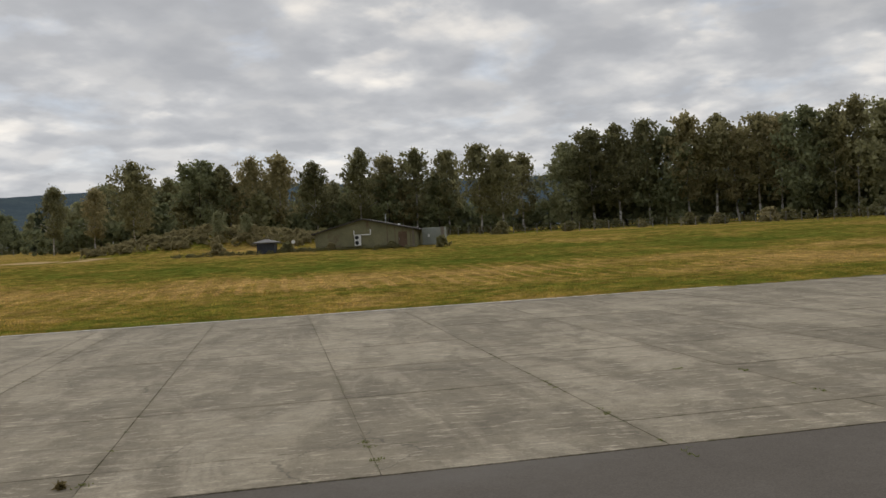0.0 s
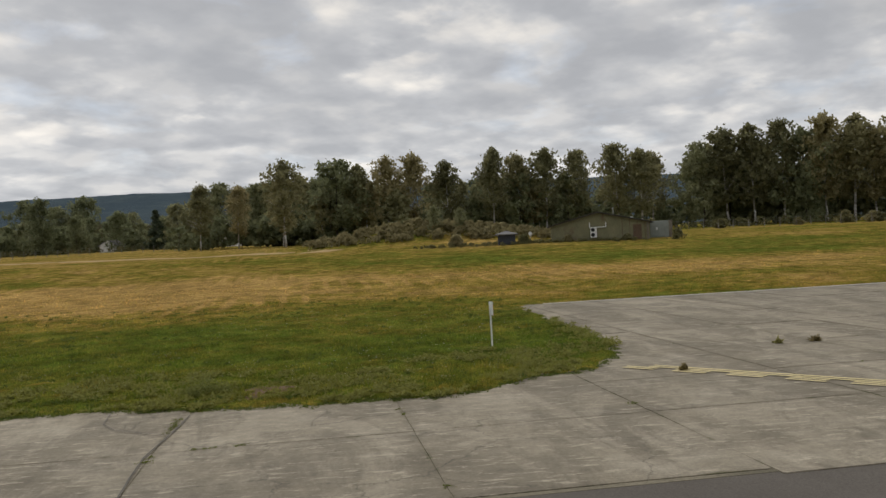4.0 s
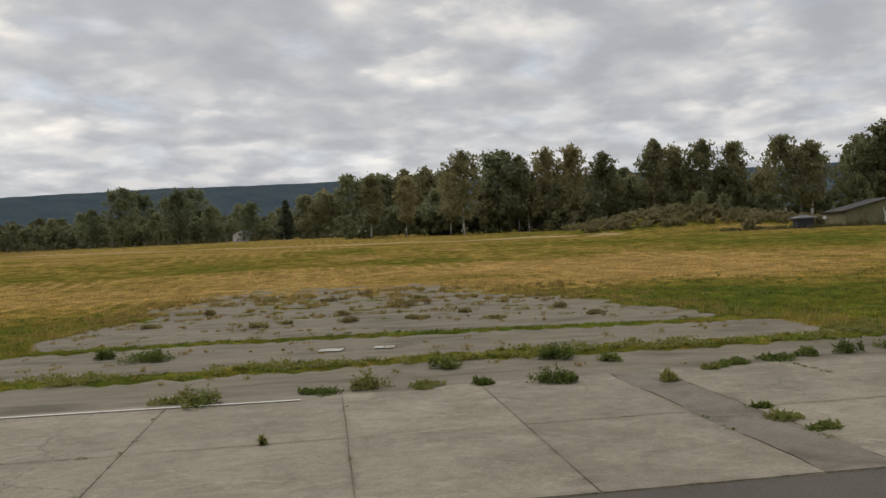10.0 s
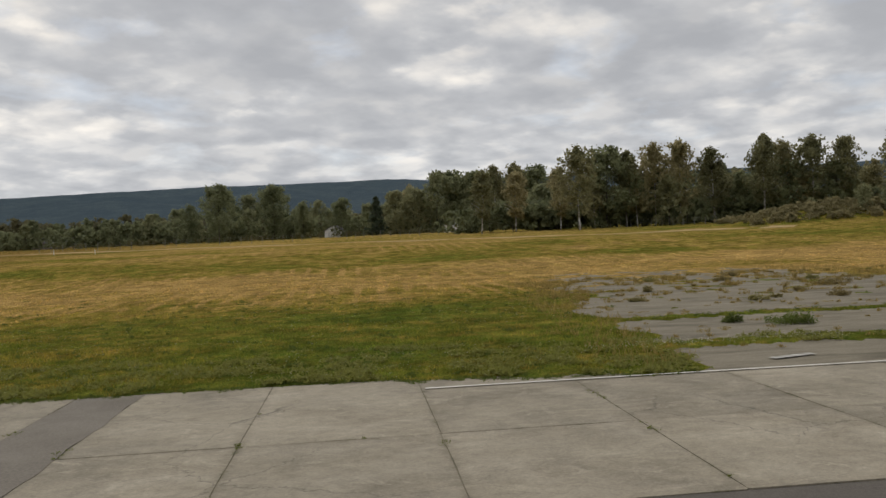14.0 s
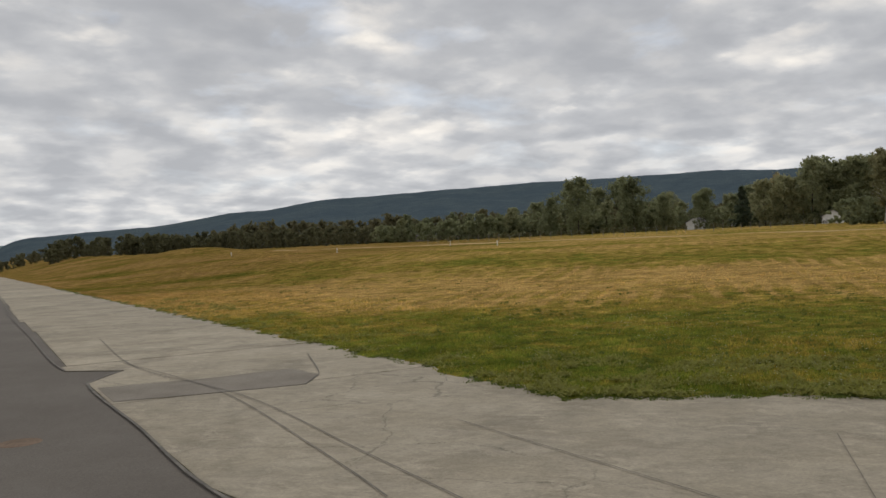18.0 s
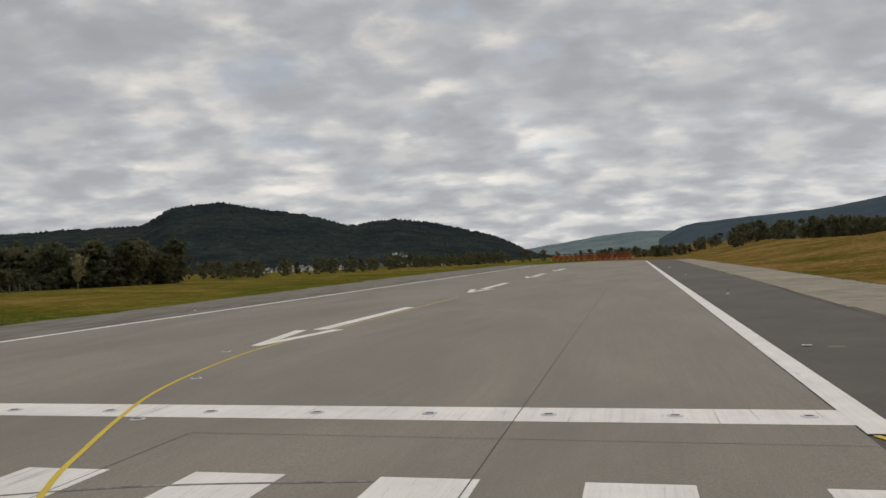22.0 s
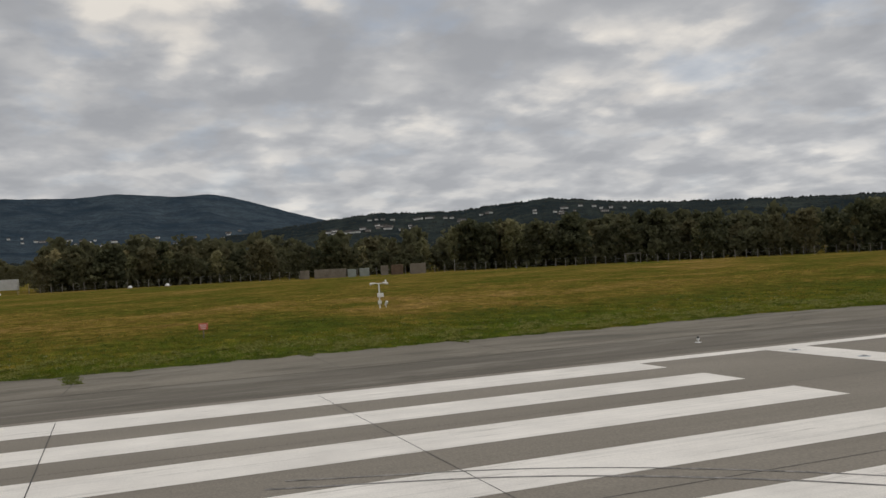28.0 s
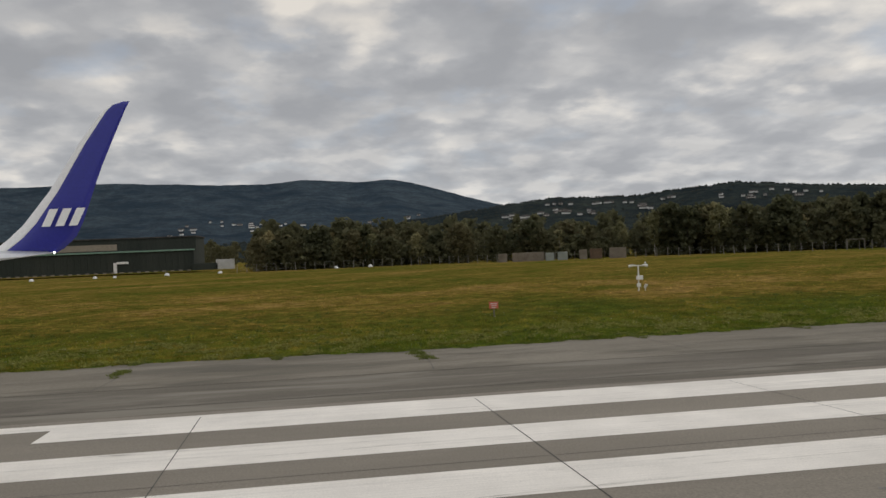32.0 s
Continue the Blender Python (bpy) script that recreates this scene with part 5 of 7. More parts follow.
for _ in range(240):
    t = 0.7 * mr.random()
    x, y = 152 + 22 * t + mr.gauss(0, 1.6), -6 - 36 * t + mr.gauss(0, 1.6)
    rough.append((x, y, float(ground_z(x, y)), mr.uniform(0.2, 0.5)))
joined_wood("rough_growth", "tall brown and olive weeds along the shed", rough, M_BUSH, 10, 8, 3.6, 63, "bush")
joined_wood("mound_shrubs", "tangled olive and brown scrub covering the earth mound", mound, M_BUSH, 14, 8, 3.6, 59, "bush")
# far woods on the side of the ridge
joined_wood("far_wood", "dark green mixed wood beyond the meadow", scatter_spots([(60, 470), (110, 455), (170, 430), (235, 385), (300, 330)], 270, 90, (5.2, 9.5), 31), M_DIMLEAF, 30, 8, 1.3, 41)
joined_wood("far_wood", "higher dark mixed wood behind the houses", scatter_spots([(170, 520), (260, 440), (330, 360), (390, 270)], 200, 110, (8, 14), 32), M_DIMLEAF, 28, 8, 1.3, 42)
joined_wood("far_wood", "low dark wood at the end of the runway", scatter_spots([(-20, 640), (20, 600), (60, 560), (110, 500)], 140, 60, (4, 7), 33), M_DIMLEAF, 24, 10, 1.3, 43)
# the woods on the other side of the runway
west = [(-262, -36), (-264, 0), (-246, 70), (-214, 118), (-178, 178), (-140, 232)]
wr = random.Random(77)
for k in range(175):
    j = wr.randrange(len(west) - 1)
    a, b = Vector(west[j]), Vector(west[j + 1])
    p = a.lerp(b, wr.random())
    o = Vector((a.y - b.y, b.x - a.x)).normalized() * (wr.random() ** 1.5 * 26 + 3)
    tall = wr.uniform(9, 14.5) if j not in (0, 1) else wr.uniform(7.5, 12)
    plant(far_birches if wr.random() < 0.22 else dim_broads, p.x + o.x, p.y + o.y, h=tall, rng=wr, kind=wr.randrange(4))
joined_wood("west_wood", "dense dark wood behind the far side of the field", scatter_spots([(-150, 236), (-190, 180), (-226, 120), (-260, 70), (-276, 0), (-274, -36)], 240, 60, (8, 14.5), 34), M_DIMLEAF, 26, 8, 1.4, 44)
joined_wood("west_wood", "low dark wood beyond the runway's far side", scatter_spots([(-60, 560), (-90, 470), (-120, 380), (-140, 260)], 150, 60, (4, 8), 35), M_DIMLEAF, 24, 8, 1.4, 45)
joined_wood("west_wood", "dark trees about the houses under the mountain", scatter_spots([(-420, 120), (-470, 20), (-480, -90), (-440, -180)], 120, 120, (8, 15), 36), M_DIMLEAF, 24, 9, 1.3, 46)
joined_wood("west_wood", "low dark trees behind the stored containers", scatter_spots([(-262, 92), (-276, 50), (-288, 10)], 60, 26, (5, 9.5), 37), M_DIMLEAF, 24, 9, 1.4, 47)
joined_wood("undergrowth", UNDER, edge_spots([(-140, 236), (-178, 180), (-214, 120), (-246, 72), (-264, 0), (-262, -34)], 200, -14, -2, (4, 7.5), 61), M_DIMLEAF, 20, 9, 1.7, 62, "bush")
for ob, _ in PROTOS:
    for child in list(ob.children):
        bpy.data.objects.remove(child)
    bpy.data.objects.remove(ob)


def ridge_trees():
    """Pointed tree tops along the crest and slope of the near hill."""
    r = np.random.default_rng(9)
    v, f = [], []
    h, w = HILL_LEFT.shape[:2]
    for _ in range(5200):
        row = 14 if r.random() < 0.42 else r.integers(5, 14)
        j = r.integers(0, w - 1)
        p = HILL_LEFT[row, j] * (1 - (t := r.random())) + HILL_LEFT[row, j + 1] * t
        hh, rad = r.uniform(2.5, 6), r.uniform(2.0, 4.4)
        b = len(v)
        a0 = r.random() * 6
        for k in range(5):
            v.append((p[0] + rad * math.cos(a0 + k * 1.257), p[1] + rad * math.sin(a0 + k * 1.257), p[2] - 2 + 0.25 * hh))
        v.append((p[0], p[1], p[2] - 2 + hh))
        f += [(b + k, b + (k + 1) % 5, b + 5) for k in range(5)]
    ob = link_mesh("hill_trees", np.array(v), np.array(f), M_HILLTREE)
    tagged(ob, "dark pointed tree tops on the near hill", "woodland", kind="stuff")


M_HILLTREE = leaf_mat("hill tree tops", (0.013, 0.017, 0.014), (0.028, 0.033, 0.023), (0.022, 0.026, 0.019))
ridge_trees()

# ---- the taxiway side ----
def basis(x, y, z, ux, uy):
    """A frame whose x axis runs along (ux, uy) on the ground."""
    u = Vector((ux, uy, 0)).normalized()
    v = Vector((-u.y, u.x, 0))
    return Matrix(((u.x, v.x, 0, x), (u.y, v.y, 0, y), (0, 0, 1, z), (0, 0, 0, 1)))


def lettering(text, size, mat, parent, m, name):
    cu = bpy.data.curves.new(name, "FONT")
    cu.body, cu.size, cu.align_x, cu.align_y, cu.extrude = text, size, "CENTER", "CENTER", 0.003
    tmp = bpy.data.objects.new("tmp", cu)
    scene.collection.objects.link(tmp)
    me = bpy.data.meshes.new_from_object(tmp.evaluated_get(bpy.context.evaluated_depsgraph_get()))
    bpy.data.objects.remove(tmp)
    bpy.data.curves.remove(cu)
    me.materials.clear()
    me.materials.append(mat)
    ob = new(name, me)
    ob.parent = parent
    ob.matrix_basis = m
    return ob


def build_taxi_sign():
    # x along the board, y away from the face that is read
    ob = thing("taxiway_sign", basis(88.3, -76.8, 0.0, 0.7071, 0.7071), "red and black taxiway sign on three white posts", "sign", kind="")
    part("panel", box(2.55, 0.05, 0.86, (0, 0, 0.17), 0.006), M_GREYPANEL, ob, "grey back panel")
    face = part("red_face", box(1.32, 0.012, 0.78, (-0.60, -0.034, 0.21)), M_RED, ob)
    part("black_face", box(1.12, 0.012, 0.78, (0.64, -0.034, 0.21)), M_BLACK, ob)
    up = Matrix.Rotation(radians(90), 4, "X")
    lettering("27", 0.62, M_WHITEPAINT, ob, Matrix.Translation((-0.60, -0.046, 0.60)) @ up, "number")
    lettering("AB", 0.60, M_SIGNYELLOW, ob, Matrix.Translation((0.64, -0.046, 0.60)) @ up, "letters")
    fr = bmesh.new()
    for a in (-1.29, 1.29):
        box(0.05, 0.09, 0.92, (a, 0, 0.14), 0, None, fr)
    box(2.6, 0.09, 0.04, (0, 0, 1.03), 0, None, fr)
    box(2.6, 0.09, 0.04, (0, 0, 0.13), 0, None, fr)
    part("frame", fr, M_WHITEPAINT, ob, "white edge frame")
    for a in (-1.0, 0.0, 1.0):
        p = part("post", tube((a, 0.09, 0.02), (a, 0.09, 1.0), 0.045, None, 10), M_WHITEPAINT, ob)
        for zz in (0.12, 0.9):
            part("clamp", lathe([(0.055, 0), (0.055, 0.05)], 10, (a, 0.09, zz)), M_DARK, p)
        part("foot", lathe([(0.14, 0.0), (0.13, 0.02), (0.05, 0.035)], 12, (a, 0.09, 0.0)), M_WHITEPAINT, p)
    for a in (-0.95, 1.1):
        part("lamp_cover", box(0.09, 0.05, 0.16, (a + 0.12, 0.045, 0.78), 0.01), M_LAMPYELLOW, ob, "small orange cover")


build_taxi_sign()


def build_marker_post():
    z = float(ground_z(82.2, -62.3))
    ob = thing("marker_post", basis(82.2, -62.3, z, 0.7071, 0.7071) @ Matrix.Rotation(radians(3), 4, "Y"), "thin white post with orange and white striped board in grass", "marker post")
    part("pole", tube((0, 0, 0), (0, 0, 1.42), 0.028, None, 8), M_WHITEPAINT, ob)
    part("board", box(0.56, 0.02, 0.46, (0.02, -0.035, 1.12), 0.004), M_WHITEPAINT, ob)
    for k in range(3):
        part("stripe", box(0.555, 0.006, 0.085, (0.02, -0.049, 1.15 + 0.15 * k), 0.0, Matrix.Rotation(radians(-9), 4, "Y")), M_REDORANGE, ob)


build_marker_post()


def build_guard_light():
    ob = thing("guard_light", basis(79.95, -83.64, 0.0, 0.94, -0.33) @ Matrix.Scale(0.56, 4), "twin yellow guard light on a low stand over a pit cover", "warning light")
    part("pit_cover", lathe([(0.42, 0.0), (0.42, 0.012), (0.40, 0.02)], 24, (0, 0, 0)), M_BROWN, ob)
    st = bmesh.new()
    tube((0, 0, 0.02), (0, 0, 0.34), 0.03, None, 8, st)
    tube((-0.22, 0, 0.34), (0.22, 0, 0.34), 0.025, None, 8, st)
    part("stand", st, M_LAMPYELLOW, ob)
    for a in (-0.19, 0.19):
        h = part("lamp_housing", tube((a, 0.20, 0.50), (a, -0.18, 0.46), 0.155, 0.165, 16), M_LAMPYELLOW, ob, smooth=False)
        part("lens", tube((a, -0.182, 0.46), (a, -0.19, 0.46), 0.13, 0.12, 16), M_GLASSDARK, h)
        part("visor", box(0.34, 0.16, 0.02, (a, -0.24, 0.60), 0.004), M_LAMPYELLOW, h)
    part("cable_box", box(0.16, 0.12, 0.10, (-0.62, 0.05, 0.0), 0.015), M_WHITEPAINT, ob)
    part("cable_box", box(0.13, 0.12, 0.08, (-0.82, -0.02, 0.0), 0.015), M_WHITEPAINT, ob)
    rl = thing("red_lamp", pose(80.74, -82.98, 0.0) @ Matrix.Scale(0.52, 4), "small red marker lamp on an orange base", "marker light")
    part("base", lathe([(0.10, 0), (0.09, 0.06), (0.05, 0.10), (0.04, 0.24)], 12), M_ORANGE, rl)
    part("cap", lathe([(0.10, 0.24), (0.12, 0.30), (0.10, 0.40), (0.03, 0.45)], 12), M_RED, rl)


build_guard_light()


def edge_light(x, y, shade, label):
    ob = thing("edge_light", pose(x, y, -0.02) @ Matrix.Scale(0.72, 4), label, "runway light", "runway edge lights")
    part("base_disc", lathe([(0.26, 0.0), (0.26, 0.012), (0.22, 0.02)], 20), M_WHITEPAINT, ob)
    part("stem", lathe([(0.035, 0.02), (0.035, 0.16)], 10), M_WHITEPAINT, ob)
    body = part("body", lathe([(0.05, 0.16), (0.10, 0.22), (0.105, 0.32), (0.09, 0.34)], 14), shade, ob)
    part("lens", lathe([(0.09, 0.34), (0.095, 0.42), (0.06, 0.47)], 14), M_GLASSDARK, body)
    return ob


first = edge_light(3.3, 5.5, M_LAMPYELLOW, "small yellow runway edge light on a white disc")
for y in (62, 122, 182, 242, 302):
    copy_thing(first, pose(3.3, y, -0.02))
pale = edge_light(-46.6, -55, M_WHITEPAINT, "small pale runway edge light on a white disc")
pale.scale = (0.5, 0.5, 0.5)
for y in (5.3, 62, 122, 182, 242, 302):
    copy_thing(pale, pose(-46.6, y, -0.025))


def inset_light(x, y):
    ob = thing("inset_light", pose(x, y, 0.004 + float(crown(x))), "round dark inset light in the white bar", "runway light", "threshold lights")
    ring = part("ring", lathe([(0.20, 0), (0.19, 0.012), (0.13, 0.02)], 18), M_STEEL, ob)
    part("lens", box(0.20, 0.12, 0.018, (0, 0, 0.012), 0.008), M_GLASSDARK, ring)
    return ob


first = inset_light(-0.7, 6.15)
for k in range(1, 15):
    copy_thing(first, pose(-0.7 - 2.95 * k, 6.1 - 0.02 * k, 0.004 + float(crown(-0.7 - 2.95 * k))))
for x, y in ((-22.2, 20.3), (-19.2, 12.1), (-16.9, 4.9), (2.0, 21), (-22.4, 36)):
    copy_thing(first, pose(x, y, 0.002 + float(crown(x))))
part("pit", lathe([(0.45, 0), (0.44, 0.006)], 20, (5.85, -0.9, -0.02)), M_BROWN, tagged(new("pit_cover"), "rusty brown round pit cover in the asphalt", "pit cover"))
part("pit", lathe([(0.35, 0), (0.34, 0.006)], 20, (3.0, 20.6, -0.02)), M_PATCH, tagged(new("pit_cover"), "dark round pit cover in the asphalt", "pit cover"))


# ---- the green shed and what stands by it ----
def build_shed():
    zb = float(ground_z(166, -27)) - 0.15
    ob = thing("shed", basis(165.8, -26.6, zb, 0.49, -0.87), "low olive green gabled shed with dark roof", "shed")
    w, eave, apex, dep, ax = 6.7, 2.35, 3.95, 9.0, -0.3
    bm = bmesh.new()
    prof = [(-w, 0), (w, 0), (w, eave), (ax, apex), (-w, eave)]
    lo = [bm.verts.new((x, 0, z)) for x, z in prof]
    hi = [bm.verts.new((x, dep, z)) for x, z in prof]
    bm.faces.new(lo)
    bm.faces.new(hi[::-1])
    for k in range(5):
        j = (k + 1) % 5
        bm.faces.new((lo[k], hi[k], hi[j], lo[j]))
    bmesh.ops.recalc_face_normals(bm, faces=bm.faces)
    part("wall", bm, M_OLIVE, ob)
    for a, b in (((-w - 0.5, eave - 0.12), (ax, apex + 0.02)), ((ax, apex + 0.02), (w + 0.5, eave - 0.12))):
        bm = bmesh.new()
        v = [bm.verts.new((x, y, z + dz)) for dz in (0.0, 0.14) for y in (-0.45, dep + 0.4) for x, z in (a, b)]
        for q in ((0, 1, 3, 2), (4, 6, 7, 5), (0, 4, 5, 1), (2, 3, 7, 6), (0, 2, 6, 4), (1, 5, 7, 3)):
            bm.faces.new([v[i] for i in q])
        bmesh.ops.recalc_face_normals(bm, faces=bm.faces)
        part("roof", bm, M_ROOF, ob)
    for k in range(13):
        x = -w + 0.5 + k * 1.02
        top = np.interp(x, [-w, ax, w], [eave, apex, eave]) - 0.25
        part("batten", box(0.07, 0.03, top, (x, -0.015, 0.05)), M_BROWN if x > 2.6 else M_OLIVE, ob)
    door = part("door", box(1.15, 0.06, 2.0, (5.0, -0.03, 0.1), 0.01), M_BROWN, ob)
    part("handle", box(0.05, 0.06, 0.14, (4.55, -0.08, 1.1), 0.01), M_STEEL, door)
    part("corner_board", box(0.28, 0.10, 2.25, (6.4, -0.05, 0.05), 0.01), M_CRATE, ob)
    unit = part("heat_pump", box(0.85, 0.36, 1.45, (-0.95, -0.19, 0.55), 0.03), M_WHITEPAINT, ob)
    for zz in (0.92, 1.62):
        part("fan_grille", tube((-1.05, -0.38, zz), (-1.05, -0.40, zz), 0.27, 0.25, 18), M_DARK, unit)
    for a, b in (((-1.45, -0.1, 1.95), (-1.45, -0.1, 2.65)), ((-0.5, -0.1, 1.95), (0.75, -0.1, 1.95)), ((0.75, -0.1, 1.95), (0.75, -0.1, 2.65))):
        part("pipe", tube(a, b, 0.06, None, 8), M_WHITEPAINT, ob, "white pipe on the gable")
    part("chimney", tube((2.2, 4.5, 3.2), (2.2, 4.5, 4.7), 0.06, None, 8), M_STEEL, ob)
    part("roof_vent", box(0.3, 0.3, 0.35, (4.4, 1.5, 2.85), 0.03), M_WHITEPAINT, ob)


build_shed()


def build_tank():
    zb = float(ground_z(173.4, -32.5)) - 0.1
    ob = thing("storage_container", basis(173.3, -32.3, zb, 0.40, -0.92), "pale grey green ribbed steel container by the shed", "container")
    part("body", box(3.0, 2.2, 2.4, (0, 1.1, 0), 0.03), M_TANK, ob)
    for k in range(9):
        part("rib", box(0.10, 0.05, 2.25, (-1.35 + k * 0.29, -0.025, 0.08)), M_TANK, ob)
    part("end_panel", box(0.5, 0.06, 2.45, (1.35, -0.035, 0), 0.01), M_CRATE, ob, "lighter end panel")
    part("notice", box(0.22, 0.02, 0.36, (-0.55, -0.06, 1.15)), M_WHITEPAINT, ob)
    zb = float(ground_z(158.3, -16.0)) - 0.05
    hut = thing("well_hut", basis(158.3, -16.0, zb, 0.57, -0.82), "small dark hut with a pale low pyramid roof", "hut")
    part("body", box(2.3, 2.0, 1.35, (0, 0, 0), 0.03), M_BLUEGREY, hut)
    for a in (-0.95, 0.0, 0.95):
        part("post", box(0.14, 0.14, 1.4, (a, -1.05, 0)), M_BLUEGREY, hut)
    bm = bmesh.new()
    base = [bm.verts.new((sx * 1.6, sy * 1.5, 1.38)) for sx, sy in ((-1, -1), (1, -1), (1, 1), (-1, 1))]
    rim = [bm.verts.new((sx * 1.6, sy * 1.5, 1.5)) for sx, sy in ((-1, -1), (1, -1), (1, 1), (-1, 1))]
    top = [bm.verts.new((sx * 0.2, sy * 0.2, 1.92)) for sx, sy in ((-1, -1), (1, -1), (1, 1), (-1, 1))]
    bm.faces.new(base[::-1])
    bm.faces.new(top)
    for lo, hi in ((base, rim), (rim, top)):
        for k in range(4):
            bm.faces.new((lo[k], lo[(k + 1) % 4], hi[(k + 1) % 4], hi[k]))
    part("roof", bm, M_GREYROOF, hut)
    zb = float(ground_z(160.9, -18.3))
    sg = thing("round_sign", basis(160.9, -18.3, zb, 0.57, -0.82), "small white round sign on a thin post", "sign")
    part("post", tube((0, 0, 0), (0, 0, 1.55), 0.03, None, 6), M_STEEL, sg)
    part("disc", tube((0, -0.03, 1.35), (0, -0.06, 1.35), 0.26, None, 18), M_WHITEPAINT, sg)


build_tank()


def build_fence(name, line, tall, gap, label):
    ob = thing(name, pose(0, 0, 0), label, "fence")
    shared = None
    prev = None
    wires = bmesh.new()
    for a, b in zip(line, line[1:]):
        a, b = Vector(a), Vector(b)
        n = max(1, int((b - a).length / gap))
        for k in range(n):
            p = a.lerp(b, k / n)
            z = float(ground_z(p.x, p.y))
            if shared is None:
                po = part("post", tube((0, 0, 0), (0, 0, tall), 0.075, 0.06, 6), M_POST, ob)
                shared = po.data
            else:
                po = new("post", shared)
                po.parent = ob
            po.location = (p.x, p.y, z - 0.05)
            if prev:
                for f in (0.3, 0.6, 0.92):
                    tube((prev[0], prev[1], prev[2] + tall * f), (p.x, p.y, z + tall * f), 0.006, None, 3, wires)
            prev = (p.x, p.y, z)
    part("wire", wires, M_STEEL, ob)


build_fence("fence", [(120, 190), (170, 152), (200, 143), (216, 130), (232, 90), (244, 45), (246, -10), (250, -32), (253, -55), (250, -110)], 2.0, 2.8, "long wooden post and wire fence before the wood")

# the pale dry track along the crest of the meadow
def build_track():
    pts = curve_through([(150, 8), (146, 30), (143, 60), (136, 95), (125, 130), (108, 170), (86, 220)], 2.5)
    v, f = [], []
    for i, (x, y) in enumerate(pts):
        q = pts[min(i + 1, len(pts) - 1)]
        p = pts[max(i - 1, 0)]
        d = Vector((q[0] - p[0], q[1] - p[1])).normalized()
        for o in (-3.8, -1.3, 1.3, 3.8):
            xx, yy = x - d.y * o, y + d.x * o
            v.append((xx, yy, float(ground_z(xx, yy)) + (0.05 if abs(o) < 2 else -0.03)))
    n = len(pts)
    f = [(4 * i + k, 4 * i + k + 1, 4 * i + 5 + k, 4 * i + 4 + k) for i in range(n - 1) for k in range(3)]
    ob = link_mesh("dry_track", np.array(v), np.array(f), M_STRAW, smooth=True)
    tagged(ob, "pale straw-coloured track over the meadow", "track", kind="structure")


M_STRAW = surf("dry straw track", (0.29, 0.195, 0.082), (0.38, 0.270, 0.128), 0.3, 5.0, 0.95, 0.6)
build_track()


def house(x, y, z, yaw, w, d, h, wall, roof, label, group):
    ob = thing("house", pose(x, y, z, 0, 0, yaw), label, "house", group)
    bm = bmesh.new()
    e, a = h * 0.6, h
    prof = [(-d / 2, 0), (d / 2, 0), (d / 2, e), (0, a), (-d / 2, e)]
    lo = [bm.verts.new((-w / 2, yy, zz)) for yy, zz in prof]
    hi = [bm.verts.new((w / 2, yy, zz)) for yy, zz in prof]
    bm.faces.new(lo[::-1])
    bm.faces.new(hi)
    for k in range(5):
        j = (k + 1) % 5
        bm.faces.new((lo[k], lo[j], hi[j], hi[k]))
    bmesh.ops.recalc_face_normals(bm, faces=bm.faces)
    part("wall", bm, wall, ob)
    for s in (-1, 1):
        rf = bmesh.new()
        vv = [rf.verts.new((xx, s * yy, zz + dz)) for dz in (0.02, 0.22) for xx in (-w / 2 - 0.4, w / 2 + 0.4) for yy, zz in ((d / 2 + 0.5, e - 0.3), (0, a))]
        for q in ((0, 1, 3, 2), (4, 6, 7, 5), (0, 4, 5, 1), (2, 3, 7, 6), (0, 2, 6, 4), (1, 5, 7, 3)):
            rf.faces.new([vv[i] for i in q])
        bmesh.ops.recalc_face_normals(rf, faces=rf.faces)
        part("roof", rf, roof, ob)
    for k in range(max(2, int(w / 3))):
        xx = -w / 2 + (k + 0.5) * w / max(2, int(w / 3))
        for s in (-1, 1):
            win = part("window", box(1.25, 0.06, 1.35, (xx, s * (d / 2 + 0.02), e * 0.3)), M_HOUSEWHITE, ob)
            if w < 15 and group == "houses by the wood":
                part("pane", box(1.0, 0.05, 1.1, (xx, s * (d / 2 + 0.045), e * 0.3 + 0.12)), M_GLASSDARK, win)
    return ob


for x, y, yaw, w, wall, roof, label in ((240.8, 205.2, 30, 6, M_HOUSEWHITE, M_GREYROOF, "small white house with grey roof before the wood"), (263.9, 166.2, 40, 5, M_HOUSEWHITE, M_GREYROOF, "white gabled outbuilding among the trees"), (291.5, 144, 122, 14, M_HOUSEWHITE, M_GREYROOF, "long low white building among the birches"), (184.4, 315.3, 20, 12, M_HOUSEGREY, M_GREYROOF, "grey brown house with pale gable beyond the meadow")):
    house(x, y, float(ground_z(x, y)) - 0.2, yaw, w, 6.5, 4.6, wall, roof, label, "houses by the wood")
# posts and small markers in the meadow
for x, y, h in ((67.3, 129.4, 0.9), (96, 118, 0.8), (104, 150, 0.9), (58, 168, 0.8)):
    z = float(ground_z(x, y))
    ob = thing("meadow_marker", pose(x, y, z), "short white marker post in the meadow grass", "marker post", "meadow markers")
    part("post", tube((0, 0, 0), (0, 0, h), 0.07, 0.06, 8), M_WHITEPAINT, ob)
    part("cap", lathe([(0.10, h), (0.10, h + 0.12), (0.04, h + 0.16)], 8), M_WHITEPAINT, ob)


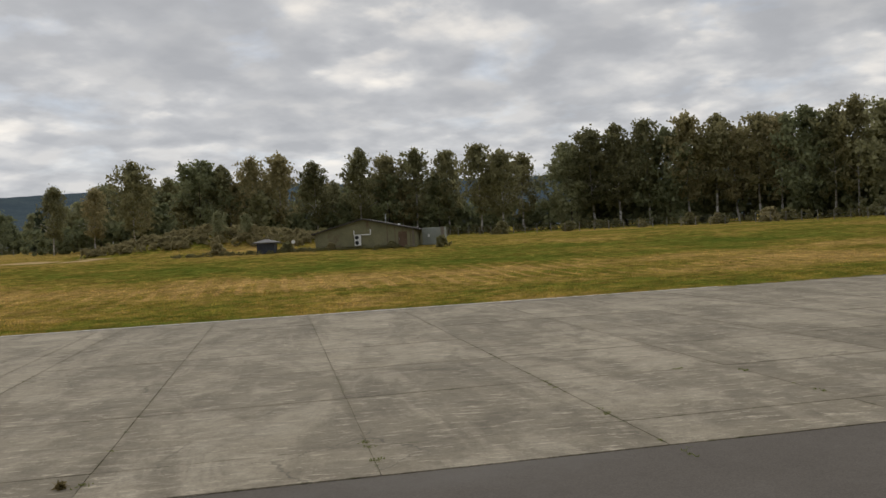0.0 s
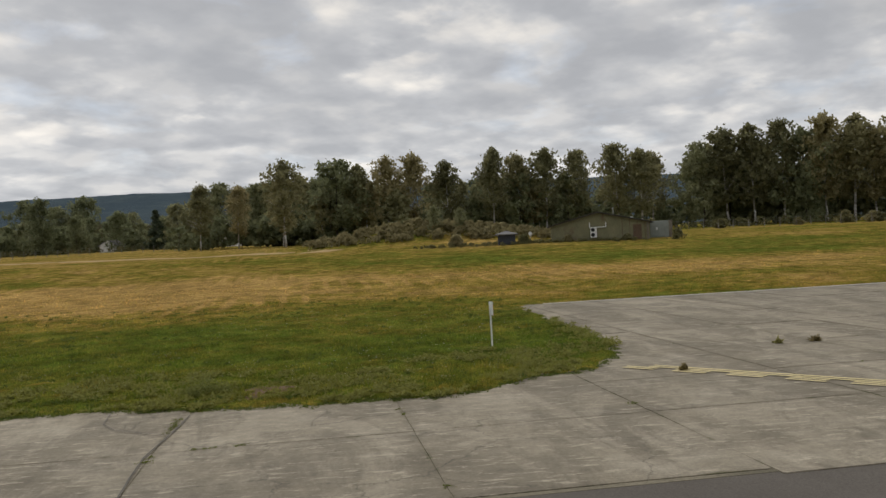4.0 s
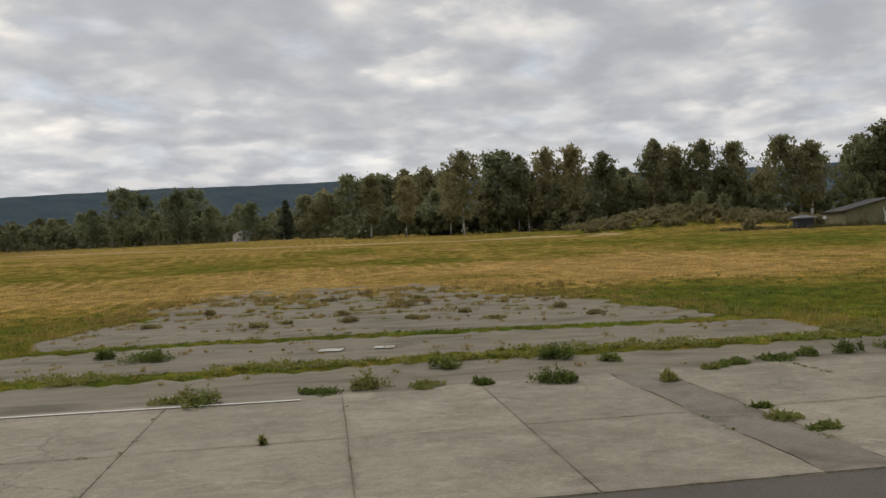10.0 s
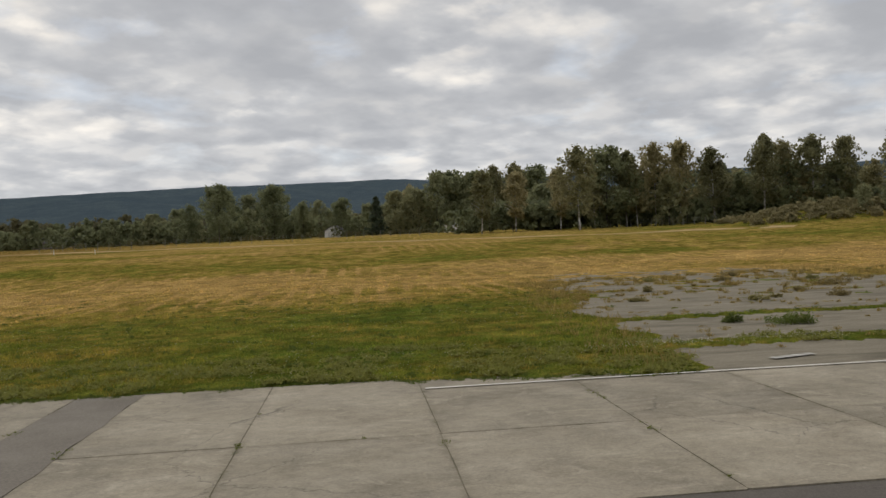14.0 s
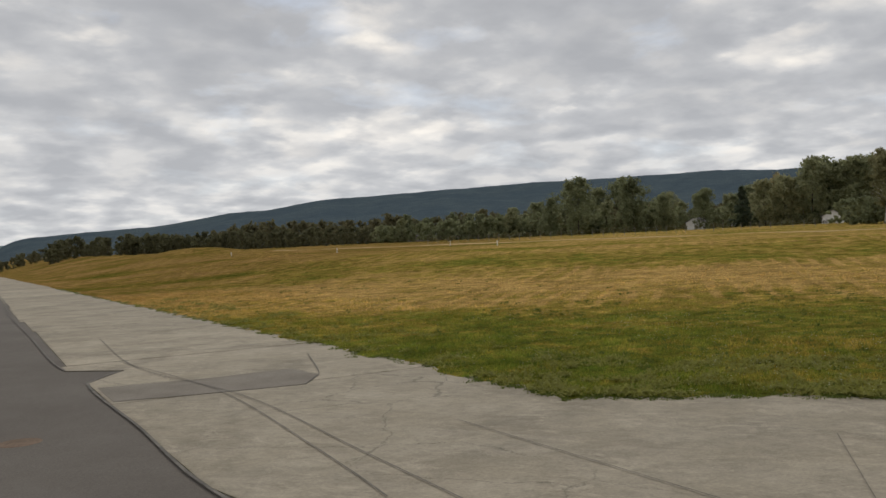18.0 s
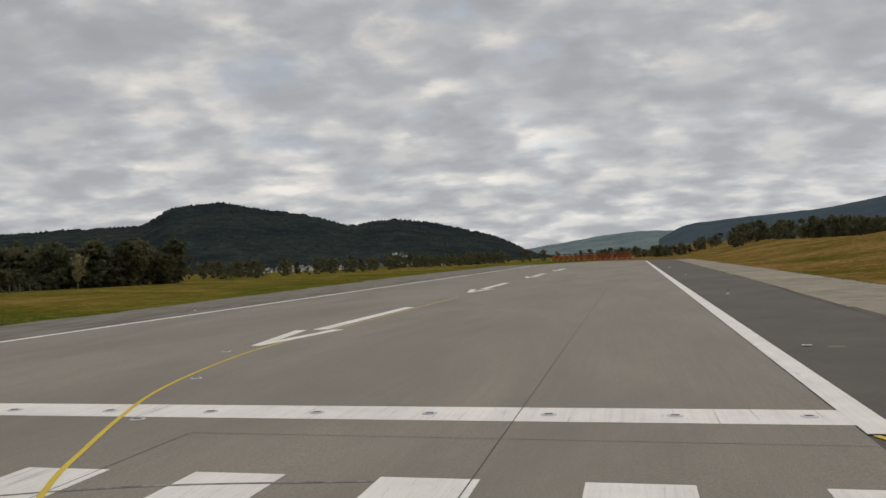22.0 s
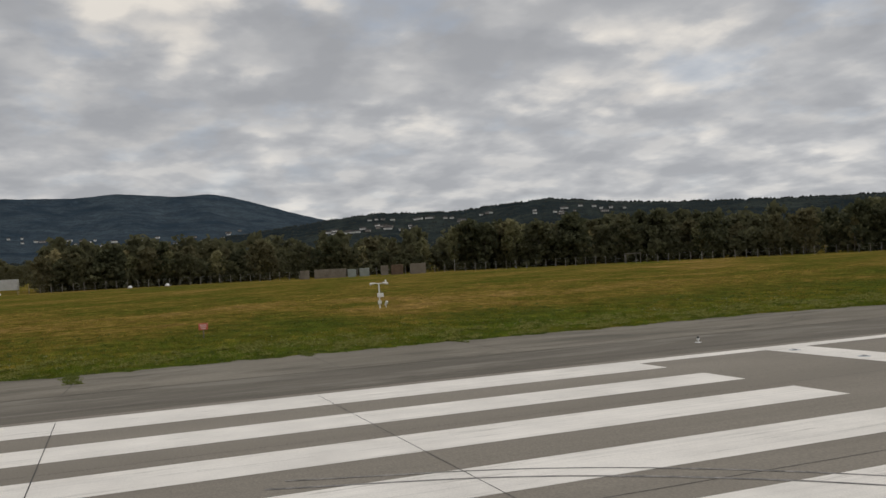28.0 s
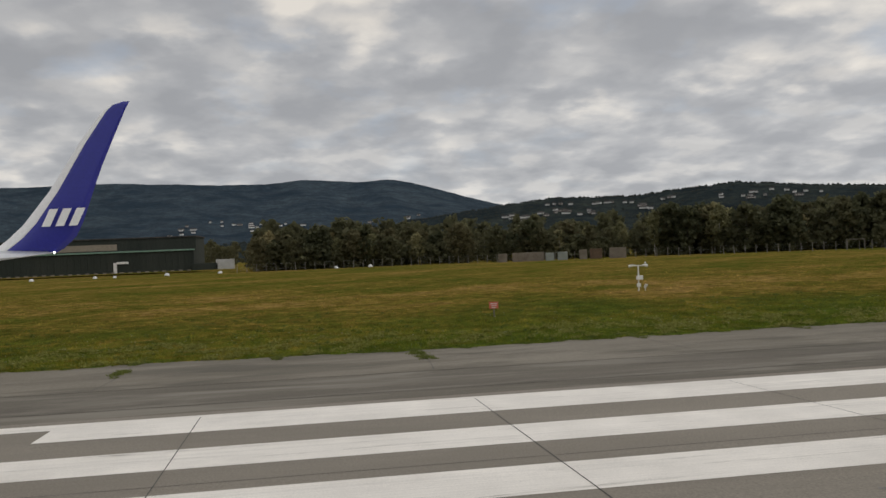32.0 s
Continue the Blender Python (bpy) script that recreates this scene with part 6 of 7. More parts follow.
# ---- the end of the runway ----
def build_antenna():
    ob = thing("antenna_array", pose(-23.5, 392, 0.2), "long row of orange-red lattice frames across the runway end", "antenna")
    for k in range(15):
        x = -17.5 + 2.5 * k
        fr = bmesh.new()
        for a, b in (((x, 0, 0), (x, 0, 3.6)), ((x, 1.4, 0), (x, 1.4, 3.6)), ((x, 0, 3.5), (x, 1.4, 3.5)), ((x, 0, 0.2), (x, 1.4, 3.4)), ((x - 1.0, 0, 3.1), (x + 1.0, 0, 3.1)), ((x - 1.0, 0, 2.1), (x + 1.0, 0, 2.1)), ((x - 1.0, 0, 1.1), (x + 1.0, 0, 1.1))):
            tube(a, b, 0.13, None, 5, fr)
        f = part("frame", fr, M_ORANGE, ob)
        part("dipole", box(1.9, 0.5, 0.42, (x, -0.1, 3.5), 0.03), M_BROWN, f)
        part("reflector", box(0.5, 0.12, 2.6, (x + 0.6, 0.1, 0.5), 0.02), M_ORANGE, f)
    for k in range(14):
        x = -16.25 + 2.5 * k
        fr = bmesh.new()
        for a, b in (((x, 0.7, 0), (x, 0.7, 3.4)), ((x - 1.1, 0.7, 0.3), (x + 1.1, 0.7, 3.2)), ((x + 1.1, 0.7, 0.3), (x - 1.1, 0.7, 3.2))):
            tube(a, b, 0.09, None, 5, fr)
        part("brace", fr, M_ORANGE, ob)
    for zz in (0.7, 1.5, 2.3, 3.1):
        part("rail", tube((-18.5, 0.05, zz), (18.5, 0.05, zz), 0.09, None, 6), M_ORANGE, ob)
    part("walkway", box(38, 0.5, 0.3, (0, 0.7, 0.9), 0.02), M_WHITEPAINT, ob, "pale walkway rail")


build_antenna()


# ---- the far side of the runway ----
def build_mast():
    z = float(ground_z(-84.1, 3.4))
    ob = thing("weather_mast", basis(-84.1, 3.4, z, 0.2, 0.98), "short white mast with sensor arms and boxes in the grass", "weather sensor")
    part("pole", tube((0, 0, 0), (0, 0, 1.95), 0.05, None, 8), M_WHITEPAINT, ob)
    part("arm", tube((-0.45, 0, 1.95), (0.45, 0, 1.95), 0.035, None, 8), M_WHITEPAINT, ob)
    for a in (-1, 1):
        h = part("sensor_head", tube((a * 0.32, 0, 1.98), (a * 0.72, -0.02, 1.86 + 0.06), 0.06, 0.11, 10), M_WHITEPAINT, ob)
    part("cup", lathe([(0.03, 1.95), (0.03, 2.12), (0.08, 2.15), (0.03, 2.22)], 8, (0.55, 0, 0.0)), M_WHITEPAINT, ob)
    part("cabinet", box(0.48, 0.26, 0.32, (0.08, -0.05, 0.86), 0.02), M_WHITEPAINT, ob)
    part("cabinet", box(0.28, 0.22, 0.26, (0.0, -0.05, 0.32), 0.02), M_WHITEPAINT, ob)
    part("side_sensor", tube((0.45, 0.1, 0.22), (0.62, 0.05, 0.48), 0.09, 0.12, 10), M_WHITEPAINT, ob)
    part("side_post", tube((0.5, 0.1, 0.0), (0.5, 0.1, 0.3), 0.03, None, 6), M_WHITEPAINT, ob)


build_mast()
z = float(ground_z(-67.6, -11.7))
board = thing("red_sign", basis(-67.6, -11.7, z, 0.16, 0.987), "small red notice board on a thin pale post", "sign")
part("post", tube((0, 0, 0), (0, 0, 0.6), 0.028, None, 6), M_WOOD, board)
part("board", box(0.50, 0.03, 0.36, (0, -0.04, 0.47), 0.006), M_REDORANGE, board)
for k in range(3):
    part("text_bar", box(0.38 - 0.07 * k, 0.006, 0.035, (0, -0.058, 0.72 - 0.10 * k)), M_WHITEPAINT, board)


def build_hangar():
    ob = thing("hangar", pose(-309, -57, 0.55), "long dark green hangar with a lower front range", "hangar")
    part("high_wall", box(24, 110, 11.0, (-18, -55, 0), 0.05), M_HANGAR, ob)
    part("front_range", box(6, 110, 6.6, (-3, -55, 0), 0.05), M_HANGAR, ob)
    part("gutter", box(0.6, 110.6, 0.5, (0.2, -55, 6.5), 0.03), M_HANGARGREEN, ob)
    part("roof_edge", box(24.6, 110.8, 0.4, (-18, -55, 11.0), 0.03), M_ROOF, ob)
    part("panel", box(0.2, 26, 2.0, (-5.9, -38, 7.4)), M_TAN, ob, "tan panel on the upper wall")
    for k in range(56):
        part("rib", box(0.12, 0.16, 6.3, (0.06, -1 - 2.0 * k, 0.0)), M_HANGAR, ob)
    dr = part("door_frame", box(0.3, 1.0, 3.3, (0.2, -24.5, 0.0)), M_HOUSEWHITE, ob, "white door surround")
    part("lintel", box(0.3, 3.6, 0.7, (0.2, -22.2, 2.9)), M_HOUSEWHITE, dr)
    for k in range(40):
        part("foot_block", box(0.6, 1.1, 0.45, (1.6, -1.5 - 2.6 * k, -0.1), 0.05), M_CRATE, ob)
    part("annex", box(5, 8, 2.2, (2, 3.8, 0), 0.04), M_HANGAR, ob)
    part("annex_end", box(5, 5.5, 3.2, (2, 10.0, 0), 0.05), M_GREYPANEL, ob, "pale grey annex end")


build_hangar()
for x, y, s in ((-262, -93, 0.62), (-262, -77, 0.6), (-262, -72, 0.5), (-262, -58.5, 0.7), (-262, -44.5, 0.62), (-262, -13, 0.62), (-262, -3.5, 0.68)):
    z = float(ground_z(x, y))
    ob = thing("white_marker", pose(x, y, z - 0.1), "low white rounded marker at the grass edge", "marker", "white field markers")
    part("cone", lathe([(0.95 * s, 0.0), (0.98 * s, 0.35 * s), (0.8 * s, 0.85 * s), (0.35 * s, 1.15 * s), (0.05, 1.2 * s)], 12), M_WHITEPAINT, ob)


def crate(x, y, w, h, mat, label):
    ob = thing("container", basis(x, y, float(ground_z(x, y)) - 0.05, 0.28, 0.96), label, "container", "stored containers")
    part("body", box(w, 2.4, h, (0, 0, 0), 0.04), mat, ob)
    for k in range(int(w / 0.6)):
        part("slat", box(0.12, 0.06, h - 0.15, (-w / 2 + 0.35 + k * 0.6, -1.23, 0.05)), mat, ob)
    return ob


for x, y, w, h, mat, label in ((-245.3, 30.7, 2.3, 2.3, M_CRATE, "short pale wooden container in the grass"), (-243.6, 37.3, 8.4, 2.4, M_CRATE, "long pale slatted wooden container"), (-242.0, 42.8, 2.2, 2.1, M_TANK, "grey container beside wooden ones"), (-241.0, 46.0, 2.6, 2.2, M_TANK, "grey container beside wooden ones"), (-239.6, 51.2, 2.0, 2.6, M_CRATE, "pale wooden container with upright slats"), (-238.6, 54.4, 3.2, 2.7, M_BROWN, "brown wooden container with upright slats"), (-236.4, 59.6, 4.2, 2.8, M_CRATE, "pale slatted wooden container")):
    crate(x, y, w, h, mat, label)
build_fence("fence", [(-262, -40), (-256, 10), (-246, 40), (-233, 66), (-226, 84), (-210, 111), (-188, 146), (-160, 190)], 2.2, 2.6, "post and wire fence along the far wood")
gate = thing("gate_frame", basis(-210, 110, float(ground_z(-210, 110)), 0.5, 0.86), "grey goal-like gate frame at the fence", "gate")
for a in (-2.0, 2.0):
    part("post", box(0.2, 0.2, 2.4, (a, 0, 0)), M_WOOD, gate)
part("crossbar", box(4.2, 0.2, 0.2, (0, 0, 2.4)), M_WOOD, gate)
lp = thing("lamp_mast", pose(-301, -7.3, 0.5), "tall thin lamp mast above the trees", "lamp post")
part("pole", tube((0, 0, 0), (0, 0, 13.2), 0.14, 0.08, 8), M_STEEL, lp)
part("lamp_head", box(0.5, 1.6, 0.3, (0, -0.6, 13.2), 0.04), M_STEEL, lp)


def slope_point(grid, az, el):
    """The place on a hill that shows at that bearing and height from the field."""
    h, w = grid.shape[:2]
    a = np.degrees(np.arctan2(grid[0, :, 0], grid[0, :, 1]))
    j = int(np.argmin(np.abs(a - az)))
    e = np.degrees(np.arctan2(grid[:15, j, 2] - 3.7, np.hypot(grid[:15, j, 0], grid[:15, j, 1])))
    i = min(float(np.interp(el, e[:13], np.arange(13.0))), 11.9)
    k = int(i)
    return grid[k, j] * (1 - i + k) + grid[k + 1, j] * (i - k)


hr = random.Random(3)
HILL_LABEL = "small pale house far off on the wooded hillside"
for az, el, n in ((-76.6, 1.85, 3), (-74.3, 2.1, 5), (-72.8, 2.15, 5), (-71.3, 3.0, 4), (-73.9, 3.2, 3), (-70, 3.05, 3), (-61.4, 2.7, 2), (-60.6, 2.85, 1), (-58.6, 2.7, 2), (-63.3, 2.6, 1), (-67.3, 3.35, 2), (-75.4, 2.0, 3), (-69, 2.2, 2), (-16, 0.3, 2)):
    for _ in range(n + 2):
        p = slope_point(HILL_LEFT, az + hr.uniform(-0.9, 0.9), el + hr.uniform(-0.28, 0.16))
        house(p[0], p[1], p[2] + 1.0, math.degrees(math.atan2(-p[0], p[1])) + hr.uniform(-25, 25), hr.choice((5, 6, 7, 8, 13)), 6, 4.4, M_HOUSEWHITE if hr.random() < 0.7 else M_HOUSEGREY, M_ROOF, HILL_LABEL, "hillside houses")
for az, el, n in ((-96.6, 2.0, 2), (-94, 1.8, 3), (-92.3, 1.8, 4), (-89, 1.8, 3), (-85.5, 1.8, 3), (-82.6, 2.0, 4), (-80.7, 1.85, 4), (-98, 1.7, 2)):
    for _ in range(2 * n + 1):
        p = slope_point(HILL_BLUE, az + hr.uniform(-1.6, 1.6), el + hr.uniform(-0.3, 0.3))
        house(p[0], p[1], p[2] + 3, math.degrees(math.atan2(-p[0], p[1])) + hr.uniform(-25, 25), hr.choice((7, 9, 11, 16)), 8, 6.5, M_HOUSEWHITE if hr.random() < 0.7 else M_HOUSEGREY, M_ROOF, "small pale house under the far mountain", "houses under the mountain")
for az in (-26.5, -25.2, -24, -23.1, -22.3, -21.2, -20.0, -18.4, -17.7, -16.2, -15.6, -14.4, -13.2):
    r = 610 + hr.uniform(-40, 60)
    x, y = r * math.sin(radians(az)), r * math.cos(radians(az))
    house(x, y, float(ground_z(x, y)) - 0.3, hr.uniform(0, 180), hr.uniform(7, 11), 6, 4.6, M_HOUSEWHITE if hr.random() < 0.5 else M_HOUSEGREY, M_GREYROOF, "village house with pitched roof beyond the runway", "village houses")

# ---- the wing tip of the aircraft, as it stands at the end ----
def build_winglet():
    m = Matrix.LocRotScale((-36.39, -25.84, 4.03), Euler((radians(90), radians(-0.3), radians(80.6))), None)
    ob = thing("winglet", m, "deep blue swept winglet with white leading edge", "winglet")
    # height, front edge, rear edge, thickness; z points towards the viewer
    rows = [(0.00, -1.32, 0.02, 0.15), (0.06, -1.02, 0.15, 0.13), (0.24, -0.76, 0.35, 0.115), (0.47, -0.50, 0.47, 0.10), (0.99, -0.07, 0.66, 0.085), (1.37, 0.18, 0.80, 0.075), (1.75, 0.42, 0.96, 0.065), (2.27, 0.80, 1.18, 0.05), (2.37, 0.92, 1.23, 0.035), (2.42, 1.12, 1.26, 0.02)]
    chord = [0.0, 0.04, 0.12, 0.25, 0.5, 0.75, 1.0]
    thick = [0.0, 0.55, 0.85, 1.0, 0.85, 0.5, 0.03]

    def loft(lo, hi, name, mat, gap=0.0):
        bm = bmesh.new()
        grid = []
        for y, a, b, t in rows:
            ring = []
            cs = np.linspace(lo, hi, 7)
            for sgn in (1, -1):
                for c in (cs if sgn > 0 else cs[::-1]):
                    cant = -0.10 * y * y * 0.25
                    ring.append(bm.verts.new((a + (b - a) * c, y, cant + sgn * (np.interp(c, chord, thick) * t / 2 + gap))))
            grid.append(ring)
        for p, q in zip(grid, grid[1:]):
            for k in range(14):
                j = (k + 1) % 14
                bm.faces.new((p[k], p[j], q[j], q[k]))
        bm.faces.new(grid[0][::-1])
        bm.faces.new(grid[-1])
        bmesh.ops.recalc_face_normals(bm, faces=bm.faces)
        return part(name, bm, mat, ob, smooth=True)

    loft(0.225, 1.0, "blade", M_NAVY)
    loft(0.0, 0.23, "leading_edge", M_WINGWHITE)
    bm = bmesh.new()
    secs = [(0.0, -1.32, 0.02, 0.0, 0.15), (0.5, -1.75, -0.28, -0.05, 0.19), (2.2, -3.2, -1.2, -0.16, 0.28), (4.5, -5.2, -2.5, -0.30, 0.4)]
    grid = []
    for z, a, b, y, t in secs:
        ring = []
        for sgn in (1, -1):
            for c, k in (zip(chord, thick) if sgn > 0 else zip(chord[::-1], thick[::-1])):
                ring.append(bm.verts.new((a + (b - a) * c, y + sgn * k * t / 2, z)))
        grid.append(ring)
    for p, q in zip(grid, grid[1:]):
        for k in range(14):
            j = (k + 1) % 14
            bm.faces.new((p[k], p[j], q[j], q[k]))
    bm.faces.new(grid[0][::-1])
    bm.faces.new(grid[-1])
    bmesh.ops.recalc_face_normals(bm, faces=bm.faces)
    part("wing_tip", bm, M_WINGGREY, ob, smooth=True)
    part("position_light", lathe([(0.014, 0), (0.018, 0.015), (0.01, 0.03)], 10, (0.0, 0.0, 0.02)), M_LAMPON, ob)
    for k in range(3):
        bm = bmesh.new()
        x0 = -0.17 + 0.22 * k
        z = 0.075
        pts = [(x0, 0.42), (x0 + 0.14, 0.42), (x0 + 0.28, 0.70), (x0 + 0.14, 0.70)]
        bm.faces.new([bm.verts.new((px, py, z)) for px, py in pts])
        part("emblem_bar", bm, M_WINGWHITE, ob, "white slanted emblem bar")


M_LAMPON = bpy.data.materials.new("lit lamp")
M_LAMPON.use_nodes = True
M_LAMPON.node_tree.nodes["Principled BSDF"].inputs["Emission Color"].default_value = (1, 0.97, 0.9, 1)
M_LAMPON.node_tree.nodes["Principled BSDF"].inputs["Emission Strength"].default_value = 3.0
build_winglet()


# ---- weeds and grass, last ----
def weed_bush(rng, r, h, count, blade, leafy=False):
    """A low clump of thin leaves that lean outwards."""
    ang = rng.random(count) * math.tau
    subs = rng.normal(size=(7, 2)) * r * np.array([0.42, 0.34])
    own = rng.integers(0, 7, count)
    rr = r * 0.55 * np.sqrt(rng.random(count)) * (0.5 + 0.7 * (own % 3) / 2)
    x, y = subs[own, 0] + rr * np.cos(ang), subs[own, 1] + rr * np.sin(ang)
    hh = h * (0.35 + 0.65 * rng.random(7))[own] * (1.0 - 0.5 * rr / r) * (0.3 + 0.8 * rng.random(count))
    lean = 0.35 + 0.5 * rng.random(count)
    tx, ty = x + np.cos(ang + rng.normal(size=count) * 0.6) * hh * lean * 0.6, y + np.sin(ang + rng.normal(size=count) * 0.6) * hh * lean * 0.6
    side = rng.random(count) * math.tau
    w = blade * (0.6 + 0.8 * rng.random(count))
    z0 = hh * rng.random(count) * 0.5
    if leafy:
        # leaves set all along the stems instead of upright blades
        z0 = hh * rng.random(count) ** 0.7
        tx, ty = x + rng.normal(size=count) * 0.06, y + rng.normal(size=count) * 0.06
        hh = z0 + rng.normal(size=count) * 0.05 + 0.02
        w = w * 1.5
    a = np.stack([x - np.cos(side) * w, y - np.sin(side) * w, z0], 1)
    b = np.stack([x + np.cos(side) * w, y + np.sin(side) * w, z0 + (0.02 if leafy else 0.0)], 1)
    c = np.stack([tx, ty, np.maximum(hh, 0.01)], 1)
    return np.stack([a, b, c], 1).reshape(-1, 3), np.arange(3 * count).reshape(-1, 3)


WEEDS = [(51.6, 7.2, 0.55, 0.5), (55.6, 7.8, 0.5, 0.6), (58.0, 10.1, 0.5, 0.5), (61.5, 10.6, 0.6, 0.6), (60.5, 6.9, 0.7, 0.45), (58.6, 7.3, 0.35, 0.22), (50.8, 7.7, 0.5, 0.15), (54.5, 7.6, 0.6, 0.15), (57.0, 7.4, 0.5, 0.12), (47.0, 17.1, 0.4, 0.5), (48.6, 15.9, 0.9, 0.5), (62.8, 9.6, 0.35, 0.3), (63.0, 5.9, 0.3, 0.35), (69.4, 8.4, 0.35, 0.5), (70.9, 8.4, 0.5, 0.35), (68.1, 8.3, 0.3, 0.35)]
WEEDS2 = [(65.7, 7.7, 0.6, 0.16), (67.0, 8.0, 0.7, 0.14), (63.4, 1.2, 0.42, 0.16), (63.5, 2.2, 0.22, 0.12), (63.6, 0.2, 0.3, 0.12), (72.0, 4.0, 0.3, 0.12), (72.1, 0.5, 0.4, 0.2), (72.0, -1.3, 0.35, 0.22), (72.05, -0.4, 0.35, 0.2), (64.7, 7.2, 0.3, 0.15), (53.4, 2.3, 0.06, 0.24), (85.0, 9.0, 0.3, 0.4), (93.2, 8.6, 0.7, 0.7)]
WEEDS3 = [(58.8, 31.0, 0.9, 0.5), (55.4, 28.0, 0.4, 0.35), (51.6, 24.8, 0.5, 0.3), (52.9, 25.3, 0.35, 0.25), (55.8, 24.8, 0.6, 0.3), (58.7, 24.3, 0.6, 0.25), (61.2, 26.0, 0.4, 0.3), (65.9, 26.0, 0.5, 0.35), (48.7, 31.5, 0.4, 0.5), (54.9, 36.0, 0.5, 0.5), (57.2, 40.0, 0.6, 0.6), (51.4, 39.0, 0.5, 0.5), (62.0, 22.5, 0.6, 0.2), (66.4, 22.0, 0.6, 0.2), (60.0, 35.0, 0.5, 0.4), (46.5, 27.0, 0.5, 0.3), (112.0, 10.5, 0.16, 0.26), (110.7, 10.6, 0.14, 0.16), (105.8, 6.9, 0.14, 0.2), (120.9, 0.3, 0.07, 0.12)]
wrng = np.random.default_rng(5)


def plant_weeds(spots, mat, label, blade):
    for s, n, r, h in spots:
        x, y = sn(s, n)
        v, f = weed_bush(wrng, r, h, int(60 + 1500 * r), blade, True)
        ob = link_mesh("weed", v, f, mat)
        ob.location = (x, y, float(terrain(x, y)) - 0.01)
        tagged(ob, label, "weed", "weeds in the paving")


plant_weeds(WEEDS, M_WEED, "leafy green weed growing from a paving joint", 0.022)
plant_weeds(WEEDS2, M_WEED, "low green weed growing in a paving crack", 0.018)
plant_weeds(WEEDS3, M_DRYWEED, "dry brownish weed clump on the old asphalt", 0.02)


def joint_moss():
    """Thin tufts that line the slab joints and paving cracks."""
    r = np.random.default_rng(8)
    spots = []
    for s in JOINT_S:
        for _ in range(70 if 62 < s < 95 else 20):
            n = r.uniform(-2.0, 7.4)
            if wave(s * 3, n, 1.3, 5) > 0.30:
                spots.append((s + r.normal() * 0.03, n))
    for _ in range(240):
        s = r.uniform(24, 170)
        if wave(s, 2.0, 2.1, 3) > 0.45:
            spots.append((s, (2.3 if s < 107 else 6.2) + r.normal() * 0.03))
    vs, fs, base = [], [], 0
    for s, n in spots:
        v, f = weed_bush(r, r.uniform(0.05, 0.16), r.uniform(0.03, 0.08), 26, 0.012)
        x, y = sn(s, n)
        vs.append(v + np.array([x, y, 0]))
        fs.append(f + base)
        base += len(v)
    for x, y, ln in ((-51.70, -28.3, 0), (-55.00, -28.2, 0), (-54.00, -23.0, 0), (-51.60, -17.7, 0), (-53.00, -17.8, 0), (-54.00, -8.6, 0), (-54.10, -1.6, 0)):
        for _ in range(14):
            v, f = weed_bush(r, 0.25, 0.12, 60, 0.02)
            t = r.random()
            vs.append(v + np.array([x - 2.2 * t, y + r.normal() * 0.12, -0.02]))
            fs.append(f + base)
            base += len(v)
    ob = link_mesh("joint_tufts", np.concatenate(vs), np.concatenate(fs), M_WEED)
    tagged(ob, "thin green tufts along the paving joints", "weeds", kind="stuff")


joint_moss()


def grass_blades(name, label, boxes, mat, tall, wide, seed, along=True, lift=0.0):
    """Leaning blades over the grass, thick near the paving and thinning away."""
    r = np.random.default_rng(seed)
    pts = []
    for (a0, a1, b0, b1, count, taxi) in boxes:
        a, b = r.uniform(a0, a1, count), b0 + (b1 - b0) * r.random(count) ** 1.25
        x, y = ((a + b) / R2, (b - a) / R2) if taxi else (b, a)
        u = (b - b0) / (b1 - b0)
        fade = smooth01(np.minimum(a - a0, a1 - a) / 14) * smooth01((1 - u) / 0.6)
        if b0 != 6 and abs(b1 - b0) > 30:
            fade = fade * smooth01(u / 0.2)
        keep = (grass(x, y) > 0.02) & (r.random(count) < fade)
        pts.append(np.stack([x[keep], y[keep]], 1))
    p = np.concatenate(pts)
    k = 4
    p = np.repeat(p, k, axis=0) + r.normal(size=(len(p) * k, 2)) * 0.05
    n = len(p)
    dist = grass(p[:, 0], p[:, 1])
    h = tall * (0.4 + 0.9 * r.random(n)) * (0.55 + 0.45 * smooth01(dist / 1.5)) * (0.75 + 0.5 * (wave(p[:, 0], p[:, 1], 2.5, 8) > 0.1))
    ang, side = r.random(n) * math.tau, r.random(n) * math.tau
    lean = h * (0.2 + 0.6 * r.random(n))
    w = wide * (0.6 + 0.8 * r.random(n))
    z = ground_z(p[:, 0], p[:, 1]) - 0.02 + lift
    a = np.stack([p[:, 0] - np.cos(side) * w, p[:, 1] - np.sin(side) * w, z], 1)
    b = np.stack([p[:, 0] + np.cos(side) * w, p[:, 1] + np.sin(side) * w, z], 1)
    c = np.stack([p[:, 0] + np.cos(ang) * lean, p[:, 1] + np.sin(ang) * lean, z + h], 1)
    ob = link_mesh(name, np.stack([a, b, c], 1).reshape(-1, 3), np.arange(3 * n).reshape(-1, 3), mat)
    tagged(ob, label, "grass", kind="stuff")


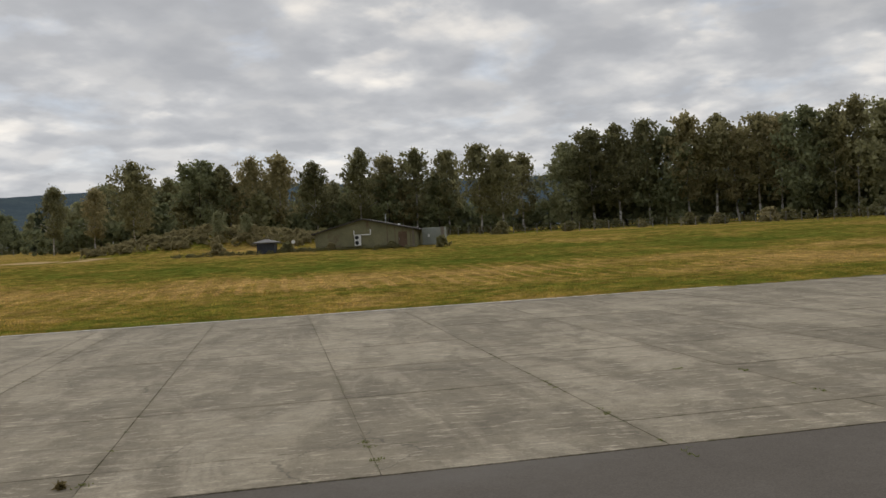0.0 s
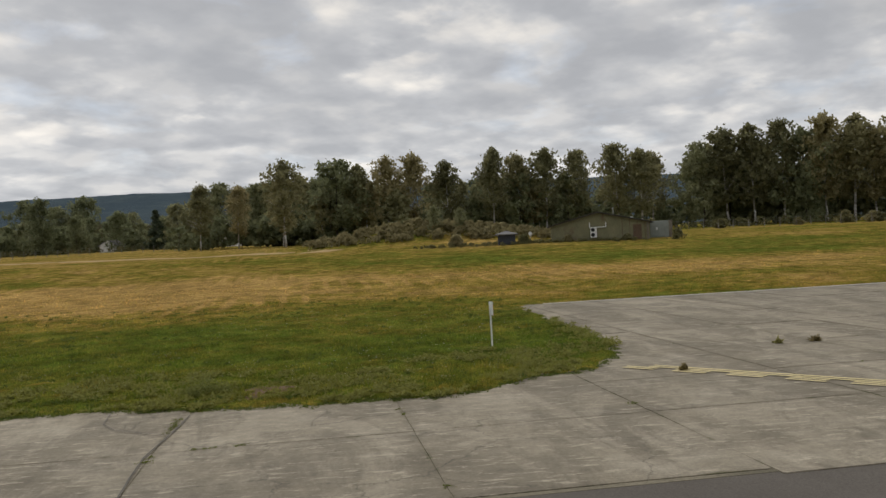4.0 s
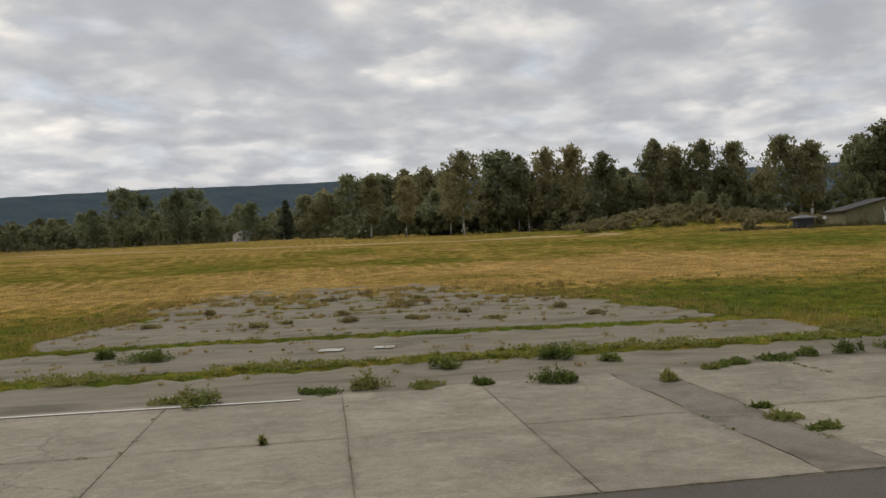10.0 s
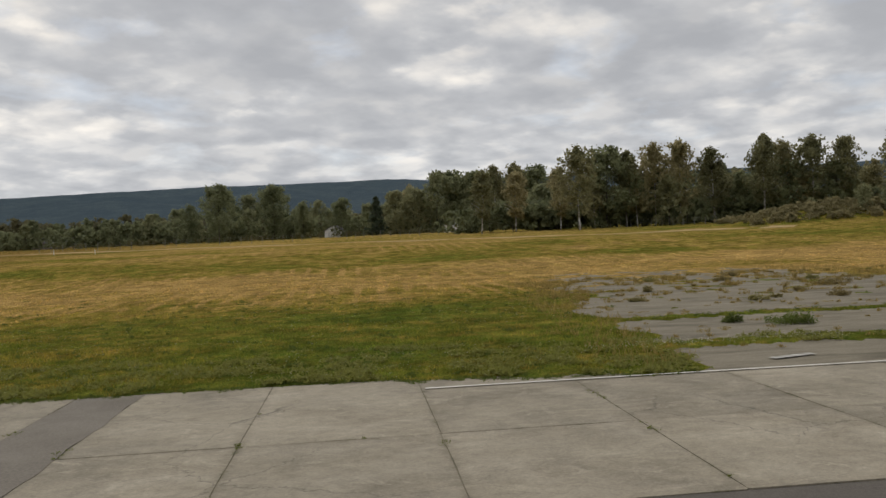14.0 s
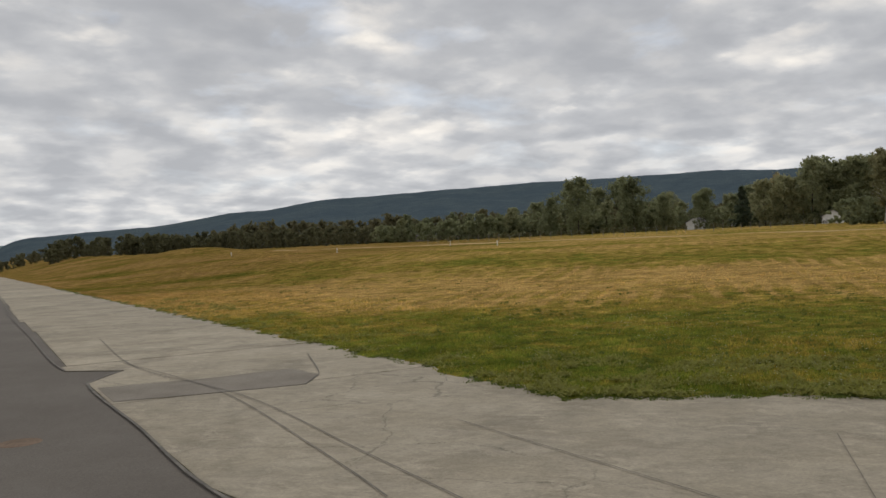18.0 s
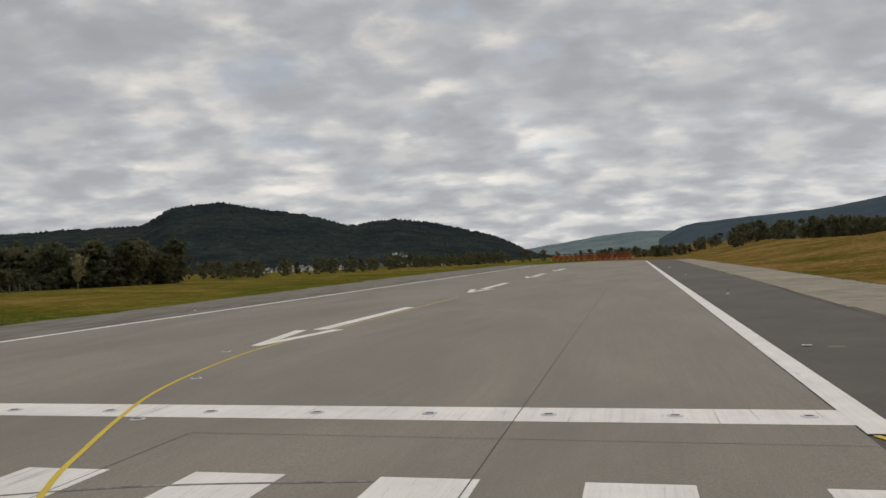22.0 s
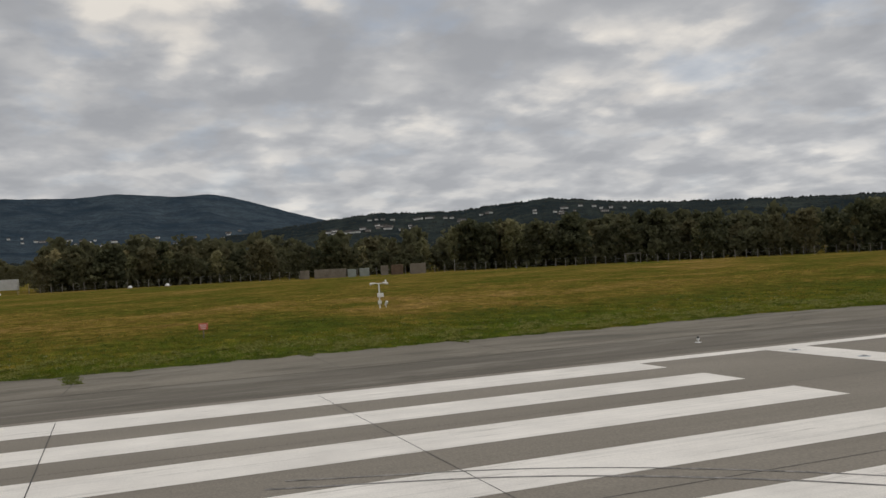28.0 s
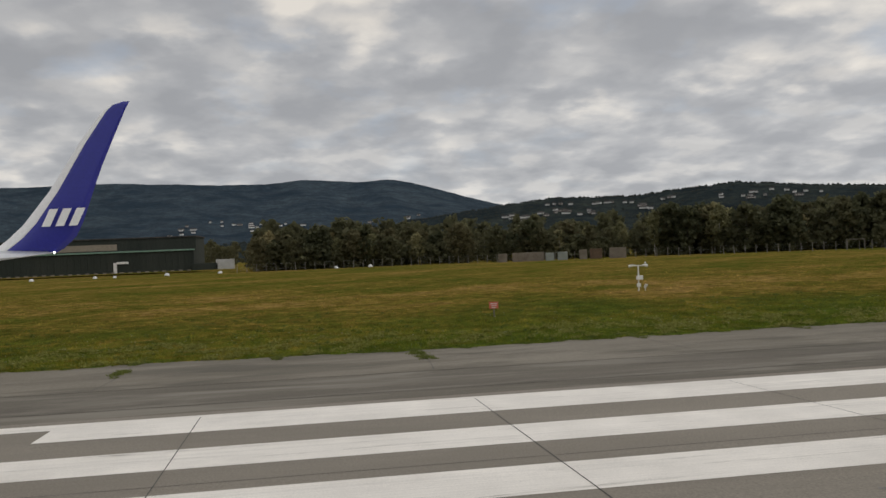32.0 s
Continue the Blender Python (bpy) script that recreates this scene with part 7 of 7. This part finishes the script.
NEAR = [(2, 122, 6, 28, 76000, True), (2, 118, 6, 12, 26000, True), (-16, 80, 17, 34, 32000, False), (-60, 60, -54, -76, 36000, False), (-60, 60, -53.6, -60, 14000, False), (97, 180, 32, 42, 11000, True)]
grass_blades("grass_blades", "short green and straw grass blades of the verge", NEAR, M_BLADES, 0.13, 0.012, 61)
MID = [(0, 135, 10, 85, 34000, True), (-10, 170, 20, 80, 14000, False), (-90, 90, -60, -150, 24000, False), (95, 190, 33, 80, 10000, True)]
grass_blades("meadow_grass", "longer meadow grass further from the paving", MID, M_BLADES, 0.13, 0.02, 62)


def straw_fringe():
    """Tall dry grass round the bare old apron."""
    r = np.random.default_rng(31)
    s, n = r.uniform(34, 82, 26000), r.uniform(8.5, 48, 26000)
    x, y = (s + n) / R2, (n - s) / R2
    d = old_apron(s, n)
    ok = (d < 0.3) & (d > -2.6) & (grass(x, y) > 0.0) & (r.random(26000) < 0.55 + 0.45 * wave(s, n, 3.0, 3))
    p = np.repeat(np.stack([x[ok], y[ok]], 1), 4, axis=0)
    p = p + r.normal(size=p.shape) * 0.05
    k = len(p)
    ang, side = r.random(k) * math.tau, r.random(k) * math.tau
    h = 0.34 * (0.3 + 0.9 * r.random(k))
    z = ground_z(p[:, 0], p[:, 1]) - 0.02
    w = 0.012 * (0.6 + 0.8 * r.random(k))
    a = np.stack([p[:, 0] - np.cos(side) * w, p[:, 1] - np.sin(side) * w, z], 1)
    b = np.stack([p[:, 0] + np.cos(side) * w, p[:, 1] + np.sin(side) * w, z], 1)
    c = np.stack([p[:, 0] + np.cos(ang) * h * 0.4, p[:, 1] + np.sin(ang) * h * 0.4, z + h], 1)
    ob = link_mesh("straw_fringe", np.stack([a, b, c], 1).reshape(-1, 3), np.arange(3 * k).reshape(-1, 3), M_STRAWBLADE)
    tagged(ob, "tall straw-coloured grass round the old apron", "grass", kind="stuff")


M_STRAWBLADE = leaf_mat("straw blades", (0.16, 0.13, 0.035), (0.42, 0.30, 0.11), (0.30, 0.23, 0.07))
straw_fringe()


def apron_tufts():
    """Small dry weeds that have come up through the old asphalt."""
    r = np.random.default_rng(29)
    vs, fs, base = [], [], 0
    for _ in range(1200):
        s, n = r.uniform(43, 73), 8 + 36 * r.random() ** 0.8
        if r.random() > 0.25 + 0.03 * (n - 8) or wave(s, n * 2, 2.2, 7) < -0.1:
            continue
        big = 1 + 0.7 * smooth01((n - 22) / 12)
        v, f = weed_bush(r, r.uniform(0.08, 0.35) * big, r.uniform(0.06, 0.26) * big, int(50 * big), 0.014 * big)
        x, y = sn(s, n)
        vs.append(v + np.array([x, y, float(terrain(x, y))]))
        fs.append(f + base)
        base += len(v)
    ob = link_mesh("apron_tufts", np.concatenate(vs), np.concatenate(fs), M_STRAWBLADE)
    tagged(ob, "small dry tufts growing through the old asphalt", "weeds", kind="stuff")


apron_tufts()


def edge_tufts():
    """Grass that creeps over the edge of the paving in uneven tongues."""
    r = np.random.default_rng(37)
    vs, fs, base = [], [], 0
    s = r.uniform(12, 107, 1500)
    n = np.interp(s, EDGE_S, EDGE_N)
    px, py = (s + n) / R2, (n - s) / R2
    px = np.concatenate([px, np.full(500, 17.4), np.full(700, -55.1)])
    py = np.concatenate([py, r.uniform(-8, 120, 500), r.uniform(-60, 90, 700)])
    for x, y in zip(px, py):
        # walk out of or into the grass until its edge is met
        ux, uy = (-1, 0) if x < 0 else (0.8, 0.6)
        for _ in range(14):
            g = float(grass(x, y))
            x, y = x - ux * g * 0.6, y - uy * g * 0.6
            if abs(g) < 0.05:
                break
        if abs(float(grass(x, y))) > 0.2 or old_apron((x - y) / R2, (x + y) / R2) > 0:
            continue
        k = r.uniform(0.5, 1.0)
        v, f = weed_bush(r, 0.22 * k, 0.11 * k, 34, 0.014)
        off = r.normal() * 0.13
        vs.append(v + np.array([x - ux * off, y - uy * off, 0.0]))
        fs.append(f + base)
        base += len(v)
    ob = link_mesh("edge_tufts", np.concatenate(vs), np.concatenate(fs), M_WEED)
    tagged(ob, "ragged green tufts along the grass edge", "grass", kind="stuff")


edge_tufts()


def tussocks():
    """Darker green tufts scattered through the short grass."""
    r = np.random.default_rng(23)
    a, b = r.uniform(8, 112, 2600), 7 + 34 * r.random(2600) ** 1.6
    x = np.concatenate([(a + b) / R2, r.uniform(17.5, 45, 260), -54.5 - 22 * r.random(1700) ** 1.6])
    y = np.concatenate([(b - a) / R2, r.uniform(-5, 70, 260), r.uniform(-60, 60, 1700)])
    ok = (grass(x, y) > 0.15) & (wave(x, y, 6.0, 4) > -0.35)
    vs, fs, base = [], [], 0
    for px, py in zip(x[ok], y[ok]):
        v, f = weed_bush(r, r.uniform(0.12, 0.4), r.uniform(0.08, 0.2), 42, 0.018)
        vs.append(v + np.array([px, py, float(ground_z(px, py))]))
        fs.append(f + base)
        base += len(v)
    ob = link_mesh("grass_tussocks", np.concatenate(vs), np.concatenate(fs), M_WEED)
    tagged(ob, "darker green tufts in the short grass", "grass", kind="stuff")


tussocks()


def verge_herbs():
    """Low broad-leaved plants that thicken the first metres of grass beside the paving."""
    r = np.random.default_rng(41)
    s = r.uniform(10, 107, 5200)
    n = np.interp(s, EDGE_S, EDGE_N) + 6.5 * r.random(5200) ** 1.7
    x = np.concatenate([(s + n) / R2, 17.4 + 5 * r.random(500) ** 1.5, -55.2 - 7 * r.random(2600) ** 1.6])
    y = np.concatenate([(n - s) / R2, r.uniform(-6, 60, 500), r.uniform(-60, 50, 2600)])
    ok = (grass(x, y) > 0.06) & (wave(x, y, 1.7, 6) + 0.6 * wave(x, y, 0.6, 2) > -0.05)
    vs, fs, base = [], [], 0
    for px, py in zip(x[ok], y[ok]):
        v, f = weed_bush(r, r.uniform(0.16, 0.48), r.uniform(0.08, 0.24), 46, 0.026, True)
        vs.append(v + np.array([px, py, float(ground_z(px, py))]))
        fs.append(f + base)
        base += len(v)
    ob = link_mesh("verge_herbs", np.concatenate(vs), np.concatenate(fs), M_HERB)
    tagged(ob, "low dark broad-leaved herbs along the grass verge", "herbs", kind="stuff")


M_HERB = leaf_mat("verge herb leaves", (0.100, 0.130, 0.024), (0.245, 0.268, 0.058), (0.205, 0.182, 0.052))
verge_herbs()


def bare_soil():
    """A worn brown spot in the verge."""
    r = np.random.default_rng(43)
    cx, cy = sn(94.9, 8.4)
    ang = np.linspace(0, math.tau, 25)[:-1]
    v = [(cx, cy, float(ground_z(cx, cy)) + 0.07)]
    for k, d in ((0.5, 0.06), (1.0, -0.03)):
        for a in ang:
            q = k * (0.75 + 0.35 * math.sin(3 * a + 1) + 0.2 * r.random())
            x, y = cx + 1.1 * q * math.cos(a - 0.8), cy + 0.8 * q * math.sin(a - 0.8)
            v.append((x, y, float(ground_z(x, y)) + d + 0.02 * r.random()))
    f = [(0, 1 + k, 1 + (k + 1) % 24) for k in range(24)] + [(1 + k, 25 + k, 25 + (k + 1) % 24, 1 + (k + 1) % 24) for k in range(24)]
    tagged(link_mesh("bare_soil", v, f, M_SOIL, smooth=True), "bare brown soil worn into the verge", "soil", kind="structure")


bare_soil()


def clover():
    r = np.random.default_rng(17)
    a, b = r.uniform(14, 105, 9000), 8 + 26 * r.random(9000) ** 1.3
    x, y = (a + b) / R2, (b - a) / R2
    x = np.concatenate([x, r.uniform(17.5, 32, 1800), -55 - 14 * r.random(2500)])
    y = np.concatenate([y, r.uniform(-5, 40, 1800), r.uniform(-40, 30, 2500)])
    ss, nn = r.uniform(40, 74, 2600), 12.0 + 0.4 * r.normal(size=2600)
    nn = nn - 0.02 * (ss - 55)
    x, y = np.concatenate([x, (ss + nn) / R2]), np.concatenate([y, (nn - ss) / R2])
    ok = (grass(x, y) > 0.2) & (wave(x, y, 4.0, 12) > -0.15)
    x, y = x[ok], y[ok]
    z = ground_z(x, y) + r.uniform(0.04, 0.13, len(x))
    s = r.uniform(0.007, 0.016, len(x))
    v = np.stack([np.stack([x - s, y, z], 1), np.stack([x, y - s, z + s], 1), np.stack([x + s, y, z], 1), np.stack([x, y + s, z + s], 1)], 1).reshape(-1, 3)
    ob = link_mesh("clover_flowers", v, np.arange(len(v)).reshape(-1, 4), M_CLOVER)
    tagged(ob, "tiny white clover heads in the grass", "flowers", kind="stuff")


clover()
